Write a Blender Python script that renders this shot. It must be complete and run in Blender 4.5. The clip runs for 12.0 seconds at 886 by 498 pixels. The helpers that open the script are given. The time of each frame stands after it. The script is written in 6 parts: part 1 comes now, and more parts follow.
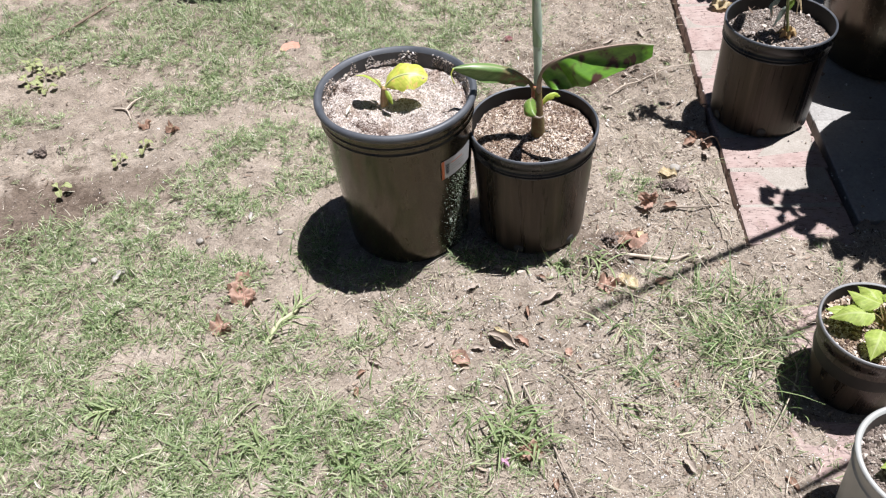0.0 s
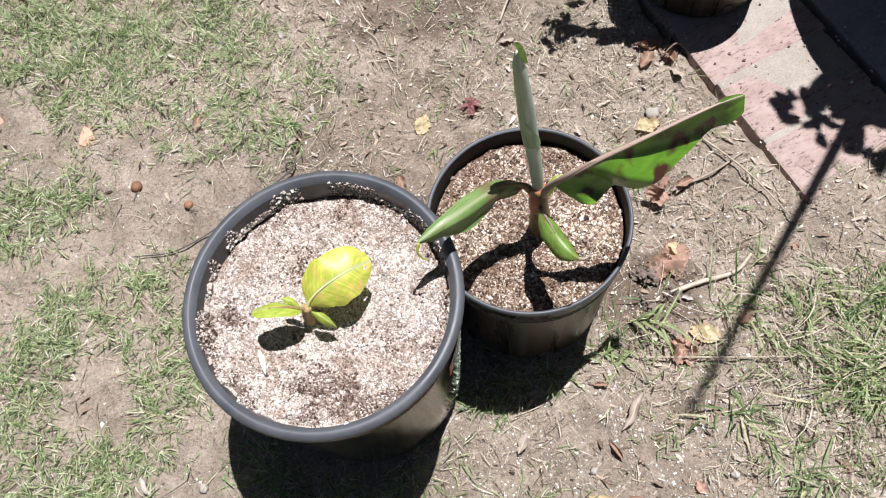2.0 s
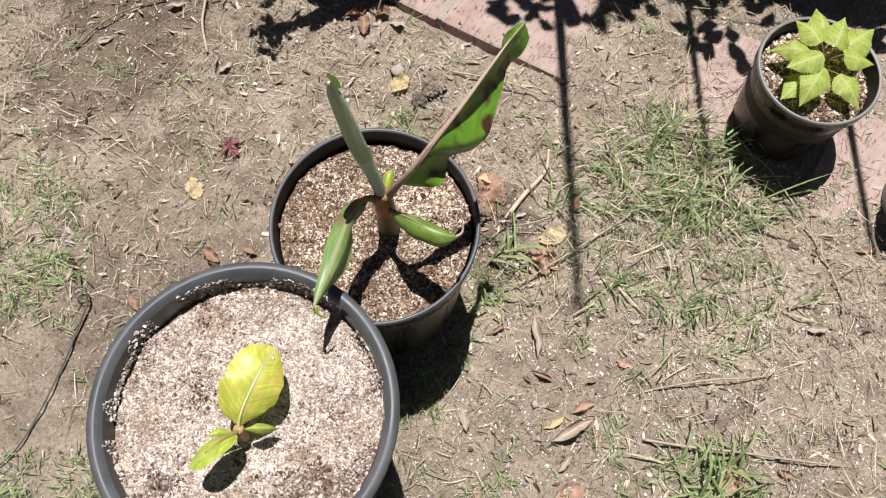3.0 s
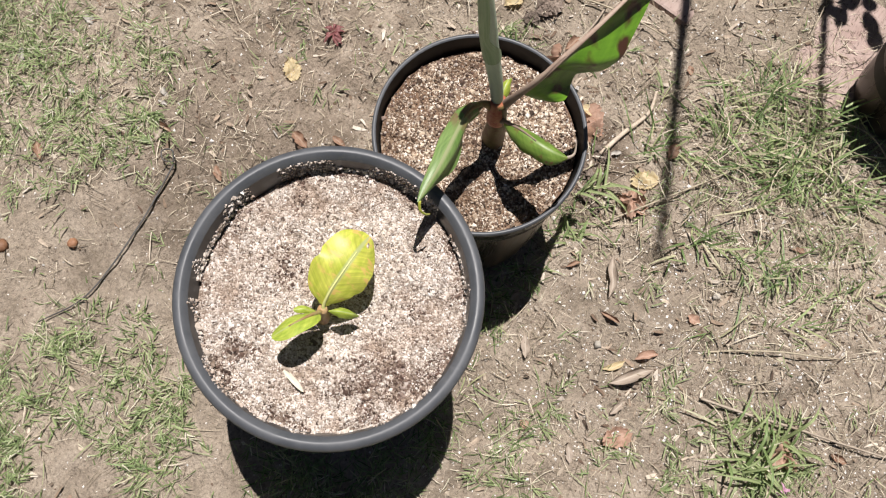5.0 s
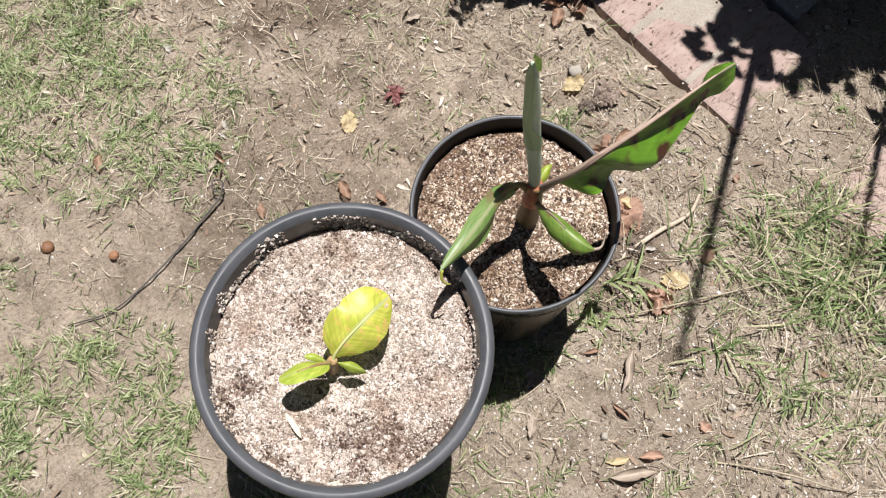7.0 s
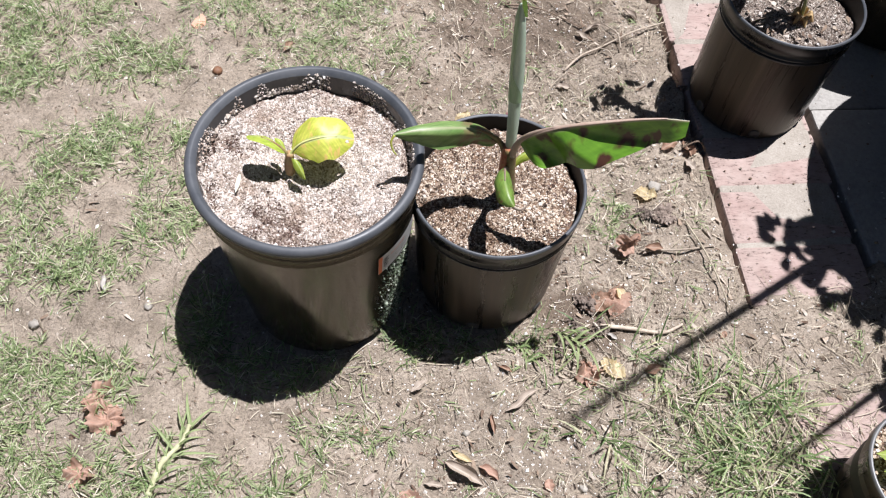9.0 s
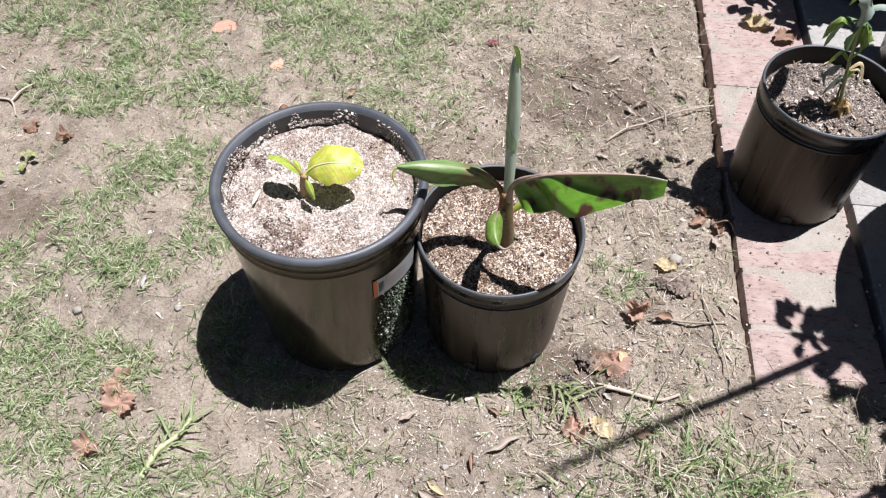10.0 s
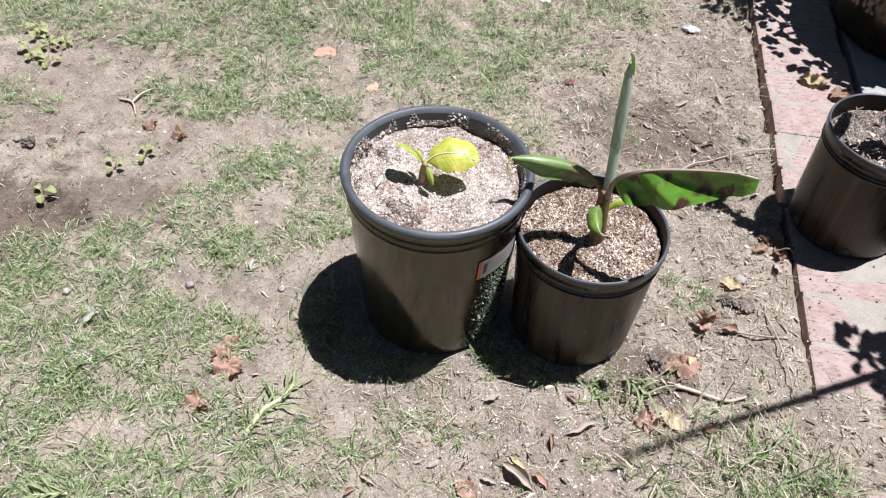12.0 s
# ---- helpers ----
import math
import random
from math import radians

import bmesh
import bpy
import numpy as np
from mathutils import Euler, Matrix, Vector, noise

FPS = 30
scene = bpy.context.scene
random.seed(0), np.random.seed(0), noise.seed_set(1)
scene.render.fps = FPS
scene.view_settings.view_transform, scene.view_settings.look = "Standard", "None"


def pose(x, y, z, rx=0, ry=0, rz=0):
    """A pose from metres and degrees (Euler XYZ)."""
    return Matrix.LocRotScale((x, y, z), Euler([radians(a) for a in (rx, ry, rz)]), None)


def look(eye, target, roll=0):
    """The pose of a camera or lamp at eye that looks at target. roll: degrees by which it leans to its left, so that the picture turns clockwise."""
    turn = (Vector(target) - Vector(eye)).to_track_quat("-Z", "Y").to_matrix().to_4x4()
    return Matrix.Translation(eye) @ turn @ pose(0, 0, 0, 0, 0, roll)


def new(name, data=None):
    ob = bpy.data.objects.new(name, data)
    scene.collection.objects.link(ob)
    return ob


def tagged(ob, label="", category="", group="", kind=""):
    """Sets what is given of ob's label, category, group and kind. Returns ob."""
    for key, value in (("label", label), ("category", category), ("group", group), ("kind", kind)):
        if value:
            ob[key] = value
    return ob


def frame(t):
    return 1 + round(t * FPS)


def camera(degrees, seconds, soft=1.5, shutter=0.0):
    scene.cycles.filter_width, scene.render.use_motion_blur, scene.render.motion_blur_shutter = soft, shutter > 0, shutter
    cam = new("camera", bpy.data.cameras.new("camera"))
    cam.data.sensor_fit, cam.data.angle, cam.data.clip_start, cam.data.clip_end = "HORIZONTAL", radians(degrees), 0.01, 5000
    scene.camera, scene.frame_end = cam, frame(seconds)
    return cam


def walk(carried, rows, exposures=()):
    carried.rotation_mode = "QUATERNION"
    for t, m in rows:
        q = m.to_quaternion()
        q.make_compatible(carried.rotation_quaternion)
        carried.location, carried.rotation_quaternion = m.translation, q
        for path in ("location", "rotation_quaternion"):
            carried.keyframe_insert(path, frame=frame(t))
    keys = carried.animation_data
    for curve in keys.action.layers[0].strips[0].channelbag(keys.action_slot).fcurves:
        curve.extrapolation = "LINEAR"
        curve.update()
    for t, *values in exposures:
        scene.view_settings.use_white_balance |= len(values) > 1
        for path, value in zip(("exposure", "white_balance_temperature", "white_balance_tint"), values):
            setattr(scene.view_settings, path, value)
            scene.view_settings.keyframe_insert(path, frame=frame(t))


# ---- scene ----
cam = camera(57.5, 12.0, 1.15)
PATH = [
    (0, (0.163, 0.245, 1.036), (0.001, 1.647, -0.381), -4.9),
    (0.1, (0.157, 0.298, 1.028), (-0.014, 1.673, -0.414), -5.3),
    (0.3, (0.12, 0.407, 1.034), (-0.025, 1.756, -0.436), -5.0),
    (0.4, (0.099, 0.458, 1.035), (-0.002, 1.811, -0.434), -4.2),
    (0.5, (0.076, 0.526, 1.046), (0.024, 1.861, -0.443), -3.6),
    (0.7, (0.041, 0.607, 1.037), (0.108, 1.931, -0.461), -0.7),
    (0.9, (0.017, 0.682, 1.032), (0.125, 1.919, -0.536), -1.0),
    (1, (0.014, 0.716, 1.022), (0.13, 1.895, -0.59), -1.3),
    (1.2, (0.013, 0.793, 1.013), (0.128, 1.872, -0.667), -3.1),
    (1.5, (0.02, 0.904, 1.013), (0.144, 1.885, -0.726), -8.9),
    (1.6, (0.022, 0.939, 1.009), (0.136, 1.884, -0.75), -11.9),
    (1.8, (0.021, 0.989, 1.001), (0.129, 1.86, -0.796), -15.1),
    (2, (0.017, 1.041, 0.992), (0.238, 1.8, -0.845), -12.4),
    (2.1, (0.014, 1.066, 0.983), (0.344, 1.735, -0.873), -8.6),
    (2.2, (0.004, 1.087, 0.983), (0.399, 1.689, -0.883), -7.6),
    (2.3, (-0.015, 1.11, 0.987), (0.457, 1.606, -0.892), -4.6),
    (2.4, (-0.022, 1.129, 0.989), (0.485, 1.546, -0.9), -1.9),
    (2.5, (-0.027, 1.139, 0.991), (0.52, 1.49, -0.9), 1.4),
    (2.7, (-0.032, 1.15, 0.996), (0.574, 1.427, -0.89), 3.9),
    (4.3, (-0.048, 1.185, 0.977), (0.5, 1.408, -0.934), 7.8),
    (4.5, (-0.058, 1.188, 0.972), (0.44, 1.409, -0.953), 8.5),
    (4.7, (-0.067, 1.185, 0.969), (0.397, 1.435, -0.96), 6.8),
    (5, (-0.08, 1.199, 0.973), (0.348, 1.462, -0.963), 7.2),
    (5.5, (-0.085, 1.208, 0.97), (0.305, 1.499, -0.97), 5.9),
    (6, (-0.085, 1.211, 0.978), (0.299, 1.508, -0.963), 5.1),
    (6.5, (-0.078, 1.207, 0.989), (0.351, 1.541, -0.936), 4.5),
    (6.7, (-0.075, 1.207, 0.992), (0.383, 1.556, -0.923), 5.7),
    (8.3, (0.023, 0.909, 0.987), (0.184, 1.859, -0.765), 2.8),
    (8.5, (0.03, 0.864, 1.001), (0.188, 1.846, -0.734), 2.5),
    (8.7, (0.047, 0.819, 1.009), (0.192, 1.807, -0.723), 3.3),
    (9, (0.062, 0.774, 1.012), (0.21, 1.811, -0.692), 4.7),
    (9.2, (0.107, 0.766, 1.009), (0.18, 1.868, -0.659), 2.8),
    (9.5, (0.171, 0.744, 1.023), (0.183, 1.91, -0.602), 3.8),
    (9.7, (0.197, 0.73, 1.022), (0.136, 1.911, -0.591), 2.1),
    (10, (0.194, 0.702, 1.03), (0.079, 1.895, -0.572), 0.6),
    (10.5, (0.184, 0.662, 1.042), (0.035, 1.909, -0.515), -0.7),
    (11, (0.172, 0.632, 1.046), (0.013, 1.926, -0.471), -0.9),
    (11.5, (0.118, 0.585, 1.044), (-0.03, 1.906, -0.451), 0.3),
    (12, (0.098, 0.531, 1.041), (-0.072, 1.855, -0.449), 3.3),
]
walk(cam, [(t, look(eye, target, roll)) for t, eye, target, roll in PATH], [(0.0, 0.84, 5950, 15), (0.5, 0.82, 5800, 17), (1.0, 0.85, 5730, 17), (1.5, 0.8, 5800, 17), (2.0, 0.72, 6080, 16), (2.5, 0.58, 6430, 14.5), (4.5, 0.54, 6500, 14), (5.0, 0.50, 6520, 14), (5.5, 0.44, 6570, 14), (6.0, 0.42, 6560, 14), (6.5, 0.54, 6500, 14), (6.7, 0.58, 6480, 14), (8.5, 0.73, 6050, 15), (9.5, 0.78, 5980, 16),
                                                                          (12.0, 0.80, 5850, 15.5)])

# ---- light: high clear sun from the far right, blue sky ----
SUN = Vector((0.254, 0.140, 1.0)).normalized()
world = bpy.data.worlds.new("sky")
scene.world = world
world.use_nodes = True
wn = world.node_tree.nodes
sky = wn.new("ShaderNodeTexSky")
sky.sky_type, sky.sun_disc = "NISHITA", False
sky.sun_elevation = math.asin(SUN.z)
sky.sun_rotation = math.atan2(SUN.x, SUN.y)
wn["Background"].inputs["Strength"].default_value = 0.0165
world.node_tree.links.new(sky.outputs[0], wn["Background"].inputs["Color"])
sun_data = bpy.data.lights.new("sun", "SUN")
sun_data.energy, sun_data.angle, sun_data.color = 5.0, radians(0.36), (1.0, 0.97, 0.915)
sun = new("sun", sun_data)
sun.matrix_world = look(tuple(SUN * 10), (0, 0, 0))

RNG = np.random.default_rng(7)


# ---- numbers that vary over the plan ----
def vnoise(x, y, size, seed):
    """Smooth value noise from 0 to 1 over the plan, with features of that size."""
    table = np.random.default_rng(seed).random((256, 256))
    u, v = np.asarray(x, float) / size + 100.0, np.asarray(y, float) / size + 100.0
    i, j = np.floor(u).astype(int), np.floor(v).astype(int)
    f, g = u - i, v - j
    f, g = f * f * (3 - 2 * f), g * g * (3 - 2 * g)
    a, b = table[i % 256, j % 256], table[(i + 1) % 256, j % 256]
    c, d = table[i % 256, (j + 1) % 256], table[(i + 1) % 256, (j + 1) % 256]
    return (a * (1 - f) + b * f) * (1 - g) + (c * (1 - f) + d * f) * g


def smooth(a, b, x):
    t = np.clip((np.asarray(x, float) - a) / (b - a), 0, 1)
    return t * t * (3 - 2 * t)


BRICK_X, BRICK_W, PITCH, BRICK_END = 0.581, 0.191, 0.1055, 1.2655


def ground_z(x, y):
    """Height of the soil: lumps of three sizes, a gully along the brick edging, a bed under the paving."""
    x, y = np.asarray(x, float), np.asarray(y, float)
    z = 0.016 * (vnoise(x, y, 0.30, 1) - 0.5) + 0.012 * (vnoise(x, y, 0.07, 2) - 0.5)
    z = z + 0.009 * (vnoise(x, y, 0.026, 3) - 0.5) + 0.007 * (vnoise(x, y, 0.011, 4) - 0.5)
    z = z + 0.007 * (vnoise(x, y, 0.017, 5) - 0.5) * smooth(-0.05, 0.15, x)
    near = np.exp(-((x - 0.1) ** 2 + (y - 1.4) ** 2) / 8.0)
    z = z * near
    for px, py, r in ((-0.020, 1.3435, 0.118), (0.205, 1.348, 0.101), (0.672, 0.987, 0.07), (0.651, 0.758, 0.07)):
        z = z * smooth(r, r + 0.05, np.hypot(x - px, y - py)) - 0.001
    # soil trodden level with the bricks, spread thin over the end of the row, and a narrow gap along them
    east = smooth(0.575, 0.60, x)
    z = z * (1 - 0.6 * east * (1 - smooth(1.6, 1.8, y)))
    z = z + 0.0085 * smooth(0.40, 0.56, x) * smooth(0.95, 1.2, y)
    over = y + 0.05 * (vnoise(x, y, 0.05, 6) - 0.5) + 0.03 * (vnoise(x, y, 0.016, 8) - 0.5)
    z = z + 0.0045 * smooth(0.57, 0.60, x) * smooth(1.10, 1.22, y) * (1 - smooth(1.25, 1.33, over))
    paved = (1 - smooth(2.80, 2.90, y)) * (1 - smooth(1.95, 2.05, x))
    z = z - paved * east * (0.002 * smooth(1.275, 1.31, over) + 0.028 * smooth(1.31, 1.335, over))
    edge = 0.5797 - 0.016 * smooth(1.52, 1.72, y) * (0.4 + vnoise(x, y, 0.03, 9))
    z = z - 0.026 * paved * smooth(edge, edge + 0.0058, x) * (1 - smooth(0.585, 0.61, x)) * smooth(1.285, 1.315, over)
    z = z - 0.004 * np.exp(-((x - 0.580) / 0.006) ** 2) * (1 - smooth(1.28, 1.31, over)) * smooth(1.12, 1.22, y)
    return z


# ---- materials ----
def tree(name):
    m = bpy.data.materials.new(name)
    m.use_nodes = True
    return m, m.node_tree.nodes, m.node_tree.links, m.node_tree.nodes["Principled BSDF"]


def ramp(nodes, stops):
    r = nodes.new("ShaderNodeValToRGB")
    while len(r.color_ramp.elements) < len(stops):
        r.color_ramp.elements.new(0.5)
    for e, (at, c) in zip(r.color_ramp.elements, stops):
        e.position, e.color = at, (*c, 1)
    return r


def noise_tex(nodes, links, coord, scale, detail=4.0, rough=0.6, squash=None):
    n = nodes.new("ShaderNodeTexNoise")
    n.inputs["Scale"].default_value, n.inputs["Detail"].default_value, n.inputs["Roughness"].default_value = scale, detail, rough
    if squash:
        mp = nodes.new("ShaderNodeMapping")
        mp.inputs["Scale"].default_value = squash
        links.new(coord, mp.inputs["Vector"])
        coord = mp.outputs[0]
    links.new(coord, n.inputs["Vector"])
    return n


def mix(nodes, links, fac, a, b, mode="MIX"):
    n = nodes.new("ShaderNodeMix")
    n.data_type, n.blend_type = "RGBA", mode
    for sock, v in ((n.inputs[0], fac), (n.inputs[6], a), (n.inputs[7], b)):
        if isinstance(v, bpy.types.NodeSocket):
            links.new(v, sock)
        elif isinstance(v, (int, float)):
            sock.default_value = v
        else:
            sock.default_value = (*v, 1)
    return n.outputs[2]


def bump(nodes, links, bsdf, height, strength, distance):
    b = nodes.new("ShaderNodeBump")
    b.inputs["Strength"].default_value, b.inputs["Distance"].default_value = strength, distance
    links.new(height, b.inputs["Height"])
    links.new(b.outputs[0], bsdf.inputs["Normal"])


def grained(name, stops, big, fine, rough=0.9, strength=0.5, distance=0.002, spec=0.3, vary=0.25):
    """Two scales of noise over a ramp of colours, fine relief; each object a little lighter or darker."""
    m, nodes, links, bsdf = tree(name)
    tc = nodes.new("ShaderNodeTexCoord").outputs["Object"]
    n1, n2 = noise_tex(nodes, links, tc, big, 5), noise_tex(nodes, links, tc, fine, 4, 0.7)
    both = nodes.new("ShaderNodeMath")
    both.operation = "MULTIPLY_ADD"
    links.new(n2.outputs[0], both.inputs[0])
    both.inputs[1].default_value = 0.55
    half = nodes.new("ShaderNodeMath")
    half.operation = "MULTIPLY"
    half.inputs[1].default_value = 0.45
    links.new(n1.outputs[0], half.inputs[0])
    links.new(half.outputs[0], both.inputs[2])
    r = ramp(nodes, stops)
    links.new(both.outputs[0], r.inputs[0])
    info = nodes.new("ShaderNodeObjectInfo")
    hs = nodes.new("ShaderNodeHueSaturation")
    mr = nodes.new("ShaderNodeMapRange")
    mr.inputs[3].default_value, mr.inputs[4].default_value = 1 - vary, 1 + vary
    links.new(info.outputs["Random"], mr.inputs[0])
    links.new(mr.outputs[0], hs.inputs["Value"])
    links.new(r.outputs[0], hs.inputs["Color"])
    links.new(hs.outputs[0], bsdf.inputs["Base Color"])
    bsdf.inputs["Roughness"].default_value = rough
    bsdf.inputs["Specular IOR Level"].default_value = spec
    bump(nodes, links, bsdf, n2.outputs[0], strength, distance)
    return m


def islands(name, stops, rough=0.8, translucent=0.0, spec=0.3, patch=None):
    """A colour for each loose piece of a mesh, with a little grain."""
    m, nodes, links, bsdf = tree(name)
    geo = nodes.new("ShaderNodeNewGeometry")
    r = ramp(nodes, stops)
    links.new(geo.outputs["Random Per Island"], r.inputs[0])
    tc = nodes.new("ShaderNodeTexCoord").outputs["Object"]
    n = noise_tex(nodes, links, tc, 160, 3)
    g = ramp(nodes, ((0.25, (0.62, 0.62, 0.62)), (0.75, (1.25, 1.25, 1.25))))
    links.new(n.outputs[0], g.inputs[0])
    col = mix(nodes, links, 1.0, r.outputs[0], g.outputs[0], "MULTIPLY")
    if patch:
        pr = ramp(nodes, ((0.38, patch), (0.52, (1, 1, 1)), (0.66, (1.06, 1.05, 1.03))))
        links.new(noise_tex(nodes, links, tc, 20, 6, 0.7).outputs[0], pr.inputs[0])
        col = mix(nodes, links, 1.0, col, pr.outputs[0], "MULTIPLY")
    links.new(col, bsdf.inputs["Base Color"])
    bsdf.inputs["Roughness"].default_value, bsdf.inputs["Specular IOR Level"].default_value = rough, spec
    if translucent:
        let_through(nodes, links, bsdf, col, translucent)
    return m


def let_through(nodes, links, bsdf, col, share):
    tr = nodes.new("ShaderNodeBsdfTranslucent")
    links.new(col, tr.inputs["Color"])
    mx = nodes.new("ShaderNodeMixShader")
    mx.inputs[0].default_value = share
    links.new(bsdf.outputs[0], mx.inputs[1])
    links.new(tr.outputs[0], mx.inputs[2])
    links.new(mx.outputs[0], nodes["Material Output"].inputs["Surface"])


def leafy(name, base, light, blotch=None, rib=None, share=0.35, rough=0.45, blotch_at=0.55, veins=26.0, span=(0.0, 1.0), ribbed=0.10):
    """A living leaf: veins across from the rib, mottling, optional blotches and a paler rib; light passes through."""
    m, nodes, links, bsdf = tree(name)
    uv = nodes.new("ShaderNodeTexCoord").outputs["UV"]
    sep = nodes.new("ShaderNodeSeparateXYZ")
    links.new(uv, sep.inputs[0])
    n1 = noise_tex(nodes, links, uv, 5, 3, 0.5, (1.0, 1.6, 1.0))
    r = ramp(nodes, ((0.3, base), (0.75, light)))
    links.new(n1.outputs[0], r.inputs[0])
    col = r.outputs[0]
    away = nodes.new("ShaderNodeMath")
    away.operation = "SUBTRACT"
    links.new(sep.outputs[1], away.inputs[0])
    away.inputs[1].default_value = 0.5
    far = nodes.new("ShaderNodeMath")
    far.operation = "ABSOLUTE"
    links.new(away.outputs[0], far.inputs[0])
    slant = nodes.new("ShaderNodeMath")
    slant.operation = "MULTIPLY_ADD"
    links.new(far.outputs[0], slant.inputs[0])
    slant.inputs[1].default_value = -0.45
    links.new(sep.outputs[0], slant.inputs[2])
    along = nodes.new("ShaderNodeCombineXYZ")
    links.new(slant.outputs[0], along.inputs[0])
    links.new(sep.outputs[1], along.inputs[1])
    wave = noise_tex(nodes, links, along.outputs[0], 1.0, 4, 0.6, (veins, 1.3, 1.0))
    wr = ramp(nodes, ((0.25, (1 - ribbed, 1 - ribbed, 1 - ribbed)), (0.75, (1 + 0.6 * ribbed, 1 + 0.6 * ribbed, 1 + 0.6 * ribbed))))
    links.new(wave.outputs[0], wr.inputs[0])
    col = mix(nodes, links, 1.0, col, wr.outputs[0], "MULTIPLY")
    if blotch:
        n2 = noise_tex(nodes, links, uv, 2.8, 3, 0.5, (3.2, 1.0, 1.0))
        br = ramp(nodes, ((blotch_at, (0, 0, 0)), (blotch_at + 0.09, (1, 1, 1))))
        links.new(n2.outputs[0], br.inputs[0])
        sp = ramp(nodes, ((max(0.0, span[0] - 0.12), (0, 0, 0) if span[0] else (1, 1, 1)), (span[0], (1, 1, 1)), (span[1], (1, 1, 1)), (min(1.0, span[1] + 0.12), (0, 0, 0) if span[1] < 1 else (1, 1, 1))))
        links.new(sep.outputs[0], sp.inputs[0])
        col = mix(nodes, links, mix(nodes, links, 1.0, br.outputs[0], sp.outputs[0], "MULTIPLY"), col, blotch)
    if rib:
        d = nodes.new("ShaderNodeMath")
        d.operation = "SUBTRACT"
        links.new(sep.outputs[1], d.inputs[0])
        d.inputs[1].default_value = 0.5
        ab = nodes.new("ShaderNodeMath")
        ab.operation = "ABSOLUTE"
        links.new(d.outputs[0], ab.inputs[0])
        rr = ramp(nodes, ((0.02, (1, 1, 1)), (0.06, (0, 0, 0))))
        links.new(ab.outputs[0], rr.inputs[0])
        col = mix(nodes, links, rr.outputs[0], col, rib)
    links.new(col, bsdf.inputs["Base Color"])
    bsdf.inputs["Roughness"].default_value = rough
    bump(nodes, links, bsdf, wave.outputs[0], 0.22, 0.0008)
    let_through(nodes, links, bsdf, col, share)
    return m


def soil_material():
    m, nodes, links, bsdf = tree("dry garden soil")
    tc = nodes.new("ShaderNodeTexCoord").outputs["Object"]
    n0 = noise_tex(nodes, links, tc, 3.5, 3)
    n1 = noise_tex(nodes, links, tc, 22, 6, 0.65)
    n2 = noise_tex(nodes, links, tc, 230, 5, 0.75)
    r1 = ramp(nodes, ((0.3, (0.222, 0.186, 0.145)), (0.5, (0.325, 0.276, 0.221)), (0.72, (0.430, 0.372, 0.307))))
    links.new(n1.outputs[0], r1.inputs[0])
    r2 = ramp(nodes, ((0.28, (0.42, 0.40, 0.38)), (0.44, (0.95, 0.95, 0.95)), (0.70, (1.45, 1.45, 1.45))))
    links.new(n2.outputs[0], r2.inputs[0])
    col = mix(nodes, links, 1.0, r1.outputs[0], r2.outputs[0], "MULTIPLY")
    r0 = ramp(nodes, ((0.35, (0.82, 0.80, 0.78)), (0.65, (1.08, 1.06, 1.04))))
    links.new(n0.outputs[0], r0.inputs[0])
    col = mix(nodes, links, 1.0, col, r0.outputs[0], "MULTIPLY")
    # patches of damp, freshly dug earth
    for cx, cy, sx, sy, wet in ((-0.785, 1.36, 0.135, 0.135, 1.0), (0.33, 1.86, 0.17, 0.12, 0.82), (0.33, 1.262, 0.075, 0.06, 1.0), (0.12, 1.63, 0.22, 0.13, 0.5), (-0.635, 1.448, 0.135, 0.075, 0.75), (-0.82, 1.75, 0.30, 0.20, 0.28), (-0.85, 2.15, 0.40, 0.25, 0.25)):
        mp = nodes.new("ShaderNodeMapping")
        mp.vector_type = "POINT"
        mp.inputs["Location"].default_value = (-cx / sx, -cy / sy, 0)
        mp.inputs["Scale"].default_value = (1 / sx, 1 / sy, 0)
        links.new(tc, mp.inputs["Vector"])
        ln = nodes.new("ShaderNodeVectorMath")
        ln.operation = "LENGTH"
        links.new(mp.outputs[0], ln.inputs[0])
        ad = nodes.new("ShaderNodeMath")
        ad.operation = "MULTIPLY_ADD"
        links.new(n1.outputs[0], ad.inputs[0])
        ad.inputs[1].default_value = 1.4
        links.new(ln.outputs["Value"], ad.inputs[2])
        rr = ramp(nodes, ((0.0, (1, 1, 1)), (0.72, (1, 1, 1)), (0.92, (0, 0, 0))))
        half = nodes.new("ShaderNodeMath")
        half.operation = "MULTIPLY"
        half.inputs[1].default_value = 0.5
        links.new(ad.outputs[0], half.inputs[0])
        links.new(half.outputs[0], rr.inputs[0])
        dark = mix(nodes, links, 1.0, col, tuple(1 - wet * (1 - q) for q in (0.52, 0.48, 0.46)), "MULTIPLY")
        col = mix(nodes, links, rr.outputs[0], col, dark)
    links.new(col, bsdf.inputs["Base Color"])
    bsdf.inputs["Roughness"].default_value, bsdf.inputs["Specular IOR Level"].default_value = 0.95, 0.15
    bump(nodes, links, bsdf, n2.outputs[0], 0.9, 0.006)
    return m


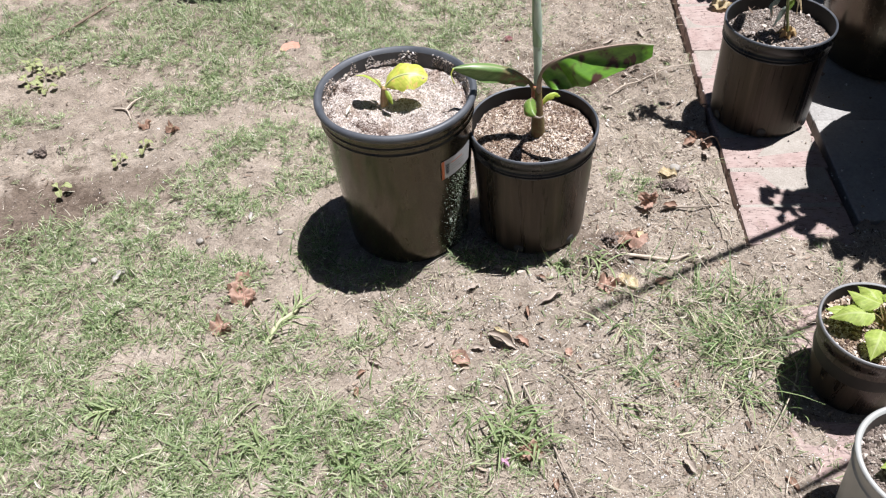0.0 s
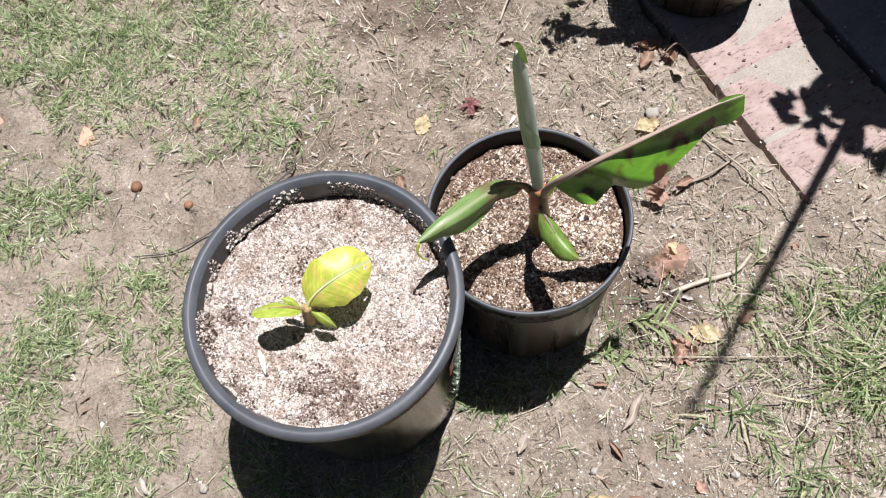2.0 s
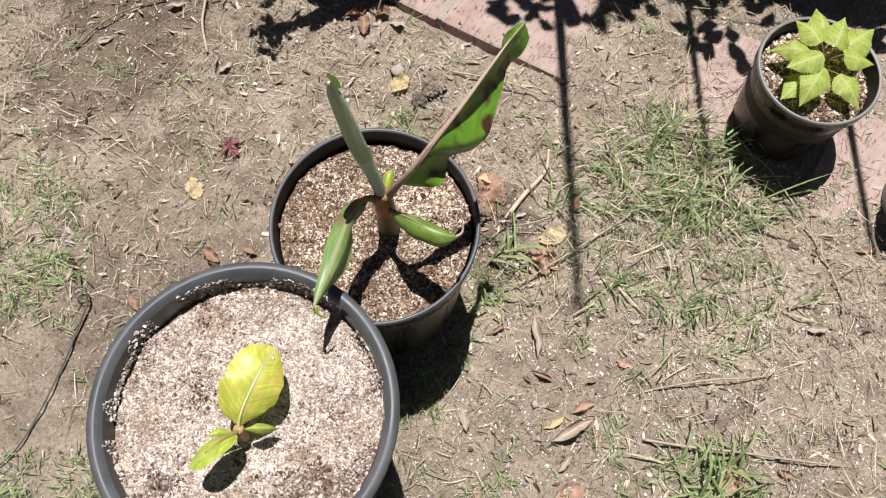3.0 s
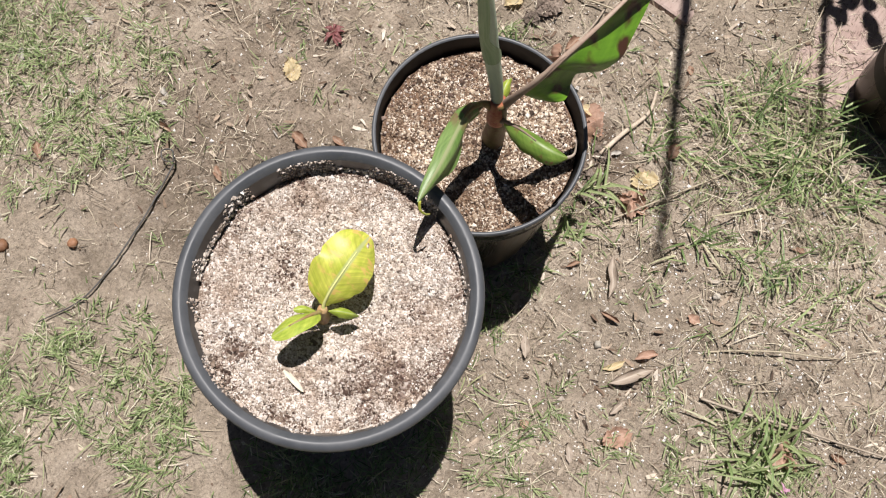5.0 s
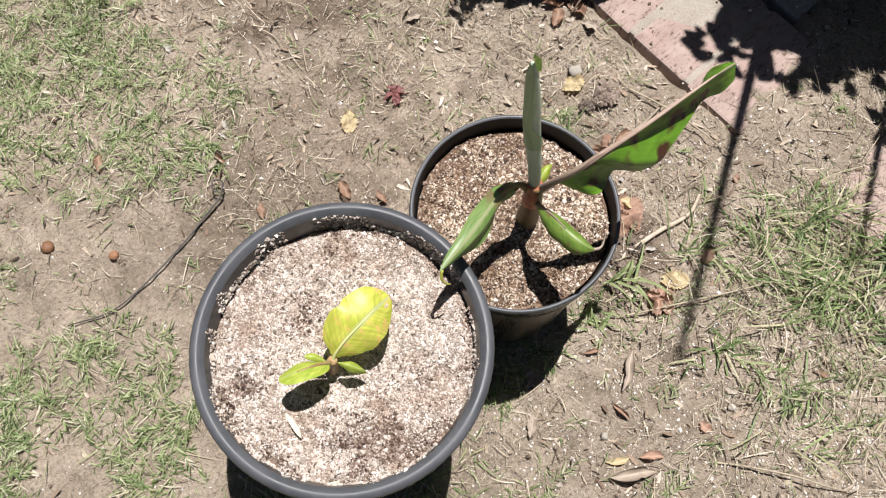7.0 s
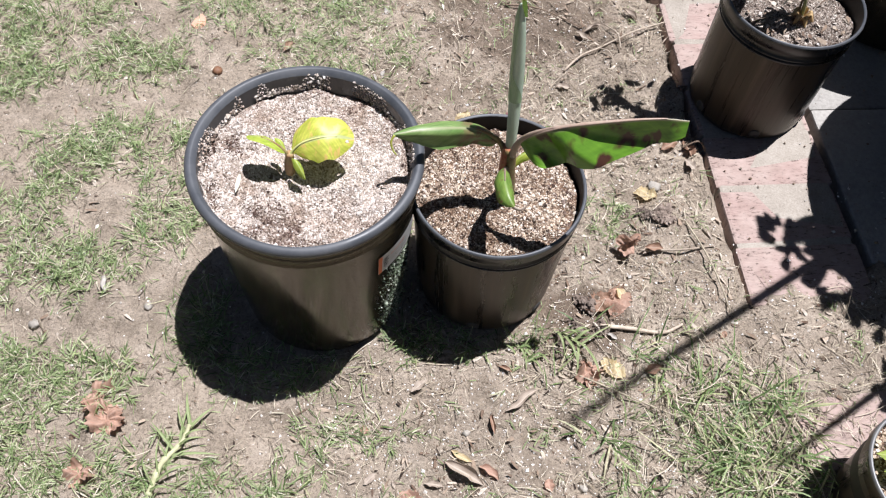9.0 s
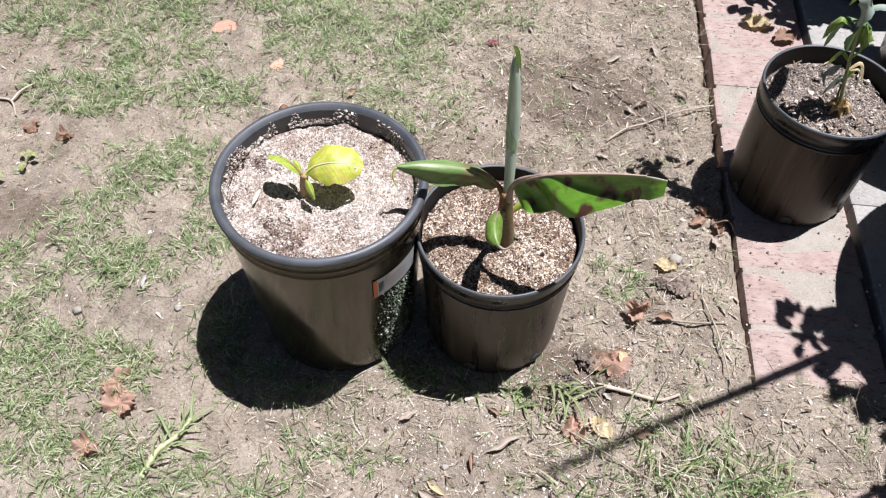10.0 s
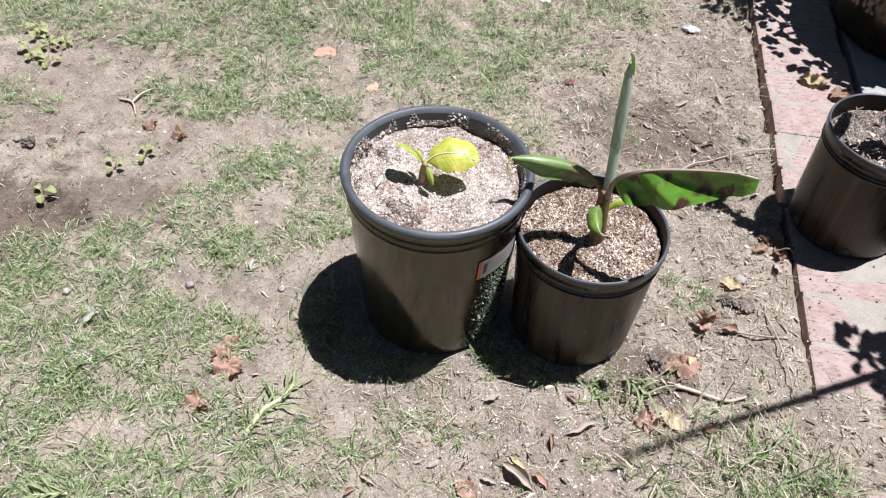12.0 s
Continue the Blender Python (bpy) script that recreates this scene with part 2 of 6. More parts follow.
def plastic(name, dark, dust, rough=0.34, dust_at=0.62, run=0.35, gloss=0.95, bounce_tint=(1, 1, 1), streak=14):
    """Moulded plastic with thin dried dust and water marks. On pot walls the browns also carry light bounced off sunlit
    soil.
    """
    m, nodes, links, bsdf = tree(name)
    tc = nodes.new("ShaderNodeTexCoord").outputs["Object"]
    n1 = noise_tex(nodes, links, tc, streak, 6, 0.7, (1.0, 1.0, run))
    n2 = noise_tex(nodes, links, tc, 190, 3, 0.7)
    r = ramp(nodes, ((0.35, dark), (dust_at, tuple(0.6 * a + 0.4 * b for a, b in zip(dark, dust))), (max(0.74, dust_at + 0.1), dust)))
    links.new(n1.outputs[0], r.inputs[0])
    links.new(r.outputs[0], bsdf.inputs["Base Color"])
    rr = ramp(nodes, ((0.38, (rough, rough, rough)), (0.66, (rough + 0.22, rough + 0.22, rough + 0.22))))
    bsdf.inputs["Specular IOR Level"].default_value = gloss
    bsdf.inputs["Specular Tint"].default_value = (*bounce_tint, 1)
    links.new(n1.outputs[0], rr.inputs[0])
    links.new(rr.outputs[0], bsdf.inputs["Roughness"])
    bump(nodes, links, bsdf, n2.outputs[0], 0.05, 0.0006)
    return m


SOIL = soil_material()


def brick_material():
    """Weathered clay: pink body, grey and sandy worn patches, scratches along the brick and small dark pits."""
    m, nodes, links, bsdf = tree("weathered pink brick")
    tc = nodes.new("ShaderNodeTexCoord").outputs["Object"]
    info = nodes.new("ShaderNodeObjectInfo").outputs["Random"]
    shift = nodes.new("ShaderNodeVectorMath")
    shift.operation = "SCALE"
    shift.inputs[0].default_value = (7.0, 11.0, 3.0)
    links.new(info, shift.inputs["Scale"])
    add = nodes.new("ShaderNodeVectorMath")
    links.new(tc, add.inputs[0])
    links.new(shift.outputs[0], add.inputs[1])
    at = add.outputs[0]
    body = ramp(nodes, ((0.3, (0.245, 0.168, 0.147)), (0.5, (0.308, 0.222, 0.197)), (0.7, (0.352, 0.268, 0.241))))
    links.new(noise_tex(nodes, links, at, 40, 5, 0.65).outputs[0], body.inputs[0])
    worn = ramp(nodes, ((0.36, (0.12, 0.12, 0.12)), (0.66, (0.52, 0.52, 0.52))))
    links.new(noise_tex(nodes, links, at, 17, 6, 0.7).outputs[0], worn.inputs[0])
    col = mix(nodes, links, worn.outputs[0], body.outputs[0], (0.318, 0.268, 0.232))
    scratch = noise_tex(nodes, links, at, 60, 4, 0.7, (0.8, 3.2, 1.0))
    sr = ramp(nodes, ((0.30, (0.45, 0.42, 0.40)), (0.42, (1, 1, 1)), (0.68, (1.1, 1.1, 1.1))))
    links.new(scratch.outputs[0], sr.inputs[0])
    col = mix(nodes, links, 1.0, col, sr.outputs[0], "MULTIPLY")
    pits = noise_tex(nodes, links, at, 150, 4, 0.65, (0.7, 1.6, 1.0))
    pr = ramp(nodes, ((0.32, (0.30, 0.28, 0.27)), (0.41, (1, 1, 1)), (0.75, (1.12, 1.12, 1.12))))
    links.new(pits.outputs[0], pr.inputs[0])
    col = mix(nodes, links, 1.0, col, pr.outputs[0], "MULTIPLY")
    links.new(col, bsdf.inputs["Base Color"])
    bsdf.inputs["Roughness"].default_value, bsdf.inputs["Specular IOR Level"].default_value = 0.93, 0.25
    bump(nodes, links, bsdf, scratch.outputs[0], 0.5, 0.003)
    return m


BRICK = brick_material()
SAND = grained("pale joint sand", ((0.3, (0.20, 0.175, 0.145)), (0.5, (0.30, 0.267, 0.226)), (0.7, (0.39, 0.355, 0.31))), 30, 300, 0.95, 0.6, 0.002)
PAVER = grained("grey concrete paver", ((0.3, (0.20, 0.19, 0.175)), (0.5, (0.32, 0.305, 0.28)), (0.7, (0.40, 0.39, 0.36))), 8, 180, 0.92, 0.5, 0.002, vary=0.1)
# brown base and warm reflections paint in the bounce from sunlit soil
BLACK = plastic("black nursery pot plastic", (0.0125, 0.0112, 0.0076), (0.060, 0.050, 0.034), 0.08, gloss=0.75, bounce_tint=(1.0, 0.88, 0.66))
# scuffed rim; its blue-grey base also paints the sky's reflection on top
BLACK_RIM = plastic("scuffed black pot rim plastic with sky sheen", (0.046, 0.051, 0.059), (0.13, 0.135, 0.145), 0.40, gloss=0.5)
LINING = plastic("scuffed black pot lining", (0.013, 0.0135, 0.0145), (0.075, 0.077, 0.08), 0.30, gloss=0.6)
# dust streaks run upright and also paint the wall's streaked ground reflections
DULL = plastic("dusty black pot plastic with ground-bounce brown", (0.0085, 0.0064, 0.0050), (0.105, 0.081, 0.061), 0.22, 0.58, 0.03, 0.36, (1.0, 0.87, 0.73), 38)
COLLAR = plastic("clean black pot collar", (0.0075, 0.0072, 0.0072), (0.030, 0.028, 0.026), 0.20, gloss=0.45)
INNER = plastic("matt black pot lining", (0.008, 0.0075, 0.007), (0.03, 0.028, 0.026), 0.5, gloss=0.3)
# a black pot's rim in grey: the sunlit edge painted as base colour
RIM_SUNLIT = plastic("black pot rim plastic greyed for sunlight", (0.12, 0.12, 0.12), (0.24, 0.235, 0.22), 0.45)
PALE = plastic("pale grey pot plastic", (0.36, 0.365, 0.34), (0.27, 0.26, 0.23), 0.5)
MIX_PALE = grained("pale sandy potting mix", ((0.3, (0.075, 0.053, 0.042)), (0.5, (0.19, 0.143, 0.112)), (0.7, (0.34, 0.275, 0.23))), 25, 260, 0.95, 0.8, 0.003)
MIX_BROWN = grained("brown potting mix", ((0.3, (0.055, 0.033, 0.022)), (0.5, (0.17, 0.105, 0.068)), (0.7, (0.34, 0.24, 0.165))), 25, 260, 0.95, 0.8, 0.003)
MIX_DARK = grained("dark bark potting mix", ((0.3, (0.075, 0.055, 0.044)), (0.5, (0.21, 0.165, 0.135)), (0.7, (0.36, 0.30, 0.255))), 25, 240, 0.95, 0.8, 0.003)
GRAIN_PALE = islands("pumice and perlite grains", ((0.0, (0.10, 0.075, 0.062)), (0.10, (0.26, 0.208, 0.172)), (0.27, (0.43, 0.368, 0.312)), (0.66, (0.57, 0.502, 0.445)), (1.0, (0.77, 0.735, 0.70))), 0.9, patch=(0.72, 0.64, 0.58))
PEAT = islands("dark peat crumbs", ((0.0, (0.045, 0.028, 0.022)), (0.55, (0.125, 0.080, 0.062)), (0.85, (0.24, 0.175, 0.145)), (1.0, (0.45, 0.39, 0.35))), 0.95)
GRAIN_TAN = islands("tan and brown grains", ((0.0, (0.045, 0.030, 0.023)), (0.24, (0.15, 0.100, 0.072)), (0.43, (0.36, 0.275, 0.20)), (0.7, (0.57, 0.47, 0.365)), (1.0, (0.81, 0.75, 0.67))), 0.9, patch=(0.5, 0.42, 0.36))
GRAIN_DARK = islands("bark crumbs", ((0.0, (0.05, 0.037, 0.03)), (0.4, (0.21, 0.165, 0.135)), (0.8, (0.38, 0.325, 0.275)), (1.0, (0.62, 0.57, 0.51))), 0.9)
PERLITE = islands("spilt perlite", ((0.0, (0.45, 0.41, 0.36)), (0.5, (0.66, 0.63, 0.59)), (1.0, (0.80, 0.79, 0.77))), 0.9)
GRAIN_SOIL = islands("soil crumbs and perlite", ((0.0, (0.15, 0.105, 0.075)), (0.4, (0.29, 0.225, 0.17)), (0.62, (0.40, 0.335, 0.275)), (0.74, (0.60, 0.56, 0.51)), (1.0, (0.80, 0.78, 0.75))), 0.9)
GRASS = islands("bermuda grass blades", ((0.0, (0.112, 0.162, 0.058)), (0.25, (0.205, 0.275, 0.112)), (0.55, (0.310, 0.385, 0.178)), (0.80, (0.410, 0.468, 0.25)), (0.92, (0.55, 0.53, 0.38)), (1.0, (0.68, 0.63, 0.52))), 0.55, 0.35, 0.4)
GREEN = islands("green grass runners", ((0.0, (0.088, 0.142, 0.046)), (0.35, (0.180, 0.265, 0.098)), (0.65, (0.305, 0.395, 0.172)), (0.84, (0.45, 0.47, 0.25)), (1.0, (0.64, 0.58, 0.42))), 0.5, 0.35, 0.45)
BROAD = islands("broad crabgrass blades", ((0.0, (0.155, 0.205, 0.085)), (0.5, (0.275, 0.345, 0.155)), (0.8, (0.41, 0.455, 0.25)), (1.0, (0.62, 0.59, 0.43))), 0.55, 0.35)
STRAW = islands("dry straw", ((0.0, (0.10, 0.075, 0.05)), (0.25, (0.25, 0.205, 0.145)), (0.55, (0.41, 0.35, 0.255)), (1.0, (0.64, 0.57, 0.455))), 0.7, 0.1)
CHAFF = islands("fallen leaf bits", ((0.0, (0.13, 0.085, 0.06)), (0.35, (0.29, 0.215, 0.155)), (0.7, (0.47, 0.385, 0.30)), (1.0, (0.66, 0.59, 0.50))), 0.8, 0.1)
# real maroon blotches, darkened to carry part of the leaf's self-shade
BANANA = leafy("young banana leaf", (0.058, 0.150, 0.010), (0.140, 0.300, 0.022), (0.052, 0.020, 0.011), (0.26, 0.24, 0.15), 0.02, 0.42, 0.52, span=(0.05, 0.86), ribbed=0.25)
BANANA_FOLD = leafy("folded banana leaf", (0.105, 0.195, 0.045), (0.215, 0.305, 0.105), (0.165, 0.110, 0.058), (0.27, 0.30, 0.15), 0.14, 0.42, 0.44, span=(0.0, 0.34), ribbed=0.28)
BANANA_FRONT = leafy("striped young banana leaf", (0.115, 0.215, 0.035), (0.235, 0.355, 0.07), (0.19, 0.115, 0.05), (0.24, 0.33, 0.10), 0.3, 0.42, 0.57, ribbed=0.25)
BANANA_SMALL = leafy("small banana leaf", (0.13, 0.25, 0.04), (0.23, 0.36, 0.08), (0.17, 0.10, 0.045), (0.30, 0.30, 0.13), 0.35, 0.4, 0.56)
TUBE_DARK = leafy("outer turn of a rolled banana leaf", (0.24, 0.345, 0.195), (0.35, 0.45, 0.28), None, None, 0.12, 0.5, veins=60)
TUBE = leafy("rolled glaucous banana leaf", (0.40, 0.50, 0.38), (0.52, 0.61, 0.48), None, None, 0.12, 0.55, veins=60)
YELLOW = leafy("yellowing banana leaf", (0.50, 0.585, 0.07), (0.76, 0.76, 0.15), (0.76, 0.56, 0.17), (0.50, 0.56, 0.25), 0.40, 0.42, 0.54, ribbed=0.34)
YELLOW_GREEN = leafy("yellow-green banana leaf", (0.30, 0.44, 0.05), (0.60, 0.67, 0.12), None, (0.46, 0.54, 0.20), 0.4, 0.42, ribbed=0.2)
LIME = leafy("lime green toothed leaf", (0.34, 0.455, 0.075), (0.52, 0.60, 0.15), None, (0.50, 0.57, 0.20), 0.42, 0.62, veins=14, ribbed=0.40)
DULL_LEAF = leafy("dull lance leaf", (0.085, 0.155, 0.07), (0.15, 0.23, 0.10), None, (0.28, 0.34, 0.16), 0.3, 0.5)
LANCE = leafy("fresh lance leaf", (0.16, 0.27, 0.05), (0.30, 0.41, 0.09), None, (0.34, 0.42, 0.16), 0.35, 0.5)
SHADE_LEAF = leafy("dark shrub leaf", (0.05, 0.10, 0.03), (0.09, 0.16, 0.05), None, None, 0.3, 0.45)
PALE_LEAF = leafy("greyish leaf underside", (0.26, 0.32, 0.26), (0.36, 0.42, 0.36), None, (0.42, 0.46, 0.40), 0.25, 0.6)
HUSK = leafy("dry orange husk", (0.46, 0.29, 0.12), (0.66, 0.50, 0.26), None, None, 0.3, 0.6)
WEED = leafy("pale weed leaf", (0.27, 0.31, 0.11), (0.42, 0.43, 0.20), None, (0.44, 0.46, 0.24), 0.3, 0.65)
BROAD_GREEN = leafy("fresh broad grass blade", (0.15, 0.235, 0.08), (0.26, 0.345, 0.145), None, (0.36, 0.44, 0.20), 0.35, 0.5)
CRAB_LEAF = leafy("crabgrass leaf", (0.22, 0.29, 0.115), (0.37, 0.43, 0.21), None, (0.44, 0.48, 0.27), 0.35, 0.6)
RUNNER = grained("pale crabgrass runner", ((0.3, (0.36, 0.36, 0.19)), (0.7, (0.60, 0.59, 0.38))), 80, 300, 0.6, 0.3, 0.001)
STEM_RED = grained("reddish banana stem", ((0.3, (0.16, 0.055, 0.034)), (0.50, (0.215, 0.155, 0.066)), (0.68, (0.25, 0.27, 0.10))), 60, 300, 0.5, 0.2, 0.001)
SHEATH = grained("red leaf sheath", ((0.3, (0.26, 0.045, 0.035)), (0.55, (0.36, 0.14, 0.075)), (0.75, (0.34, 0.30, 0.11))), 70, 300, 0.5, 0.2, 0.001)
STEM_PINK = grained("pink-brown leaf rib", ((0.3, (0.25, 0.165, 0.13)), (0.55, (0.31, 0.235, 0.185)), (0.75, (0.32, 0.29, 0.20))), 60, 300, 0.5, 0.2, 0.001)
STEM_TAN_RED = grained("tan and red seedling stem", ((0.3, (0.30, 0.13, 0.08)), (0.5, (0.40, 0.26, 0.13)), (0.72, (0.46, 0.40, 0.19))), 90, 300, 0.5, 0.2, 0.001)
RIB_PALE = grained("pale yellow leaf rib", ((0.3, (0.50, 0.52, 0.18)), (0.7, (0.62, 0.62, 0.28))), 60, 300, 0.5, 0.1, 0.0005)
STEM_TAN = grained("tan woody stem", ((0.3, (0.16, 0.11, 0.06)), (0.7, (0.36, 0.28, 0.17))), 80, 300, 0.75, 0.3, 0.001)
STEM_DARK = grained("dark brown bark", ((0.3, (0.10, 0.07, 0.05)), (0.7, (0.22, 0.165, 0.12))), 80, 300, 0.85, 0.4, 0.001)
STEM_GREEN = grained("green weed stem", ((0.3, (0.20, 0.24, 0.08)), (0.7, (0.46, 0.48, 0.24))), 80, 300, 0.6, 0.2, 0.001)
TWIG = grained("bleached twig bark", ((0.3, (0.24, 0.18, 0.13)), (0.7, (0.55, 0.48, 0.39))), 70, 400, 0.85, 0.4, 0.001)
WIRE = plastic("black thin tubing", (0.02, 0.018, 0.016), (0.08, 0.07, 0.06), 0.5)
TERRACOTTA = grained("broken terracotta", ((0.3, (0.44, 0.21, 0.145)), (0.7, (0.60, 0.33, 0.245))), 40, 300, 0.9, 0.4, 0.001)
DEAD_BROWN = leafy("dead brown leaf", (0.22, 0.125, 0.08), (0.37, 0.235, 0.16), None, (0.33, 0.23, 0.165), 0.2, 0.7)
DEAD_TAN = leafy("dead tan leaf", (0.30, 0.24, 0.19), (0.43, 0.365, 0.30), None, (0.44, 0.38, 0.31), 0.15, 0.75)
DEAD_ORANGE = leafy("dead orange leaf", (0.40, 0.235, 0.165), (0.56, 0.385, 0.295), None, None, 0.3, 0.65)
DEAD_YELLOW = leafy("dead yellow leaf", (0.53, 0.40, 0.21), (0.71, 0.62, 0.41), None, None, 0.3, 0.65)
DEAD_WHITE = leafy("bleached leaf", (0.38, 0.35, 0.31), (0.53, 0.50, 0.46), None, None, 0.2, 0.75)
STRAW_PALE = leafy("pale straw leaf scrap", (0.66, 0.62, 0.46), (0.80, 0.77, 0.64), None, None, 0.25, 0.6)
PETAL_PINK = leafy("fresh pink petal", (0.55, 0.25, 0.40), (0.72, 0.48, 0.60), None, None, 0.3, 0.6)
PETAL = leafy("withered crimson petal", (0.20, 0.06, 0.065), (0.36, 0.17, 0.16), None, None, 0.3, 0.6)
STONE = grained("small stone", ((0.3, (0.28, 0.25, 0.21)), (0.7, (0.46, 0.43, 0.38))), 60, 300, 0.85, 0.4, 0.001)
NUT = grained("brown nut shell", ((0.3, (0.16, 0.075, 0.04)), (0.7, (0.30, 0.16, 0.09))), 60, 300, 0.6, 0.3, 0.001)
PAPER = grained("crumpled white paper", ((0.3, (0.68, 0.68, 0.67)), (0.7, (0.80, 0.80, 0.79))), 40, 200, 0.8, 0.4, 0.001)
LABEL_GREY = grained("faded grey paper label", ((0.3, (0.52, 0.53, 0.53)), (0.7, (0.66, 0.66, 0.65))), 30, 300, 0.6, 0.2, 0.0005)
LABEL_ORANGE = grained("orange print", ((0.3, (0.62, 0.17, 0.07)), (0.7, (0.72, 0.25, 0.12))), 30, 300, 0.6, 0.1, 0.0005)
INK = grained("black ink", ((0.3, (0.03, 0.03, 0.03)), (0.7, (0.06, 0.06, 0.06))), 30, 300, 0.6, 0.1, 0.0005)
CANE = grained("bamboo cane", ((0.3, (0.30, 0.22, 0.12)), (0.7, (0.46, 0.36, 0.20))), 20, 200, 0.6, 0.2, 0.001)


# ---- mesh tools ----
def mesh_of(name, verts, faces, uvs=None, flat=False):
    me = bpy.data.meshes.new(name)
    me.from_pydata(verts, [], faces)
    if not flat:
        me.polygons.foreach_set("use_smooth", np.ones(len(me.polygons), bool))
    if uvs is not None:
        layer = me.uv_layers.new(name="UVMap")
        idx = np.empty(len(me.loops), np.int32)
        me.loops.foreach_get("vertex_index", idx)
        layer.data.foreach_set("uv", np.asarray(uvs, np.float32)[idx].ravel())
    me.update()
    return me


def part(name, me, material, parent=None, label="", kind=""):
    ob = new(name, me)
    if not me.materials:
        me.materials.append(material)
    ob.parent = parent
    return tagged(ob, label=label, kind=kind)


def thing(name, x, y, z, label, category, group="", turn=0.0, lean=(0.0, 0.0)):
    ob = new(name)
    ob.empty_display_size = 0.02
    ob.matrix_basis = pose(x, y, z, lean[0], lean[1], turn)
    return tagged(ob, label, category, group)


def single(name, me, material, m, label, category, group=""):
    ob = part(name, me, material)
    ob.matrix_basis = m
    return tagged(ob, label, category, group)


def lathe(name, profile, seg=72):
    """A turned shape from (radius, height) pairs."""
    verts, faces = [], []
    for r, z in profile:
        for i in range(seg):
            a = 2 * math.pi * i / seg
            verts.append((r * math.cos(a), r * math.sin(a), z))
    for k in range(len(profile) - 1):
        for i in range(seg):
            j = (i + 1) % seg
            faces.append((k * seg + i, k * seg + j, (k + 1) * seg + j, (k + 1) * seg + i))
    return mesh_of(name, verts, faces)


def spline(points, n):
    """Catmull-Rom through the points, n samples."""
    p = [Vector(q) for q in points]
    p = [2 * p[0] - p[1], *p, 2 * p[-1] - p[-2]]
    out = []
    for k in range(n):
        s = k / (n - 1) * (len(p) - 3)
        i = min(int(s), len(p) - 4)
        t = s - i
        a, b, c, d = p[i:i + 4]
        out.append(0.5 * (2 * b + (c - a) * t + (2 * a - 5 * b + 4 * c - d) * t * t + (3 * b - a - 3 * c + d) * t ** 3))
    return out


def tube(name, points, radii, n=16, seg=8, cap=True):
    """A round rod along points; radii: at the points' even spacing."""
    c = spline(points, n)
    verts, faces, uvs = [], [], []
    side = None
    for k, q in enumerate(c):
        tan = (c[min(k + 1, n - 1)] - c[max(k - 1, 0)]).normalized()
        ref = Vector((0, 0, 1)) if abs(tan.z) < 0.9 else Vector((1, 0, 0))
        side = tan.cross(ref).normalized() if side is None else (side - tan * side.dot(tan)).normalized()
        up = side.cross(tan)
        s = k / (n - 1) * (len(radii) - 1)
        i = min(int(s), len(radii) - 2)
        r = radii[i] + (radii[i + 1] - radii[i]) * (s - i)
        for j in range(seg):
            a = 2 * math.pi * j / seg
            verts.append(q + side * (r * math.cos(a)) + up * (r * math.sin(a)))
            uvs.append((k / (n - 1), j / seg))
    for k in range(n - 1):
        for j in range(seg):
            faces.append((k * seg + j, k * seg + (j + 1) % seg, (k + 1) * seg + (j + 1) % seg, (k + 1) * seg + j))
    if cap:
        faces.append(tuple(range(seg - 1, -1, -1)))
        faces.append(tuple((n - 1) * seg + j for j in range(seg)))
    return mesh_of(name, verts, faces, uvs)


def blade_mesh(name, points, width, droop=(10.0, 10.0), shape=None, nu=22, nv=4, wave=0.0, waves=5.0, teeth=0, curl=0.0, up=(0, 0, 1), seed=0, notch=0.0):
    """A leaf blade about a rib through the points. droop: degrees by which the two halves hang down from the rib; curl: how far the
    halves bend on towards their edges; teeth: number of saw teeth along each edge."""
    c = spline(points, nu)
    rnd = random.Random(seed)
    ph = [rnd.uniform(0, 6.28) for _ in range(4)]
    verts, uvs, faces = [], [], []
    shape = shape or (lambda u: math.sin(math.pi * min(1, u * 0.97 + 0.03)) ** 0.6)
    for k, q in enumerate(c):
        u = k / (nu - 1)
        tan = (c[min(k + 1, nu - 1)] - c[max(k - 1, 0)]).normalized()
        side = tan.cross(Vector(up))
        side = side.normalized() if side.length > 1e-4 else Vector((1, 0, 0))
        top = side.cross(tan).normalized()
        for j in range(-nv, nv + 1):
            v = abs(j) / nv
            sgn = 1 if j > 0 else -1
            w = width * shape(u)
            if teeth and v > 0.99:
                w *= 1 - 0.17 * ((u * teeth) % 1.0)
            if notch:
                w *= 1 - notch * v * max(0, math.sin(u * 9 + ph[3] + sgn)) ** 6
            a = radians(droop[0] if j < 0 else droop[1])
            arc = a + curl * v
            off = side * (sgn * w * v * math.cos(arc)) - top * (w * v * math.sin(arc))
            rip = wave * width * v * math.sin(waves * 6.28 * u + ph[0 if j < 0 else 1]) * math.sin(math.pi * u)
            verts.append(q + (off if j else Vector((0, 0, -0.015 * width))) + top * rip)
            uvs.append((u, 0.5 + 0.5 * j / nv))
    row = 2 * nv + 1
    for k in range(nu - 1):
        for j in range(row - 1):
            faces.append((k * row + j, k * row + j + 1, (k + 1) * row + j + 1, (k + 1) * row + j))
    return mesh_of(name, verts, faces, uvs)


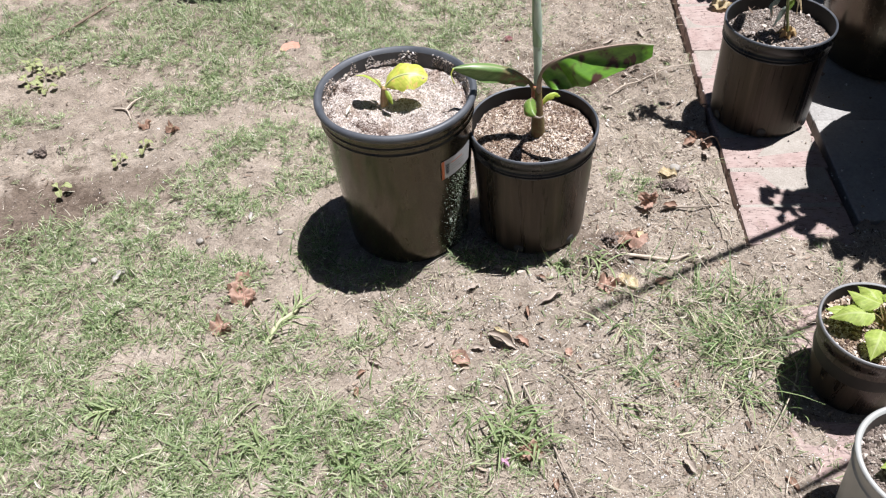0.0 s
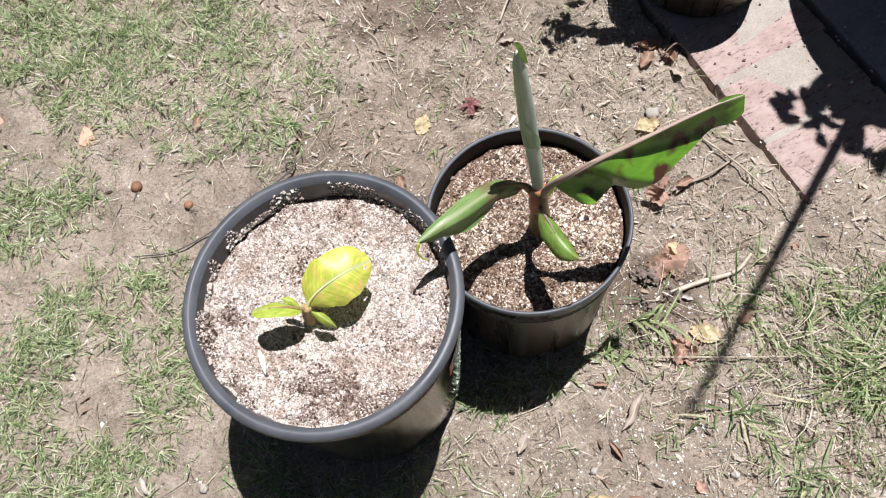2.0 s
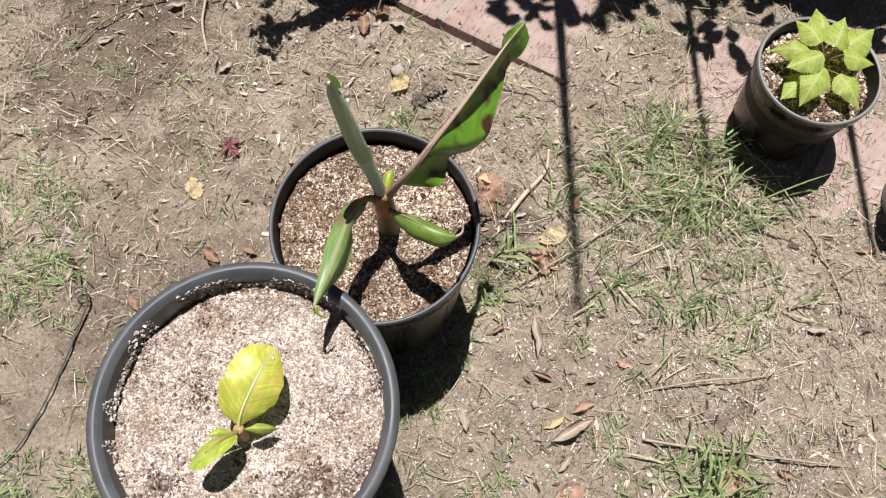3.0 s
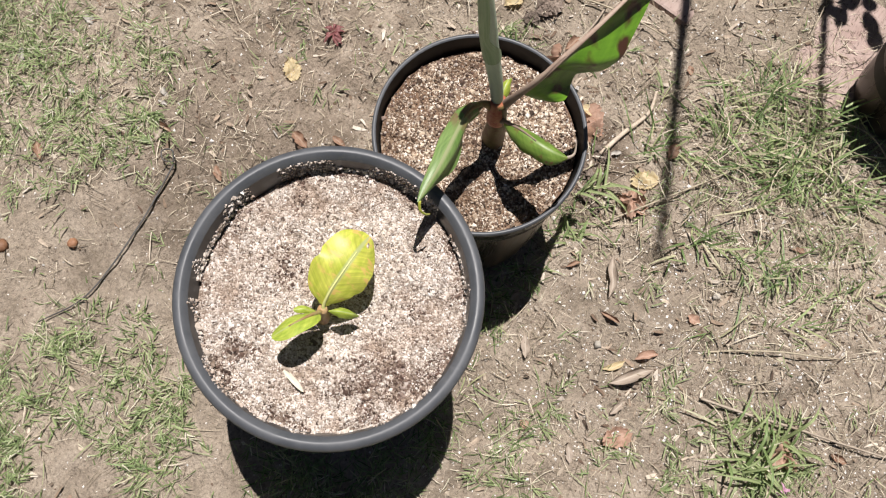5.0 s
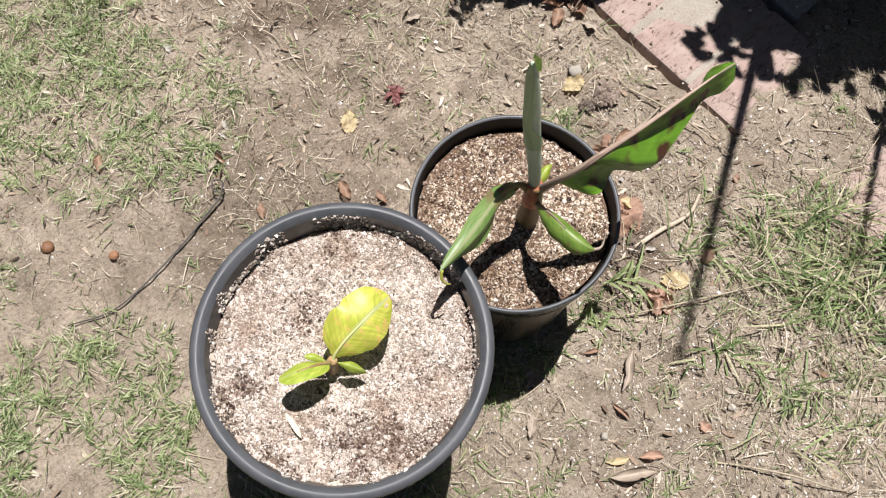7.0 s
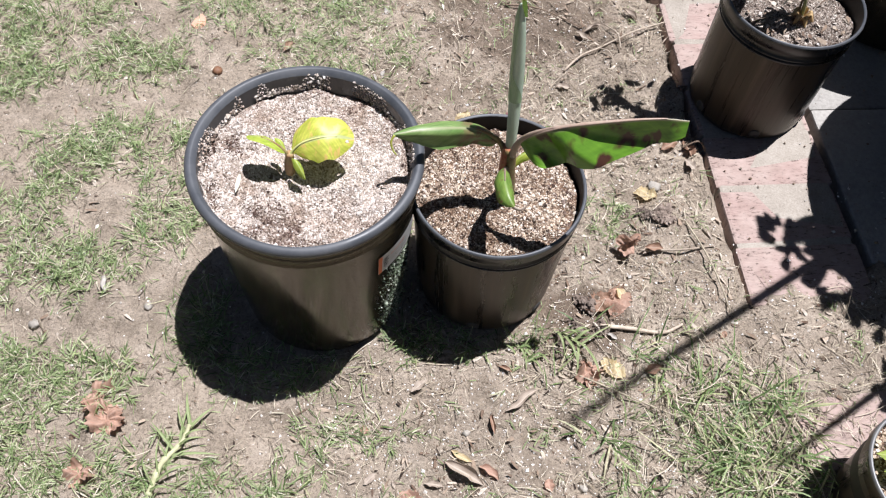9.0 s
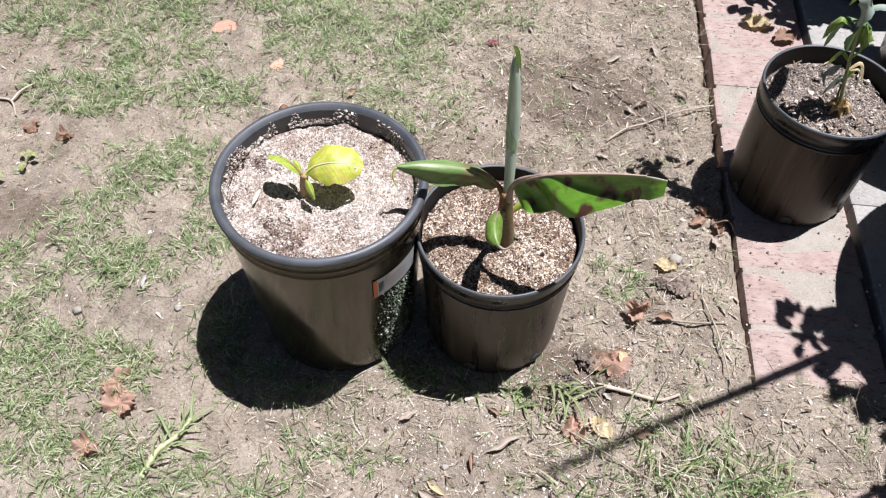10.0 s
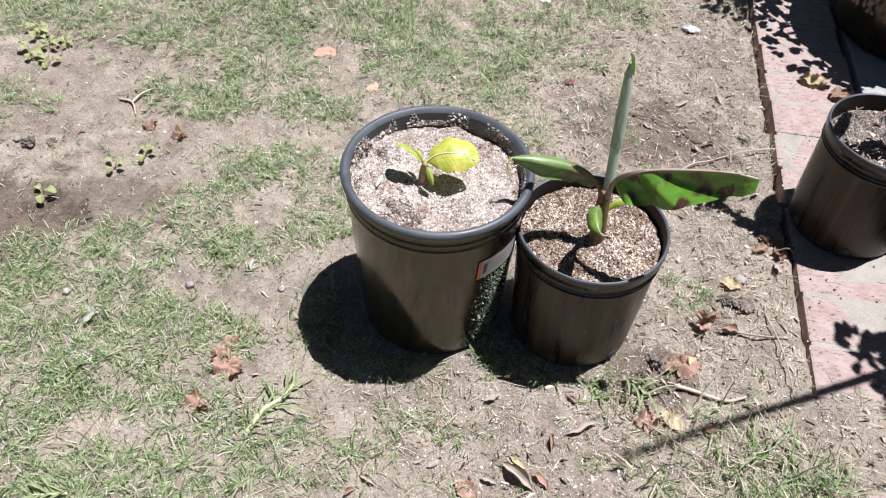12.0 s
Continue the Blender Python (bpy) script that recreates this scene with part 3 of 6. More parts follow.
def draped_leaf(name, points, widths, hang, nu=60, nv=10, up=(0, 0, 1), ripple=0.0, seed=0):
    """A leaf whose two halves hang from the rib by angles that change along and across it. widths: the two halves' widths over u;
    hang: the two halves' angles below level, in degrees, over u (along) and v (out from the rib)."""
    c = spline(points, nu)
    rnd = random.Random(seed)
    ph = [rnd.uniform(0, 6.28) for _ in range(4)]
    verts, uvs, faces = [], [], []
    for k, q in enumerate(c):
        u = k / (nu - 1)
        tan = (c[min(k + 1, nu - 1)] - c[max(k - 1, 0)]).normalized()
        side = tan.cross(Vector(up)).normalized()
        top = side.cross(tan).normalized()
        halves = []
        for sgn, width, angle in ((-1, widths[0], hang[0]), (1, widths[1], hang[1])):
            p, out = Vector(q), []
            w = width(u) * (1 + ripple * math.sin(11 * u + ph[0] + sgn) + 0.5 * ripple * math.sin(23 * u + ph[1]))
            for j in range(1, nv + 1):
                v = j / nv
                a = radians(angle(u, v))
                p = p + side * (sgn * w / nv * math.cos(a)) - top * (w / nv * math.sin(a))
                out.append(p)
            halves.append(out)
        row = halves[0][::-1] + [Vector(q)] + halves[1]
        verts += row
        uvs += [(u, j / (2 * nv)) for j in range(2 * nv + 1)]
    n = 2 * nv + 1
    for k in range(nu - 1):
        for j in range(n - 1):
            faces.append((k * n + j, k * n + j + 1, (k + 1) * n + j + 1, (k + 1) * n + j))
    return mesh_of(name, verts, faces, uvs)


def punched(me, u, v, reach):
    """The mesh with the faces about one place of its leaf map taken out: a hole eaten in a leaf."""
    bm = bmesh.new()
    bm.from_mesh(me)
    uv = bm.loops.layers.uv.active
    gone = [f for f in bm.faces if abs(sum(l[uv].uv[0] for l in f.loops) / len(f.loops) - u) < reach[0] and abs(sum(l[uv].uv[1] for l in f.loops) / len(f.loops) - v) < reach[1]]
    bmesh.ops.delete(bm, geom=gone, context="FACES")
    bm.to_mesh(me)
    bm.free()
    return me


def step(a, b, x):
    return float(smooth(a, b, x))


def grain_cloud(name, centres, sizes, seed, flat=0.75):
    """Many small irregular grains in one mesh: jittered octahedra cut to 8 faces each, or 20 where large."""
    rng = np.random.default_rng(seed)
    base = np.array([(1, 0, 0), (-1, 0, 0), (0, 1, 0), (0, -1, 0), (0, 0, 1), (0, 0, -1)], float)
    tri = np.array([(0, 2, 4), (2, 1, 4), (1, 3, 4), (3, 0, 4), (2, 0, 5), (1, 2, 5), (3, 1, 5), (0, 3, 5)])
    n = len(centres)
    v = base[None] * (1 + rng.uniform(-0.3, 0.3, (n, 6, 1))) + rng.uniform(-0.22, 0.22, (n, 6, 3))
    ang = rng.uniform(0, 6.28, n)
    tilt = rng.uniform(-0.8, 0.8, n)
    ca, sa, ct, st = np.cos(ang)[:, None], np.sin(ang)[:, None], np.cos(tilt)[:, None], np.sin(tilt)[:, None]
    x, y, z = v[..., 0], v[..., 1], v[..., 2] * flat
    y, z = y * ct - z * st, y * st + z * ct
    x, y = x * ca - y * sa, x * sa + y * ca
    v = np.stack([x, y, z], -1) * np.asarray(sizes)[:, None, None] + np.asarray(centres)[:, None, :]
    f = tri[None] + 6 * np.arange(n)[:, None, None]
    return mesh_of(name, v.reshape(-1, 3).tolist(), f.reshape(-1, 3).tolist(), flat=True)


def strip_cloud(name, base, heading, rise, bend, length, width, seed, rings=4, side_tilt=0.5, swerve=0.5):
    """Many grass blades or straws in one mesh: tapering strips that start at base, rise at an angle and bend over."""
    rng = np.random.default_rng(seed)
    n = len(base)
    p = np.array(base, float)
    out = []
    roll = rng.uniform(-side_tilt, side_tilt, n)
    swing = rng.uniform(-swerve, swerve, n)
    step = np.asarray(length) / (rings - 1)
    for k in range(rings):
        s = k / (rings - 1)
        h = heading + swing * s
        e = rise - bend * s
        sx = np.stack([-np.sin(h) * np.cos(roll), np.cos(h) * np.cos(roll), np.sin(roll)], -1)
        w = (np.asarray(width) * (0.75 + 0.5 * s if s < 0.4 else max(0.06, 1.45 * (1 - s) ** 0.7)))[:, None] / 2
        out.append(p - sx * w)
        out.append(p + sx * w)
        d = np.stack([np.cos(h) * np.cos(e), np.sin(h) * np.cos(e), np.sin(e)], -1)
        p = p + d * step[:, None]
    v = np.stack(out, 1)
    quad = np.array([(2 * k, 2 * k + 1, 2 * k + 3, 2 * k + 2) for k in range(rings - 1)])
    f = quad[None] + 2 * rings * np.arange(n)[:, None, None]
    return mesh_of(name, v.reshape(-1, 3).tolist(), f.reshape(-1, 4).tolist())


# ---- ground: one sheet from the yard to the horizon ----
def stretch(lo, hi, step, far):
    inner = np.arange(lo, hi + step / 2, step)
    outer, d = [], step
    x = hi
    while x < far:
        d *= 1.35
        x += d
        outer.append(x)
    outer = np.array(outer)
    return np.concatenate([(lo - (outer - hi))[::-1], inner, outer])


def make_ground():
    xs, ys = stretch(-1.3455, 1.1545, 0.00625, 300.0), stretch(0.62, 2.62, 0.00625, 300.0)
    gx, gy = np.meshgrid(xs, ys)
    gz = ground_z(gx, gy)
    nx, ny = len(xs), len(ys)
    v = np.stack([gx, gy, gz], -1).reshape(-1, 3)
    i = (np.arange(ny - 1)[:, None] * nx + np.arange(nx - 1)[None]).ravel()
    f = np.stack([i, i + 1, i + nx + 1, i + nx], -1)
    ob = part("ground", mesh_of("ground", v.tolist(), f.tolist()), SOIL)
    tagged(ob, "dry tan garden soil with lumps and dug damp patches", "soil", kind="structure")


make_ground()


# ---- brick edging and grey paving ----
def block_mesh(name, w, d, h, seed):
    """A brick with worn, rounded upper edges and slightly uneven sides."""
    rnd = random.Random(seed)
    bm = bmesh.new()
    bmesh.ops.create_cube(bm, size=1.0, matrix=Matrix.Diagonal((w, d, h, 1)))
    for v in bm.verts:
        v.co += Vector((rnd.uniform(-1, 1) * 0.0022, rnd.uniform(-1, 1) * 0.0018, rnd.uniform(-1, 1) * 0.0012))
    bmesh.ops.bevel(bm, geom=[e for e in bm.edges if all(v.co.z > 0 for v in e.verts)] + [e for e in bm.edges if abs(e.verts[0].co.z - e.verts[1].co.z) > h / 2],
                    offset=0.0045, segments=2, affect="EDGES", profile=0.6)
    me = bpy.data.meshes.new(name)
    bm.to_mesh(me)
    bm.free()
    return me


edging = new("brick_edging")
tagged(edging, "row of worn pink bricks edging the soil bed", "brick edging", kind="structure")
edging.matrix_basis = pose(BRICK_X + BRICK_W / 2, BRICK_END + 0.053, 0)
brick_meshes = [block_mesh("brick", BRICK_W - 0.004, PITCH - 0.0065, 0.06, 10 + k) for k in range(4)]
rnd = random.Random(5)
for k in range(15):
    b = part("brick", brick_meshes[k % 4], BRICK, edging)
    b.matrix_basis = pose(rnd.uniform(-0.003, 0.003), k * PITCH, -0.022 + rnd.uniform(-0.001, 0.001), rnd.uniform(-0.35, 0.35), rnd.uniform(-0.3, 0.3), rnd.uniform(-0.8, 0.8))
bed = block_mesh("joint_sand", BRICK_W - 0.012, 14 * PITCH, 0.04, 77)
joint = part("joint_sand", bed, SAND, edging, "sandy soil packed in the brick joints")
joint.matrix_basis = pose(0.0, 7 * PITCH, -0.0134)
sunk = new("sunken_bricks")
tagged(sunk, "pink bricks half sunk in soil past the edging", "brick edging", kind="structure")
sunk.matrix_basis = pose(BRICK_X + BRICK_W / 2, 1.1, 0)
for k, (dx, dy, z, turn) in enumerate(((0.01, -0.015, -0.0240, 3), (-0.02, -0.235, -0.0270, -4))):
    b = part("brick", brick_meshes[k], BRICK, sunk)
    b.matrix_basis = pose(dx, dy, z, 1.2, -1.0, turn)

patio = new("patio")
tagged(patio, "shaded grey concrete pavers beside the brick edging", "paving", kind="structure")
patio.matrix_basis = pose(BRICK_X + BRICK_W + 0.012, 1.332, 0)
slab_mesh = [block_mesh("paver", 0.296, 0.296, 0.06, 30 + k) for k in range(3)]
for i in range(4):
    for j in range(5):
        b = part("paver", slab_mesh[(i + j) % 3], PAVER, patio)
        b.matrix_basis = pose(0.15 + 0.302 * i, 0.15 + 0.302 * j, -0.025 + rnd.uniform(-0.002, 0.002), rnd.uniform(-0.3, 0.3), rnd.uniform(-0.3, 0.3), 0)


# ---- pots ----
def pot_profile(rt, rb, h, lip, collar, rolled):
    """Outer wall, collar bands, lip and inner wall of a nursery pot."""
    wall = lambda z: rb + (rt - lip * 0.9 - rb) * z / h
    p = [(0.001, 0.004), (rb - 0.012, 0.004), (rb - 0.006, 0.0), (rb - 0.001, 0.002), (rb, 0.008)]
    for z in np.linspace(0.12, 1, 6)[:-1] * (h - max(collar, default=0.02) - 0.012):
        p.append((wall(z), float(z)))
    p.append((wall(h - max(collar, default=0.02) - 0.012), h - max(collar, default=0.02) - 0.012))
    for c in sorted(collar, reverse=True):
        zc = h - c
        p += [(wall(zc - 0.0042), zc - 0.0042), (wall(zc), zc - 0.0026), (wall(zc) + 0.0022, zc - 0.0012), (wall(zc) + 0.0024, zc + 0.0006), (wall(zc) + 0.0006, zc + 0.0016)]
    if rolled:
        p += [(wall(zc + 0.0045), zc + 0.0045), (wall(h - 2.3 * lip), h - 2.3 * lip)]
        for a in range(-84, 111, 16):
            p.append((rt - lip + lip * math.cos(radians(a)), h - lip + lip * math.sin(radians(a))))
    else:
        p += [(rt - 0.004, h - 0.020), (rt - 0.0012, h - 0.018), (rt - 0.0004, h - 0.004), (rt - 0.001, h - 0.001), (rt - 0.003, h), (rt - 0.0048, h - 0.002)]
    inner = rt - (2.3 * lip if rolled else 0.0065)
    if rolled:
        p.append((rt - 1.95 * lip, h - 1.1 * lip))
    p += [(inner, h - 0.02), (inner - 0.001 - 0.03 * (rt - rb), h - 0.06), (rb * 0.9 + inner * 0.1, h * 0.3)]
    return p


def nursery_pot(name, rt, rb, h, lip, collar, rolled, material, rim_material, label, x, y, z, turn=0.0, holes=0, group="", lean=(0, 0)):
    pot = thing(name, x, y, z, label, "plant pot", group, turn, lean)
    prof = pot_profile(rt, rb, h, lip, collar, rolled)
    cut = next(i for i, q in enumerate(prof) if q[1] > h - 0.0045 and q[0] > rt - 0.02 and i > 8)
    if rolled:
        cut = next(i for i, q in enumerate(prof) if i > 8 and q[1] > h - 2.05 * lip and q[0] > rt - 1.6 * lip)
    end = len(prof) - 4
    if collar and not rolled:
        part("body", lathe("body", prof[:12]), material, pot)
        part("collar", lathe("collar", prof[11:cut + 1]), COLLAR, pot, "smooth blacker band under the rim")
    else:
        part("body", lathe("body", prof[:cut + 1]), material, pot)
    part("rim", lathe("rim", prof[cut:end + 1]), rim_material, pot, "smooth rolled rim" if rolled else "thin pale-edged rim")
    part("inner_wall", lathe("inner_wall", prof[end:]), LINING if rolled else INNER, pot)
    # no openings: black discs on the wall paint the dark inside drain holes
    for k in range(holes):
        a = 2 * math.pi * k / holes
        me = lathe("drain_hole", [(0.0005, 0.0012), (0.007, 0.0012), (0.0085, 0.0006), (0.009, -0.0006)], 14)
        hole = part("drain_hole", me, INK, pot, "round black disc painting a drain hole's dark")
        hole.matrix_basis = pose((rb + 0.0010) * math.cos(a), (rb + 0.0010) * math.sin(a), 0.014, 0, 0, math.degrees(a)) @ pose(0, 0, 0, 0, 90, 0)
    return pot


def potting_mix(name, radius, x, y, z, surface, grains, count, size, label, seed, dome=0.006, hollow=0.0, peat=(), lumps=0):
    """The surface of the mix in a pot, lumpy and a little domed, with loose grains over it; peat: x, y, radius and share of the darker, clotted places."""
    rng = np.random.default_rng(seed)
    mix_ob = thing(name, x, y, z, label, "potting soil")
    rings, seg = 26, 72
    verts, faces = [], []

    def top(px, py):
        r = np.hypot(px, py) / radius
        n = vnoise(px + seed, py, 0.03, seed) - 0.5 + 0.6 * (vnoise(px + seed, py, 0.011, seed + 1) - 0.5)
        return dome * (1 - r ** 2) + 0.008 * n - hollow * smooth(0.88, 1.0, r)

    for k in range(rings + 1):
        for i in range(seg):
            a = 2 * math.pi * i / seg
            r = radius * (k + 0.01) / (rings + 0.01)
            px, py = r * math.cos(a), r * math.sin(a)
            verts.append((px, py, float(top(px, py))))
    for k in range(rings):
        for i in range(seg):
            j = (i + 1) % seg
            faces.append((k * seg + i, k * seg + j, (k + 1) * seg + j, (k + 1) * seg + i))
    part("surface", mesh_of("surface", verts, faces), surface, mix_ob)
    r = radius * np.sqrt(rng.random(count)) * 0.995
    a = rng.uniform(0, 6.28, count)
    px, py = r * np.cos(a), r * np.sin(a)
    keep = rng.random(count) < 0.62 + 0.38 * smooth(0.22, 0.46, 0.7 * vnoise(px + 9, py, 0.032, seed + 5) + 0.3 * vnoise(px + 9, py, 0.010, seed + 6))
    bare = np.zeros(count)
    for cx, cy, cr, share in peat:
        bare = np.maximum(bare, share * np.exp(-((px - cx) ** 2 + (py - cy) ** 2) / cr ** 2))
    if peat:
        bare = np.maximum(bare, 0.6 * smooth(0.86, 0.98, r / radius)) * smooth(0.28, 0.5, vnoise(px + 3, py, 0.012, seed + 8))
        keep &= rng.random(count) > 1.05 * bare
        dark = rng.random(count) < 0.36 * bare
        qx, qy = px[dark], py[dark]
        ps = 1.15 * size * rng.lognormal(0, 0.4, len(qx))
        part("peat", grain_cloud("peat", np.stack([qx, qy, top(qx, qy) + 0.4 * ps], -1), ps, seed + 9), PEAT, mix_ob, "dark clotted peat", kind="stuff")
    if lumps:
        lr, la = radius * np.sqrt(rng.random(lumps)) * 0.97, rng.uniform(0, 6.28, lumps)
        lx, ly, ls = lr * np.cos(la), lr * np.sin(la), size * rng.uniform(1.3, 2.3, lumps)
        part("coarse_perlite", grain_cloud("coarse_perlite", np.stack([lx, ly, top(lx, ly) + 0.4 * ls], -1), ls, seed + 10, 0.85), GRAIN_PALE, mix_ob, "larger perlite lumps", kind="stuff")
    px, py = px[keep], py[keep]
    s = size * rng.lognormal(0, 0.38, len(px))
    c = np.stack([px, py, top(px, py) + 0.35 * s], -1)
    part("grit", grain_cloud("grit", c, s, seed), grains, mix_ob, kind="stuff")
    return mix_ob


POT_A, POT_B, POT_C = (-0.020, 1.3435), (0.205, 1.348), (0.680, 1.664)
big_pot = nursery_pot("tall_nursery_pot", 0.1336, 0.1105, 0.2965, 0.0066, (0.027, 0.040), True, BLACK, BLACK_RIM,
                      "tall glossy black plastic nursery pot on bare soil", *POT_A, 0.0)
nursery_pot("nursery_pot", 0.1093, 0.0940, 0.222, 0.004, (0.030, 0.036), False, DULL, BLACK_RIM,
                        "squat black nursery pot touching a taller pot", *POT_B, 0.0, 15, 6, "squat nursery pots")
nursery_pot("nursery_pot", 0.1030, 0.0955, 0.209, 0.004, (0.030, 0.036), False, DULL, BLACK_RIM,
                        "dusty black nursery pot standing on pink bricks", *POT_C, 0.010, -40, 6, "squat nursery pots")
potting_mix("potting_mix", 0.1178, *POT_A, 0.270, MIX_PALE, GRAIN_PALE, 82000, 0.00074, "pale gritty potting mix full of perlite", 41, -0.004, 0.004,
            ((-0.046, -0.080, 0.030, 0.95), (-0.018, -0.090, 0.026, 0.95), (-0.086, 0.033, 0.017, 0.9), (-0.010, 0.050, 0.020, 0.7), (0.028, -0.062, 0.012, 0.8), (-0.090, -0.066, 0.014, 0.6), (0.05, 0.085, 0.02, 0.4)), 420)
potting_mix("potting_mix", 0.1005, *POT_B, 0.201, MIX_BROWN, GRAIN_TAN, 25000, 0.00090, "brown potting mix flecked with tan perlite", 52, 0.004, 0.004,
            ((0.045, 0.07, 0.035, 0.6), (0.08, 0.0, 0.03, 0.6), (-0.02, 0.03, 0.025, 0.45), (0.0, 0.08, 0.02, 0.5)), 90)
bark_mix = potting_mix("potting_mix", 0.0955, *POT_C, 0.190, MIX_DARK, GRAIN_DARK, 17000, 0.0010, "dark crumbly bark potting mix", 63, 0.004, 0.004)


chips = np.random.default_rng(64)
n = 70
r, a = 0.088 * np.sqrt(chips.random(n)), chips.uniform(0, 6.28, n)
base = np.stack([r * np.cos(a), r * np.sin(a), 0.007 + 0.003 * chips.random(n)], -1)
part("bark_mulch", strip_cloud("bark_mulch", base, chips.uniform(0, 6.28, n), chips.normal(0.1, 0.25, n), chips.normal(0.2, 0.4, n), chips.uniform(0.006, 0.020, n), chips.uniform(0.003, 0.008, n), 65, 4, 0.9), CHAFF, bark_mix, "pale bark chips and leaf scraps", kind="stuff")
n = 18
r, a = 0.088 * np.sqrt(chips.random(n)), chips.uniform(0, 6.28, n)
s = 0.0032 * chips.lognormal(0, 0.35, n)
part("coarse_perlite", grain_cloud("coarse_perlite", np.stack([r * np.cos(a), r * np.sin(a), 0.004 + 0.4 * s], -1), s, 66), GRAIN_PALE, bark_mix, "pale perlite lumps", kind="stuff")


# label and pale green specks on the tall pot
def wall_patch(name, rt, rb, h, a0, a1, z0, z1, off, slant=0.0, n=14):
    verts, faces = [], []
    for k in range(n + 1):
        a = radians(a0 + (a1 - a0) * k / n)
        for z in (z0, z1):
            zz = z + slant * k / n
            r = rb + (rt - rb) * zz / h + off
            verts.append((r * math.cos(a), r * math.sin(a), zz))
    for k in range(n):
        faces.append((2 * k, 2 * k + 2, 2 * k + 3, 2 * k + 1))
    return mesh_of(name, verts, faces)


WALL = (0.1336 - 0.0066 * 0.9, 0.1105, 0.2965)
sticker = part("paper_label", wall_patch("paper_label", *WALL, -52, -17, 0.182, 0.220, 0.0012), LABEL_GREY, big_pot, "faded grey paper label with an orange end")
part("orange_strip", wall_patch("orange_strip", *WALL, -52, -49.4, 0.182, 0.220, 0.0016), LABEL_ORANGE, sticker)
for k in range(9):
    z = 0.191 + 0.0024 * k
    part("print_bar", wall_patch("print_bar", *WALL, -48.4, -45.4 + 0.4 * (k % 3), z, z + 0.0009 + 0.0005 * (k % 2), 0.0017, 0, 3), INK, sticker)
for k in range(4):
    part("print_bar", wall_patch("print_bar", *WALL, -43, -27 - 3 * (k % 2), 0.194 + 0.005 * k, 0.1955 + 0.005 * k, 0.0017, 0, 8), LABEL_ORANGE if k == 3 else PALE, sticker)
# small green to pale grains in a band below the label
g = np.random.default_rng(9)
n = 1300
z = 0.006 + 0.19 * g.random(n) ** 1.1
a = np.radians(-34 + 11 * g.standard_normal(n) * (0.6 + 0.3 * (1 - z / 0.2)))
r = WALL[1] + (WALL[0] - WALL[1]) * z / WALL[2]
grit = grain_cloud("wall_specks", np.stack([(r + 0.0004) * np.cos(a), (r + 0.0004) * np.sin(a), z], -1), 0.00072 * g.lognormal(0, 0.4, n), 9, 0.6)
WALL_SPECKS = islands("pale green wall specks", ((0.0, (0.07, 0.10, 0.055)), (0.6, (0.20, 0.25, 0.16)), (1.0, (0.60, 0.62, 0.54))), 0.6)
part("wall_specks", grit, WALL_SPECKS, big_pot, "pale green specks on the wall", kind="stuff")
n = 4600
a = g.uniform(0, 6.28, n)
a = a[(vnoise(a * 0.1, a * 0, 0.02, 66) > 0.22) & ((np.sin(a) > -0.35) | (g.random(n) < 0.45))]
z = 0.270 + 0.021 * g.random(len(a)) ** 1.4 * (0.35 + 0.65 * smooth(0.30, 0.7, vnoise(a * 0.1, a * 0, 0.012, 67)))
r = 0.1174 + (z - 0.272) * 0.18
grit = grain_cloud("rim_grit", np.stack([r * np.cos(a), r * np.sin(a), z], -1), 0.00075 * g.lognormal(0, 0.5, len(a)), 19, 0.7)
part("rim_grit", grit, GRAIN_PALE, big_pot, "perlite crumbs clinging inside the rim", kind="stuff")


# ---- plants in the pots ----
def local(points, origin):
    return [tuple(np.array(p) - np.array(origin)) for p in points]


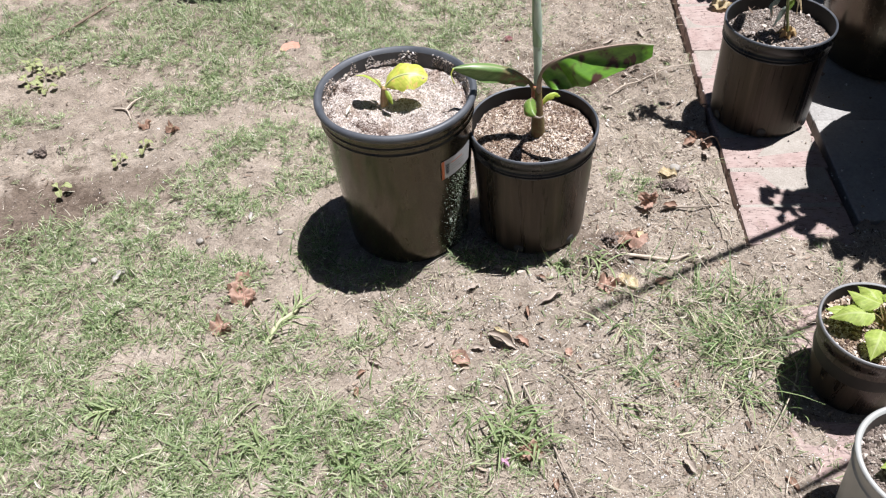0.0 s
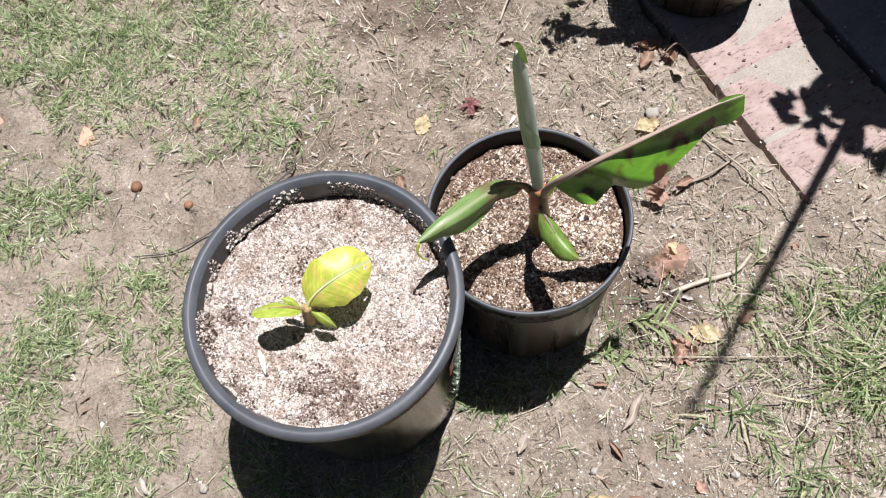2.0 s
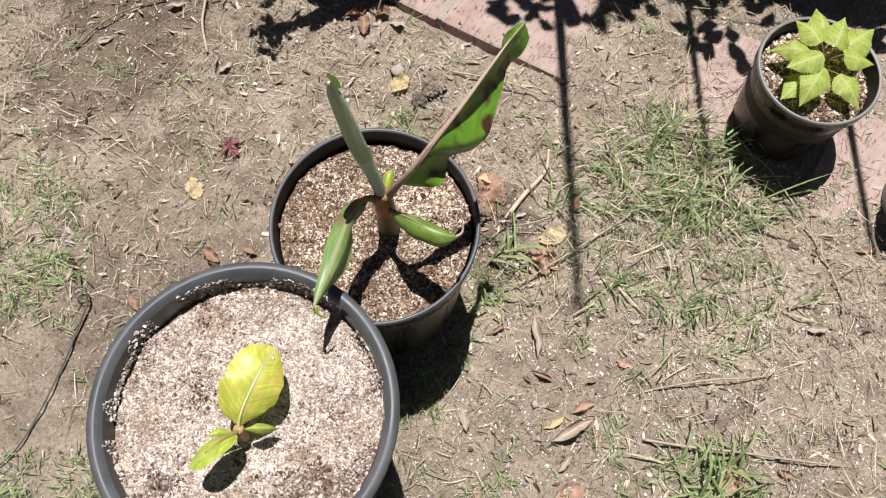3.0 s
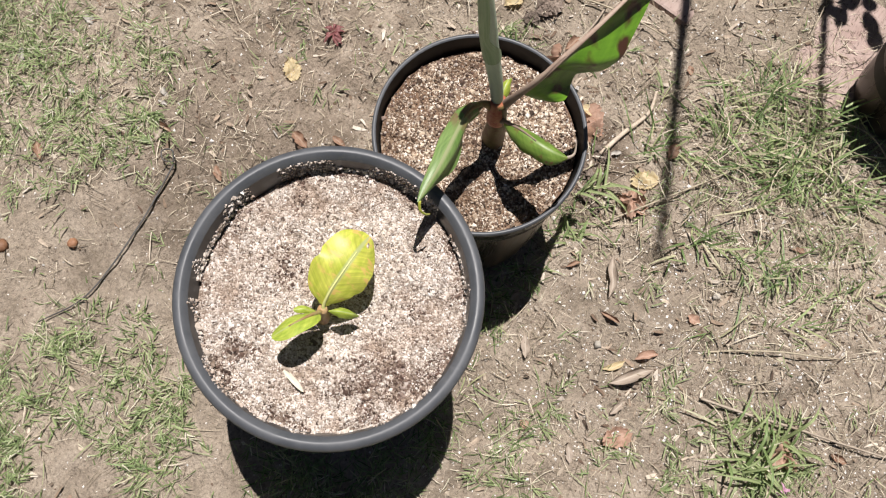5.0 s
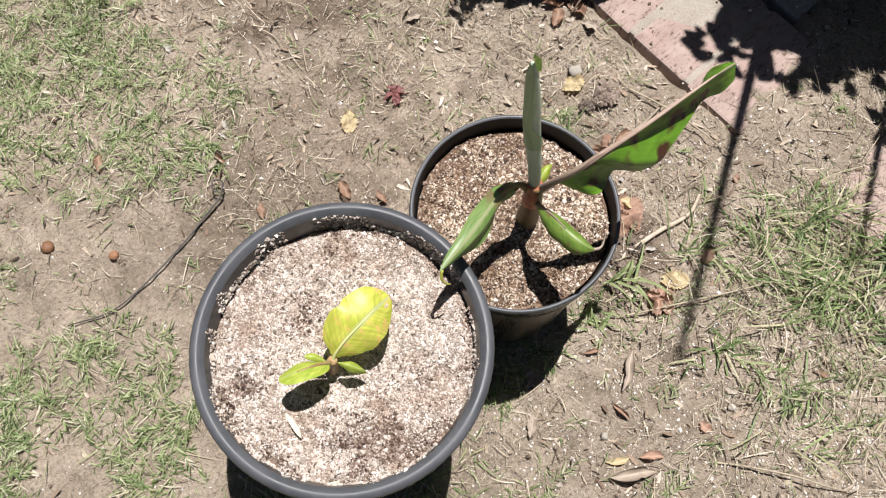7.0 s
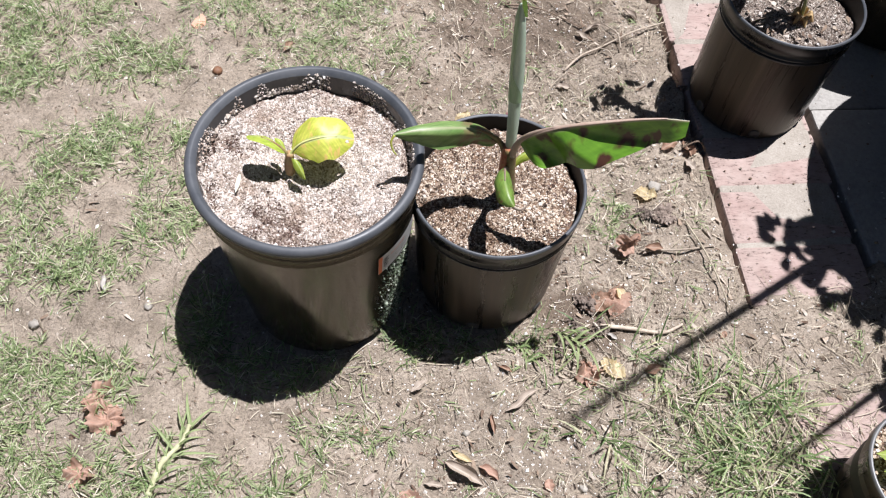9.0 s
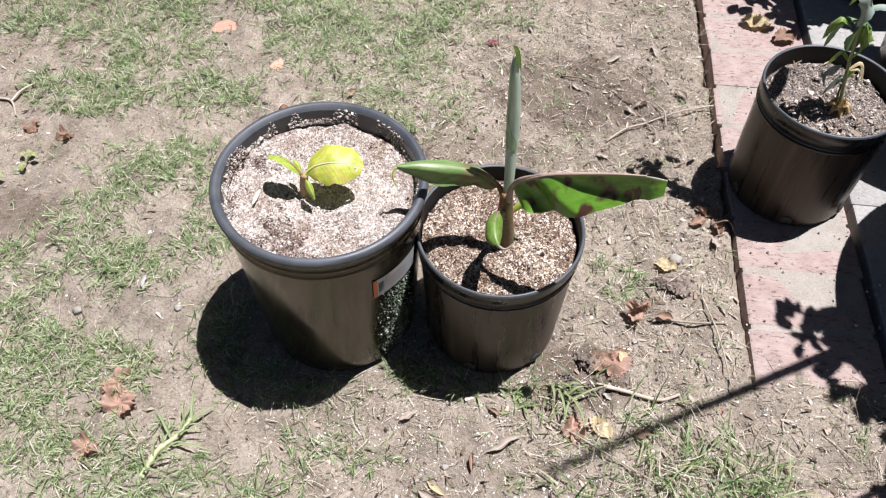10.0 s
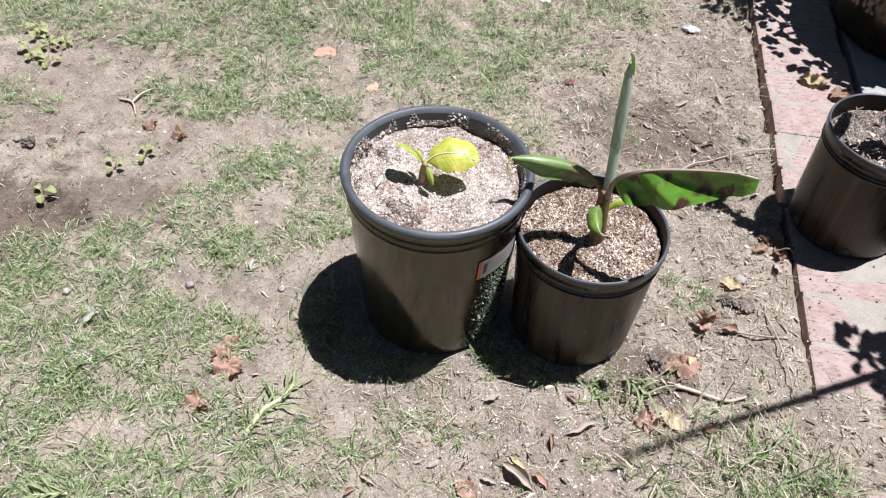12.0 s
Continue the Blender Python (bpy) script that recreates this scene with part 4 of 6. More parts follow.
def banana_plant():
    o = (0.213, 1.337, 0.190)
    plant = thing("banana_plant", *o, "young banana plant with maroon-blotched green leaves", "banana plant")
    L = lambda *pts: local(pts, o)
    part("stem", tube("stem", L((0.213, 1.337, 0.186), (0.212, 1.336, 0.225), (0.210, 1.335, 0.262), (0.2095, 1.337, 0.30)), (0.0128, 0.0112, 0.0090, 0.0072), 18, 14), STEM_RED, plant, "reddish sheathed stem")
    # rolled newest leaf: a tapered roll, its outer turn showing as a darker strip that runs off to one side half way up
    axis = L((0.2095, 1.338, 0.29), (0.2095, 1.345, 0.330), (0.2085, 1.357, 0.385), (0.2065, 1.363, 0.43), (0.2035, 1.369, 0.480))
    girth = lambda u: float(np.interp(u, (0, 0.2, 0.45, 0.6, 0.8, 0.93, 1.0), (0.0054, 0.0061, 0.0072, 0.0074, 0.0062, 0.0047, 0.0014)))
    rolled = part("rolled_leaf", tube("rolled_leaf", axis, [girth(k / 11) for k in range(12)], 44, 18), TUBE, plant, "tightly rolled blue-green new leaf")
    path = spline(axis, 60)
    verts, faces, uvs = [], [], []
    for k in range(24, 60):
        u = k / 59
        end = -40 - 88 * step(0.42, 0.60, u) + 10 * math.sin(9 * u)
        for j in range(13):
            ang = radians(-215 + (end + 215) * j / 12)
            rad = girth(u) + 0.0007 + 0.0006 * (j / 12) ** 3
            verts.append(path[k] + Vector((math.cos(ang) * rad, math.sin(ang) * rad, 0.0030 * (k == 59) * math.sin(2.6 * j))))
            uvs.append((u, j / 12))
    for k in range(35):
        for j in range(12):
            faces.append((k * 13 + j, k * 13 + j + 1, (k + 1) * 13 + j + 1, (k + 1) * 13 + j))
    part("outer_wrap", mesh_of("outer_wrap", verts, faces, uvs), TUBE_DARK, rolled, "darker green outer turn of the rolled leaf")
    part("leaf_tip", blade_mesh("leaf_tip", L((0.2055, 1.3670, 0.466), (0.2040, 1.3670, 0.478), (0.2020, 1.367, 0.488), (0.1995, 1.367, 0.493)), 0.0056, (-60, -60), lambda u: 1 - 0.6 * u ** 3, nu=12), BANANA_SMALL, rolled, "split green leaf tip")
    # open leaf towards the bricks: its near half hangs in folds, its far half falls steeply behind the rib
    widths = (0.42, 0.80, 1.00, 1.06, 1.06, 1.03, 0.94, 0.82, 0.70, 0.58, 0.34)
    wide = lambda u: 0.0495 * float(np.interp(u * 10, range(11), widths))
    far_half = lambda u: 0.026 * float(np.interp(u, (0, 0.1, 0.5, 0.85, 0.95, 1), (0.3, 0.6, 0.9, 0.9, 0.7, 0.4)))

    def near_fold(u, v):
        s = u - 0.26 * v
        lit = 0.15 * (1 - step(0.06, 0.14, s)) + step(0.23, 0.29, s) * (1 - step(0.32, 0.42, u - 0.44 * v)) + 0.6 * step(0.74, 1.0, u)
        return 88.0 - 40.0 * min(1.0, lit)

    far_fold = lambda u, v: 86.0 - 40.0 * step(0.7, 0.95, u) + 12.0 * v
    blade_pts = L((0.2130, 1.322, 0.330), (0.222, 1.313, 0.352), (0.245, 1.305, 0.372), (0.276, 1.297, 0.387), (0.320, 1.290, 0.399), (0.350, 1.286, 0.4035), (0.372, 1.283, 0.403))
    rib_pts = L((0.2115, 1.333, 0.292), (0.2130, 1.323, 0.325)) + [(px, py, pz + 0.0008) for px, py, pz in blade_pts[1:-1]]
    leaf = part("leaf", draped_leaf("leaf", blade_pts, (far_half, wide), (far_fold, near_fold), 110, 16, ripple=0.035, seed=3), BANANA, plant, "open leaf with maroon blotches, hanging in folds")
    rib_wide = lambda u: float(np.interp(u, (0, 0.15, 0.4, 0.7, 1), (0.0038, 0.0038, 0.0034, 0.0024, 0.0010)))
    cap = lambda u, v: 4.0 + 70.0 * v * v
    part("midrib", draped_leaf("midrib", rib_pts, (rib_wide, rib_wide), (cap, cap), 44, 6), STEM_PINK, leaf, "flat pinkish midrib")
    part("leaf_stalk", tube("leaf_stalk", rib_pts[:4], (0.0046, 0.0034, 0.0024, 0.0012), 18, 8), STEM_PINK, leaf, "pinkish leaf stalk")
    # leaf over the taller pot
    rib_pts = L((0.208, 1.337, 0.272), (0.204, 1.343, 0.290), (0.194, 1.348, 0.304), (0.174, 1.348, 0.319), (0.145, 1.341, 0.333))
    blade_pts = L((0.197, 1.347, 0.301), (0.174, 1.348, 0.320), (0.143, 1.340, 0.335), (0.110, 1.331, 0.344), (0.077, 1.325, 0.344))
    thin = lambda u: float(np.interp(u, (0, 0.08, 0.25, 0.5, 0.75, 0.9, 1.0), (0.35, 0.62, 0.92, 1.0, 0.82, 0.5, 0.08)))
    far_lip = lambda u, v: -18.0 + 40.0 * v
    near_wall = lambda u, v: 22.0 + 76.0 * step(0.14, 0.42, v) - 46.0 * step(0.8, 1.0, v) + 8.0 * math.sin(9 * u)
    leaf = part("leaf", draped_leaf("leaf", blade_pts, (lambda u: 0.030 * thin(u), lambda u: 0.010 * thin(u)), (near_wall, far_lip), 50, 10, ripple=0.06, seed=4), BANANA_FOLD, plant, "narrow arching leaf with a brown-red base")
    part("midrib", tube("midrib", rib_pts, (0.0052, 0.0042, 0.0028, 0.0014, 0.0007), 26, 8), STEM_RED, leaf, "red leaf stalk")
    part("leaf_tip", tube("leaf_tip", L((0.079, 1.3250, 0.343), (0.075, 1.321, 0.336), (0.077, 1.317, 0.327), (0.081, 1.315, 0.321)), (0.0015, 0.0012, 0.0010, 0.0006), 14, 6), YELLOW, leaf, "hanging yellow leaf tip")
    part("sheath", tube("sheath", L((0.2095, 1.336, 0.262), (0.2085, 1.337, 0.284), (0.2090, 1.338, 0.301)), (0.0100, 0.0086, 0.0070), 12, 12), SHEATH, plant, "red leaf sheath round the stem")
    # short leaf reaching over the near rim
    blade_pts = L((0.204, 1.324, 0.282), (0.200, 1.307, 0.298), (0.197, 1.287, 0.306), (0.199, 1.268, 0.306), (0.204, 1.256, 0.301))
    fat = lambda u: float(np.interp(u, (0, 0.15, 0.35, 0.6, 0.8, 0.93, 1.0), (0.30, 0.72, 0.96, 1.0, 0.85, 0.5, 0.10)))
    leaf = part("leaf", draped_leaf("leaf", blade_pts, (lambda u: 0.0165 * fat(u), lambda u: 0.0185 * fat(u)), (lambda u, v: 12.0 + 70.0 * v, lambda u, v: 4.0 + 84.0 * v), 36, 8, ripple=0.04, seed=5), BANANA_FRONT, plant, "short striped green leaf with a withered tip")
    part("midrib", tube("midrib", L((0.210, 1.331, 0.262), (0.206, 1.327, 0.275), (0.200, 1.307, 0.298), (0.197, 1.287, 0.3065)), (0.0042, 0.0030, 0.0011, 0.0006), 16, 7), STEM_PINK, leaf)
    part("leaf_tip", blade_mesh("leaf_tip", L((0.203, 1.258, 0.301), (0.211, 1.254, 0.300), (0.219, 1.258, 0.304), (0.222, 1.262, 0.309)), 0.0042, (20, 20), lambda u: max(0.04, 1 - u), 12, 3, 0.1, 1.5, curl=0.8, seed=15), DEAD_TAN, leaf, "withered grey-tan leaf tip")
    part("leaf", blade_mesh("leaf", L((0.213, 1.337, 0.262), (0.224, 1.343, 0.277), (0.238, 1.347, 0.281), (0.248, 1.348, 0.272)), 0.0105, (30, 30), nu=16, curl=0.5, seed=6), YELLOW_GREEN, plant, "small curled pale green leaf")
    return plant


def yellow_seedling():
    o = (-0.040, 1.338, 0.272)
    plant = thing("banana_seedling", *o, "small banana seedling with yellowing leaves", "banana plant")
    L = lambda *pts: local(pts, o)
    part("stem", tube("stem", L((-0.040, 1.338, 0.258), (-0.0385, 1.337, 0.286), (-0.036, 1.336, 0.304)), (0.0066, 0.0058, 0.0042), 12, 12), STEM_TAN_RED, plant, "short reddish stem")
    oval = lambda u: max(0.05, 1 - abs(2 * u - 1.03) ** 2.4) ** 0.55
    pts = L((-0.033, 1.337, 0.306), (-0.020, 1.338, 0.3190), (-0.001, 1.339, 0.3255), (0.017, 1.341, 0.3240), (0.035, 1.343, 0.316))
    leaf = part("leaf", punched(blade_mesh("leaf", pts, 0.0262, (-24, 26), oval, 60, 12, 0.09, 2.3, curl=0.25, seed=8, notch=0.10), 0.90, 0.62, (0.024, 0.05)), YELLOW, plant, "broad oval yellow leaf with faint orange stripes")
    part("midrib", tube("midrib", L((-0.036, 1.334, 0.298), (-0.033, 1.337, 0.306), *[tuple(np.array(q) + o) for q in pts[1:4]]), (0.0024, 0.0014, 0.0008, 0.0005), 20, 6), RIB_PALE, leaf)
    pts = L((-0.040, 1.337, 0.304), (-0.050, 1.339, 0.317), (-0.065, 1.344, 0.323), (-0.080, 1.350, 0.319))
    leaf = part("leaf", blade_mesh("leaf", pts, 0.0112, (-30, 34), oval, 24, 4, 0.05, 1.5, curl=0.2, seed=9), YELLOW_GREEN, plant, "narrow yellow-green leaf")
    part("midrib", tube("midrib", L((-0.037, 1.335, 0.298), (-0.040, 1.336, 0.305), *[tuple(np.array(q) + o) for q in pts[1:3]]), (0.0026, 0.0018, 0.0008), 14, 6), STEM_RED, leaf)
    pts = L((-0.034, 1.332, 0.300), (-0.029, 1.324, 0.305), (-0.023, 1.315, 0.298), (-0.020, 1.311, 0.288))
    part("leaf", blade_mesh("leaf", pts, 0.0078, (38, 38), oval, 18, 4, 0.04, 1.2, curl=0.3, seed=10), YELLOW_GREEN, plant, "small folded yellow leaf")
    pts = L((-0.041, 1.339, 0.300), (-0.046, 1.347, 0.309), (-0.052, 1.353, 0.310))
    part("leaf", blade_mesh("leaf", pts, 0.0042, (20, 20), oval, 12, 3, 0.04, 1.2, curl=0.3, seed=11), YELLOW_GREEN, plant, "tiny first leaf")
    return plant


def lance_plant():
    o = (0.694, 1.652, 0.186)
    plant = thing("lance_leaved_plant", *o, "thin-stemmed plant with dull lance-shaped leaves", "potted plant")
    L = lambda *pts: local(pts, o)
    part("stem", tube("stem", L((0.696, 1.652, 0.176), (0.692, 1.652, 0.205), (0.684, 1.652, 0.240), (0.676, 1.652, 0.280), (0.669, 1.652, 0.325), (0.662, 1.653, 0.384), (0.656, 1.660, 0.455), (0.655, 1.672, 0.53)), (0.0030, 0.0027, 0.0024, 0.0020, 0.0012), 44, 8), STEM_GREEN, plant, "thin green stem")
    part("stem", tube("stem", L((0.688, 1.650, 0.182), (0.685, 1.652, 0.210), (0.682, 1.654, 0.236)), (0.0022, 0.0018, 0.0012), 10, 6), STEM_TAN, plant, "short dead side stem")
    blades = (((0.659, 1.655, 0.366), (0.688, 1.653, 0.374), (0.710, 1.652, 0.352), (0.731, 1.650, 0.312), 0.0085, PALE_LEAF),
              ((0.657, 1.655, 0.336), (0.640, 1.653, 0.351), (0.629, 1.652, 0.341), (0.624, 1.650, 0.316), 0.0070, LANCE),
              ((0.668, 1.653, 0.272), (0.657, 1.648, 0.270), (0.652, 1.646, 0.257), (0.656, 1.645, 0.236), 0.0065, PALE_LEAF),
              ((0.683, 1.653, 0.264), (0.693, 1.650, 0.269), (0.699, 1.649, 0.257), (0.701, 1.648, 0.234), 0.0036, DEAD_YELLOW),
              ((0.676, 1.653, 0.285), (0.680, 1.648, 0.312), (0.678, 1.646, 0.336), (0.670, 1.645, 0.350), 0.0065, LANCE),
              ((0.661, 1.650, 0.405), (0.655, 1.640, 0.398), (0.656, 1.635, 0.377), (0.652, 1.632, 0.352), 0.0105, PALE_LEAF),
              ((0.663, 1.655, 0.384), (0.652, 1.664, 0.387), (0.649, 1.668, 0.376), (0.647, 1.671, 0.357), 0.0065, LANCE),
              ((0.666, 1.654, 0.347), (0.646, 1.660, 0.346), (0.641, 1.665, 0.323), (0.640, 1.670, 0.287), 0.0060, DULL_LEAF),
              ((0.668, 1.655, 0.340), (0.677, 1.670, 0.338), (0.677, 1.675, 0.308), (0.679, 1.680, 0.275), 0.0120, DULL_LEAF),
              ((0.669, 1.655, 0.322), (0.688, 1.672, 0.326), (0.698, 1.676, 0.310), (0.697, 1.680, 0.282), 0.0085, LANCE),
              ((0.684, 1.654, 0.240), (0.679, 1.660, 0.248), (0.675, 1.670, 0.223), (0.671, 1.675, 0.194), 0.0075, PALE_LEAF),
              ((0.677, 1.655, 0.278), (0.669, 1.670, 0.284), (0.663, 1.675, 0.270), (0.661, 1.680, 0.250), 0.0055, LANCE),
              ((0.680, 1.655, 0.262), (0.696, 1.660, 0.274), (0.708, 1.665, 0.256), (0.717, 1.668, 0.228), 0.0040, DEAD_YELLOW),
              ((0.682, 1.654, 0.250), (0.690, 1.662, 0.262), (0.692, 1.668, 0.250), (0.692, 1.672, 0.230), 0.0055, LANCE),
              ((0.656, 1.665, 0.470), (0.640, 1.695, 0.490), (0.605, 1.720, 0.480), (0.575, 1.735, 0.450), 0.011, DULL_LEAF),
              ((0.656, 1.660, 0.450), (0.645, 1.680, 0.470), (0.615, 1.690, 0.462), (0.590, 1.688, 0.430), 0.010, DULL_LEAF),
              ((0.655, 1.670, 0.500), (0.630, 1.715, 0.530), (0.590, 1.752, 0.515), (0.555, 1.770, 0.480), 0.011, DULL_LEAF),
              ((0.655, 1.672, 0.525), (0.690, 1.725, 0.540), (0.705, 1.770, 0.520), (0.707, 1.790, 0.490), 0.010, DULL_LEAF))
    for k, (a, b, c, d, w, m) in enumerate(blades):
        part("leaf", blade_mesh("leaf", L(a, b, c, d), w * 1.3, (16, 16), None, 24, 3, 0.10, 2, teeth=9, curl=0.3, seed=20 + k), m, plant, "yellowed hanging leaf" if m is DEAD_YELLOW else "")
    rnd = random.Random(31)
    for k in range(16):
        px, py, pz = rnd.uniform(0.545, 0.660), rnd.uniform(1.715, 1.775), rnd.uniform(0.435, 0.485)
        b = rnd.uniform(2.2, 4.4)
        ln = rnd.uniform(0.018, 0.034)
        part("leaf", blade_mesh("leaf", L((px, py, pz), (px + math.cos(b) * ln * 0.5, py + math.sin(b) * ln * 0.5, pz + 0.003), (px + math.cos(b) * ln, py + math.sin(b) * ln, pz - 0.006)), ln * 0.2, (16, 16), None, 12, 2, seed=130 + k), DULL_LEAF, plant)
    for k in range(7):
        a = k * 0.95
        part("dry_husk", blade_mesh("dry_husk", L((0.693, 1.650, 0.188), (0.691 + 0.010 * math.cos(a), 1.646 + 0.010 * math.sin(a), 0.210), (0.690 + 0.020 * math.cos(a), 1.645 + 0.020 * math.sin(a), 0.196)), 0.0075, (20, 20), None, 10, 2, curl=0.5, seed=80 + k), HUSK, plant, "dry orange husk at the stem's foot")
    return plant


banana_plant()
yellow_seedling()
lance_plant()


def toothed_plant(name, x, y, z, label, seed, count, spread, height, size, material, stem_material):
    """A bushy seedling: arching stalks with broad saw-toothed leaves."""
    rnd = random.Random(seed)
    plant = thing(name, x, y, z, label, "potted plant")
    part("stem", tube("stem", [(0, 0, -0.004), (0.003, 0.002, height * 0.5), (0.0, 0.004, height)], (0.0028, 0.0024, 0.0016), 10, 7), stem_material, plant)
    for k in range(count):
        a = k * 2.399 + rnd.uniform(-0.3, 0.3)
        f = (k + 1) / count
        h = height * (0.35 + 0.65 * (1 - f) + 0.1 * rnd.random())
        reach = spread * (0.25 + 0.75 * f) * rnd.uniform(0.8, 1.1)
        ln = size * rnd.uniform(0.8, 1.15)
        c, s = math.cos(a), math.sin(a)
        p0 = (c * reach * 0.45, s * reach * 0.45, h + 0.008)
        p1 = (c * (reach * 0.45 + ln * 0.5), s * (reach * 0.45 + ln * 0.5), h + 0.012 * rnd.uniform(0.3, 1.2))
        p2 = (c * (reach * 0.45 + ln), s * (reach * 0.45 + ln), h - ln * rnd.uniform(-0.02, 0.16))
        egg = lambda u: max(0.02, math.sin(math.pi * (0.05 + 0.95 * u) ** 0.72)) * (1.06 - 0.18 * u)
        leaf = part("leaf", blade_mesh("leaf", [p0, p1, p2], ln * rnd.uniform(0.36, 0.46), (rnd.uniform(-6, 22), rnd.uniform(-6, 22)), egg, 45, 4, 0.07, 2.5, teeth=15, curl=0.2, seed=seed + k), material, plant)
        part("stalk", tube("stalk", [(0, 0, h * 0.6), (p0[0] * 0.5, p0[1] * 0.5, h), p0], (0.0016, 0.0012, 0.001), 8, 5), stem_material, leaf)
    return plant


nursery_pot("small_nursery_pot", 0.078, 0.060, 0.140, 0.003, (), False, DULL, RIM_SUNLIT,
                         "small black nursery pot with a leafy seedling on soil", 0.672, 0.987, -0.002, 0, 0)
potting_mix("potting_mix", 0.0705, 0.672, 0.987, 0.116, MIX_BROWN, GRAIN_TAN, 3500, 0.0016, "brown potting mix under a leafy seedling", 74, 0.003, 0.003)
toothed_plant("toothed_leaf_seedling", 0.680, 0.987, 0.118, "lime green seedling with broad saw-toothed leaves", 30, 10, 0.072, 0.042, 0.052, LIME, STEM_RED)
nursery_pot("pale_plant_pot", 0.081, 0.064, 0.165, 0.004, (0.03,), True, PALE, PALE,
                        "pale grey plastic plant pot with green leaves inside", 0.651, 0.758, -0.002, 0, 0)
potting_mix("potting_mix", 0.0735, 0.651, 0.758, 0.135, MIX_DARK, GRAIN_DARK, 2500, 0.0018, "dark potting mix in a pale pot", 85, 0.003, 0.003)
toothed_plant("toothed_leaf_seedling", 0.655, 0.758, 0.137, "pale green seedling with toothed leaves", 55, 9, 0.05, 0.035, 0.042, LIME, STEM_GREEN)


# ---- large shaded pots beyond the bricks, with staked shrubs that throw the leaf shadows ----
def shrub(name, x, y, z, label, seed, stems, leaves):
    """stems: (x, y, top, radius) canes; leaves: (x, y, z, spread, number, size) sprays of leaves on twigs."""
    rnd = random.Random(seed)
    plant = thing(name, x, y, z, label, "shrub", "staked shrubs")
    for sx, sy, top, r in stems:
        part("cane", tube("cane", [(sx, sy, -0.02), (sx, sy, top * 0.5), (sx, sy, top)], (r, r * 0.95, r * 0.7), 14, 8), CANE, plant)
    for cx, cy, cz, spread, number, size in leaves:
        sx, sy = min(((s[0], s[1]) for s in stems), key=lambda s: (s[0] - cx) ** 2 + (s[1] - cy) ** 2)
        part("twig", tube("twig", [(sx, sy, cz - 0.06), ((sx + cx) / 2, (sy + cy) / 2, cz - 0.01), (cx, cy, cz)], (0.003, 0.0022, 0.001), 8, 5), STEM_GREEN, plant)
        for k in range(2 * number):
            a = rnd.uniform(0, 6.28)
            d = spread * rnd.random() ** 0.6
            px, py, pz = cx + d * math.cos(a), cy + d * math.sin(a), cz + spread * rnd.uniform(-0.5, 0.5)
            b = a + rnd.uniform(-0.8, 0.8)
            ln = 0.62 * size * rnd.uniform(0.7, 1.2)
            pts = [(px, py, pz), (px + math.cos(b) * ln * 0.5, py + math.sin(b) * ln * 0.5, pz + 0.01), (px + math.cos(b) * ln, py + math.sin(b) * ln, pz - ln * rnd.uniform(0.1, 0.5))]
            part("leaf", blade_mesh("leaf", pts, ln * rnd.uniform(0.24, 0.36), (15, 15), None, 10, 2, 0.05, 2, seed=seed + k), SHADE_LEAF, plant)
    return plant


def big_black_pot(x, y, z, rt, rb, h, seed, label):
    nursery_pot("large_nursery_pot", rt, rb, h, 0.010, (0.04, 0.055), True, BLACK, BLACK_RIM, label, x, y, z, group="large nursery pots")
    potting_mix("potting_mix", rt - 0.024, x, y, z + h - 0.04, MIX_DARK, GRAIN_DARK, 1500, 0.004, "dark potting mix in a large black pot", seed, 0.01, 0.0)


big_black_pot(1.127, 1.458, 0.008, 0.302, 0.195, 0.42, 91, "large black nursery pot on grey pavers")
shrub("staked_shrub", 1.127, 1.458, 0.39, "tall shrub tied to bamboo canes in a large black pot", 101,
      ((-0.177, 0.018, 2.18, 0.0078), (-0.147, -0.181, 1.28, 0.0058), (-0.05, -0.09, 0.5, 0.005), (0.03, 0.06, 1.5, 0.008)),
      ((-0.17, 0.055, 0.70, 0.055, 9, 0.055), (-0.20, 0.075, 0.58, 0.04, 6, 0.05), (-0.13, -0.03, 0.60, 0.05, 8, 0.055), (-0.10, -0.09, 0.5, 0.06, 8, 0.06), (-0.06, 0.03, 0.8, 0.09, 14, 0.07),
       (0.03, 0.10, 0.5, 0.12, 16, 0.08), (0.06, -0.04, 0.65, 0.12, 16, 0.08), (-0.02, 0.16, 0.35, 0.10, 14, 0.08)))
big_black_pot(1.10, 1.06, -0.002, 0.17, 0.13, 0.30, 92, "black nursery pot standing on soil")
shrub("staked_shrub", 1.10, 1.06, 0.27, "leafy shrub on bamboo canes in a black pot", 102,
      ((-0.05, 0.05, 0.6, 0.005), (-0.15, -0.037, 1.33, 0.0062)),
      ((-0.10, 0.16, 0.55, 0.06, 9, 0.06), (-0.04, 0.06, 0.45, 0.10, 14, 0.07), (0.03, -0.05, 0.55, 0.10, 14, 0.07)))
big_black_pot(1.022, 1.90, 0.008, 0.20, 0.155, 0.36, 93, "large black nursery pot behind a smaller pot")
shrub("staked_shrub", 1.022, 1.90, 0.33, "leafy shrub in a large black pot in shade", 103,
      ((0.0, 0.0, 0.9, 0.008), (-0.10, 0.04, 0.5, 0.005)),
      ((0.05, 0.05, 0.35, 0.11, 18, 0.08), (0.08, 0.12, 0.55, 0.12, 18, 0.08), (0.16, 0.10, 0.45, 0.10, 16, 0.08)))
big_black_pot(0.985, 2.38, 0.008, 0.238, 0.215, 0.34, 94, "large black nursery pot at the end of the path")
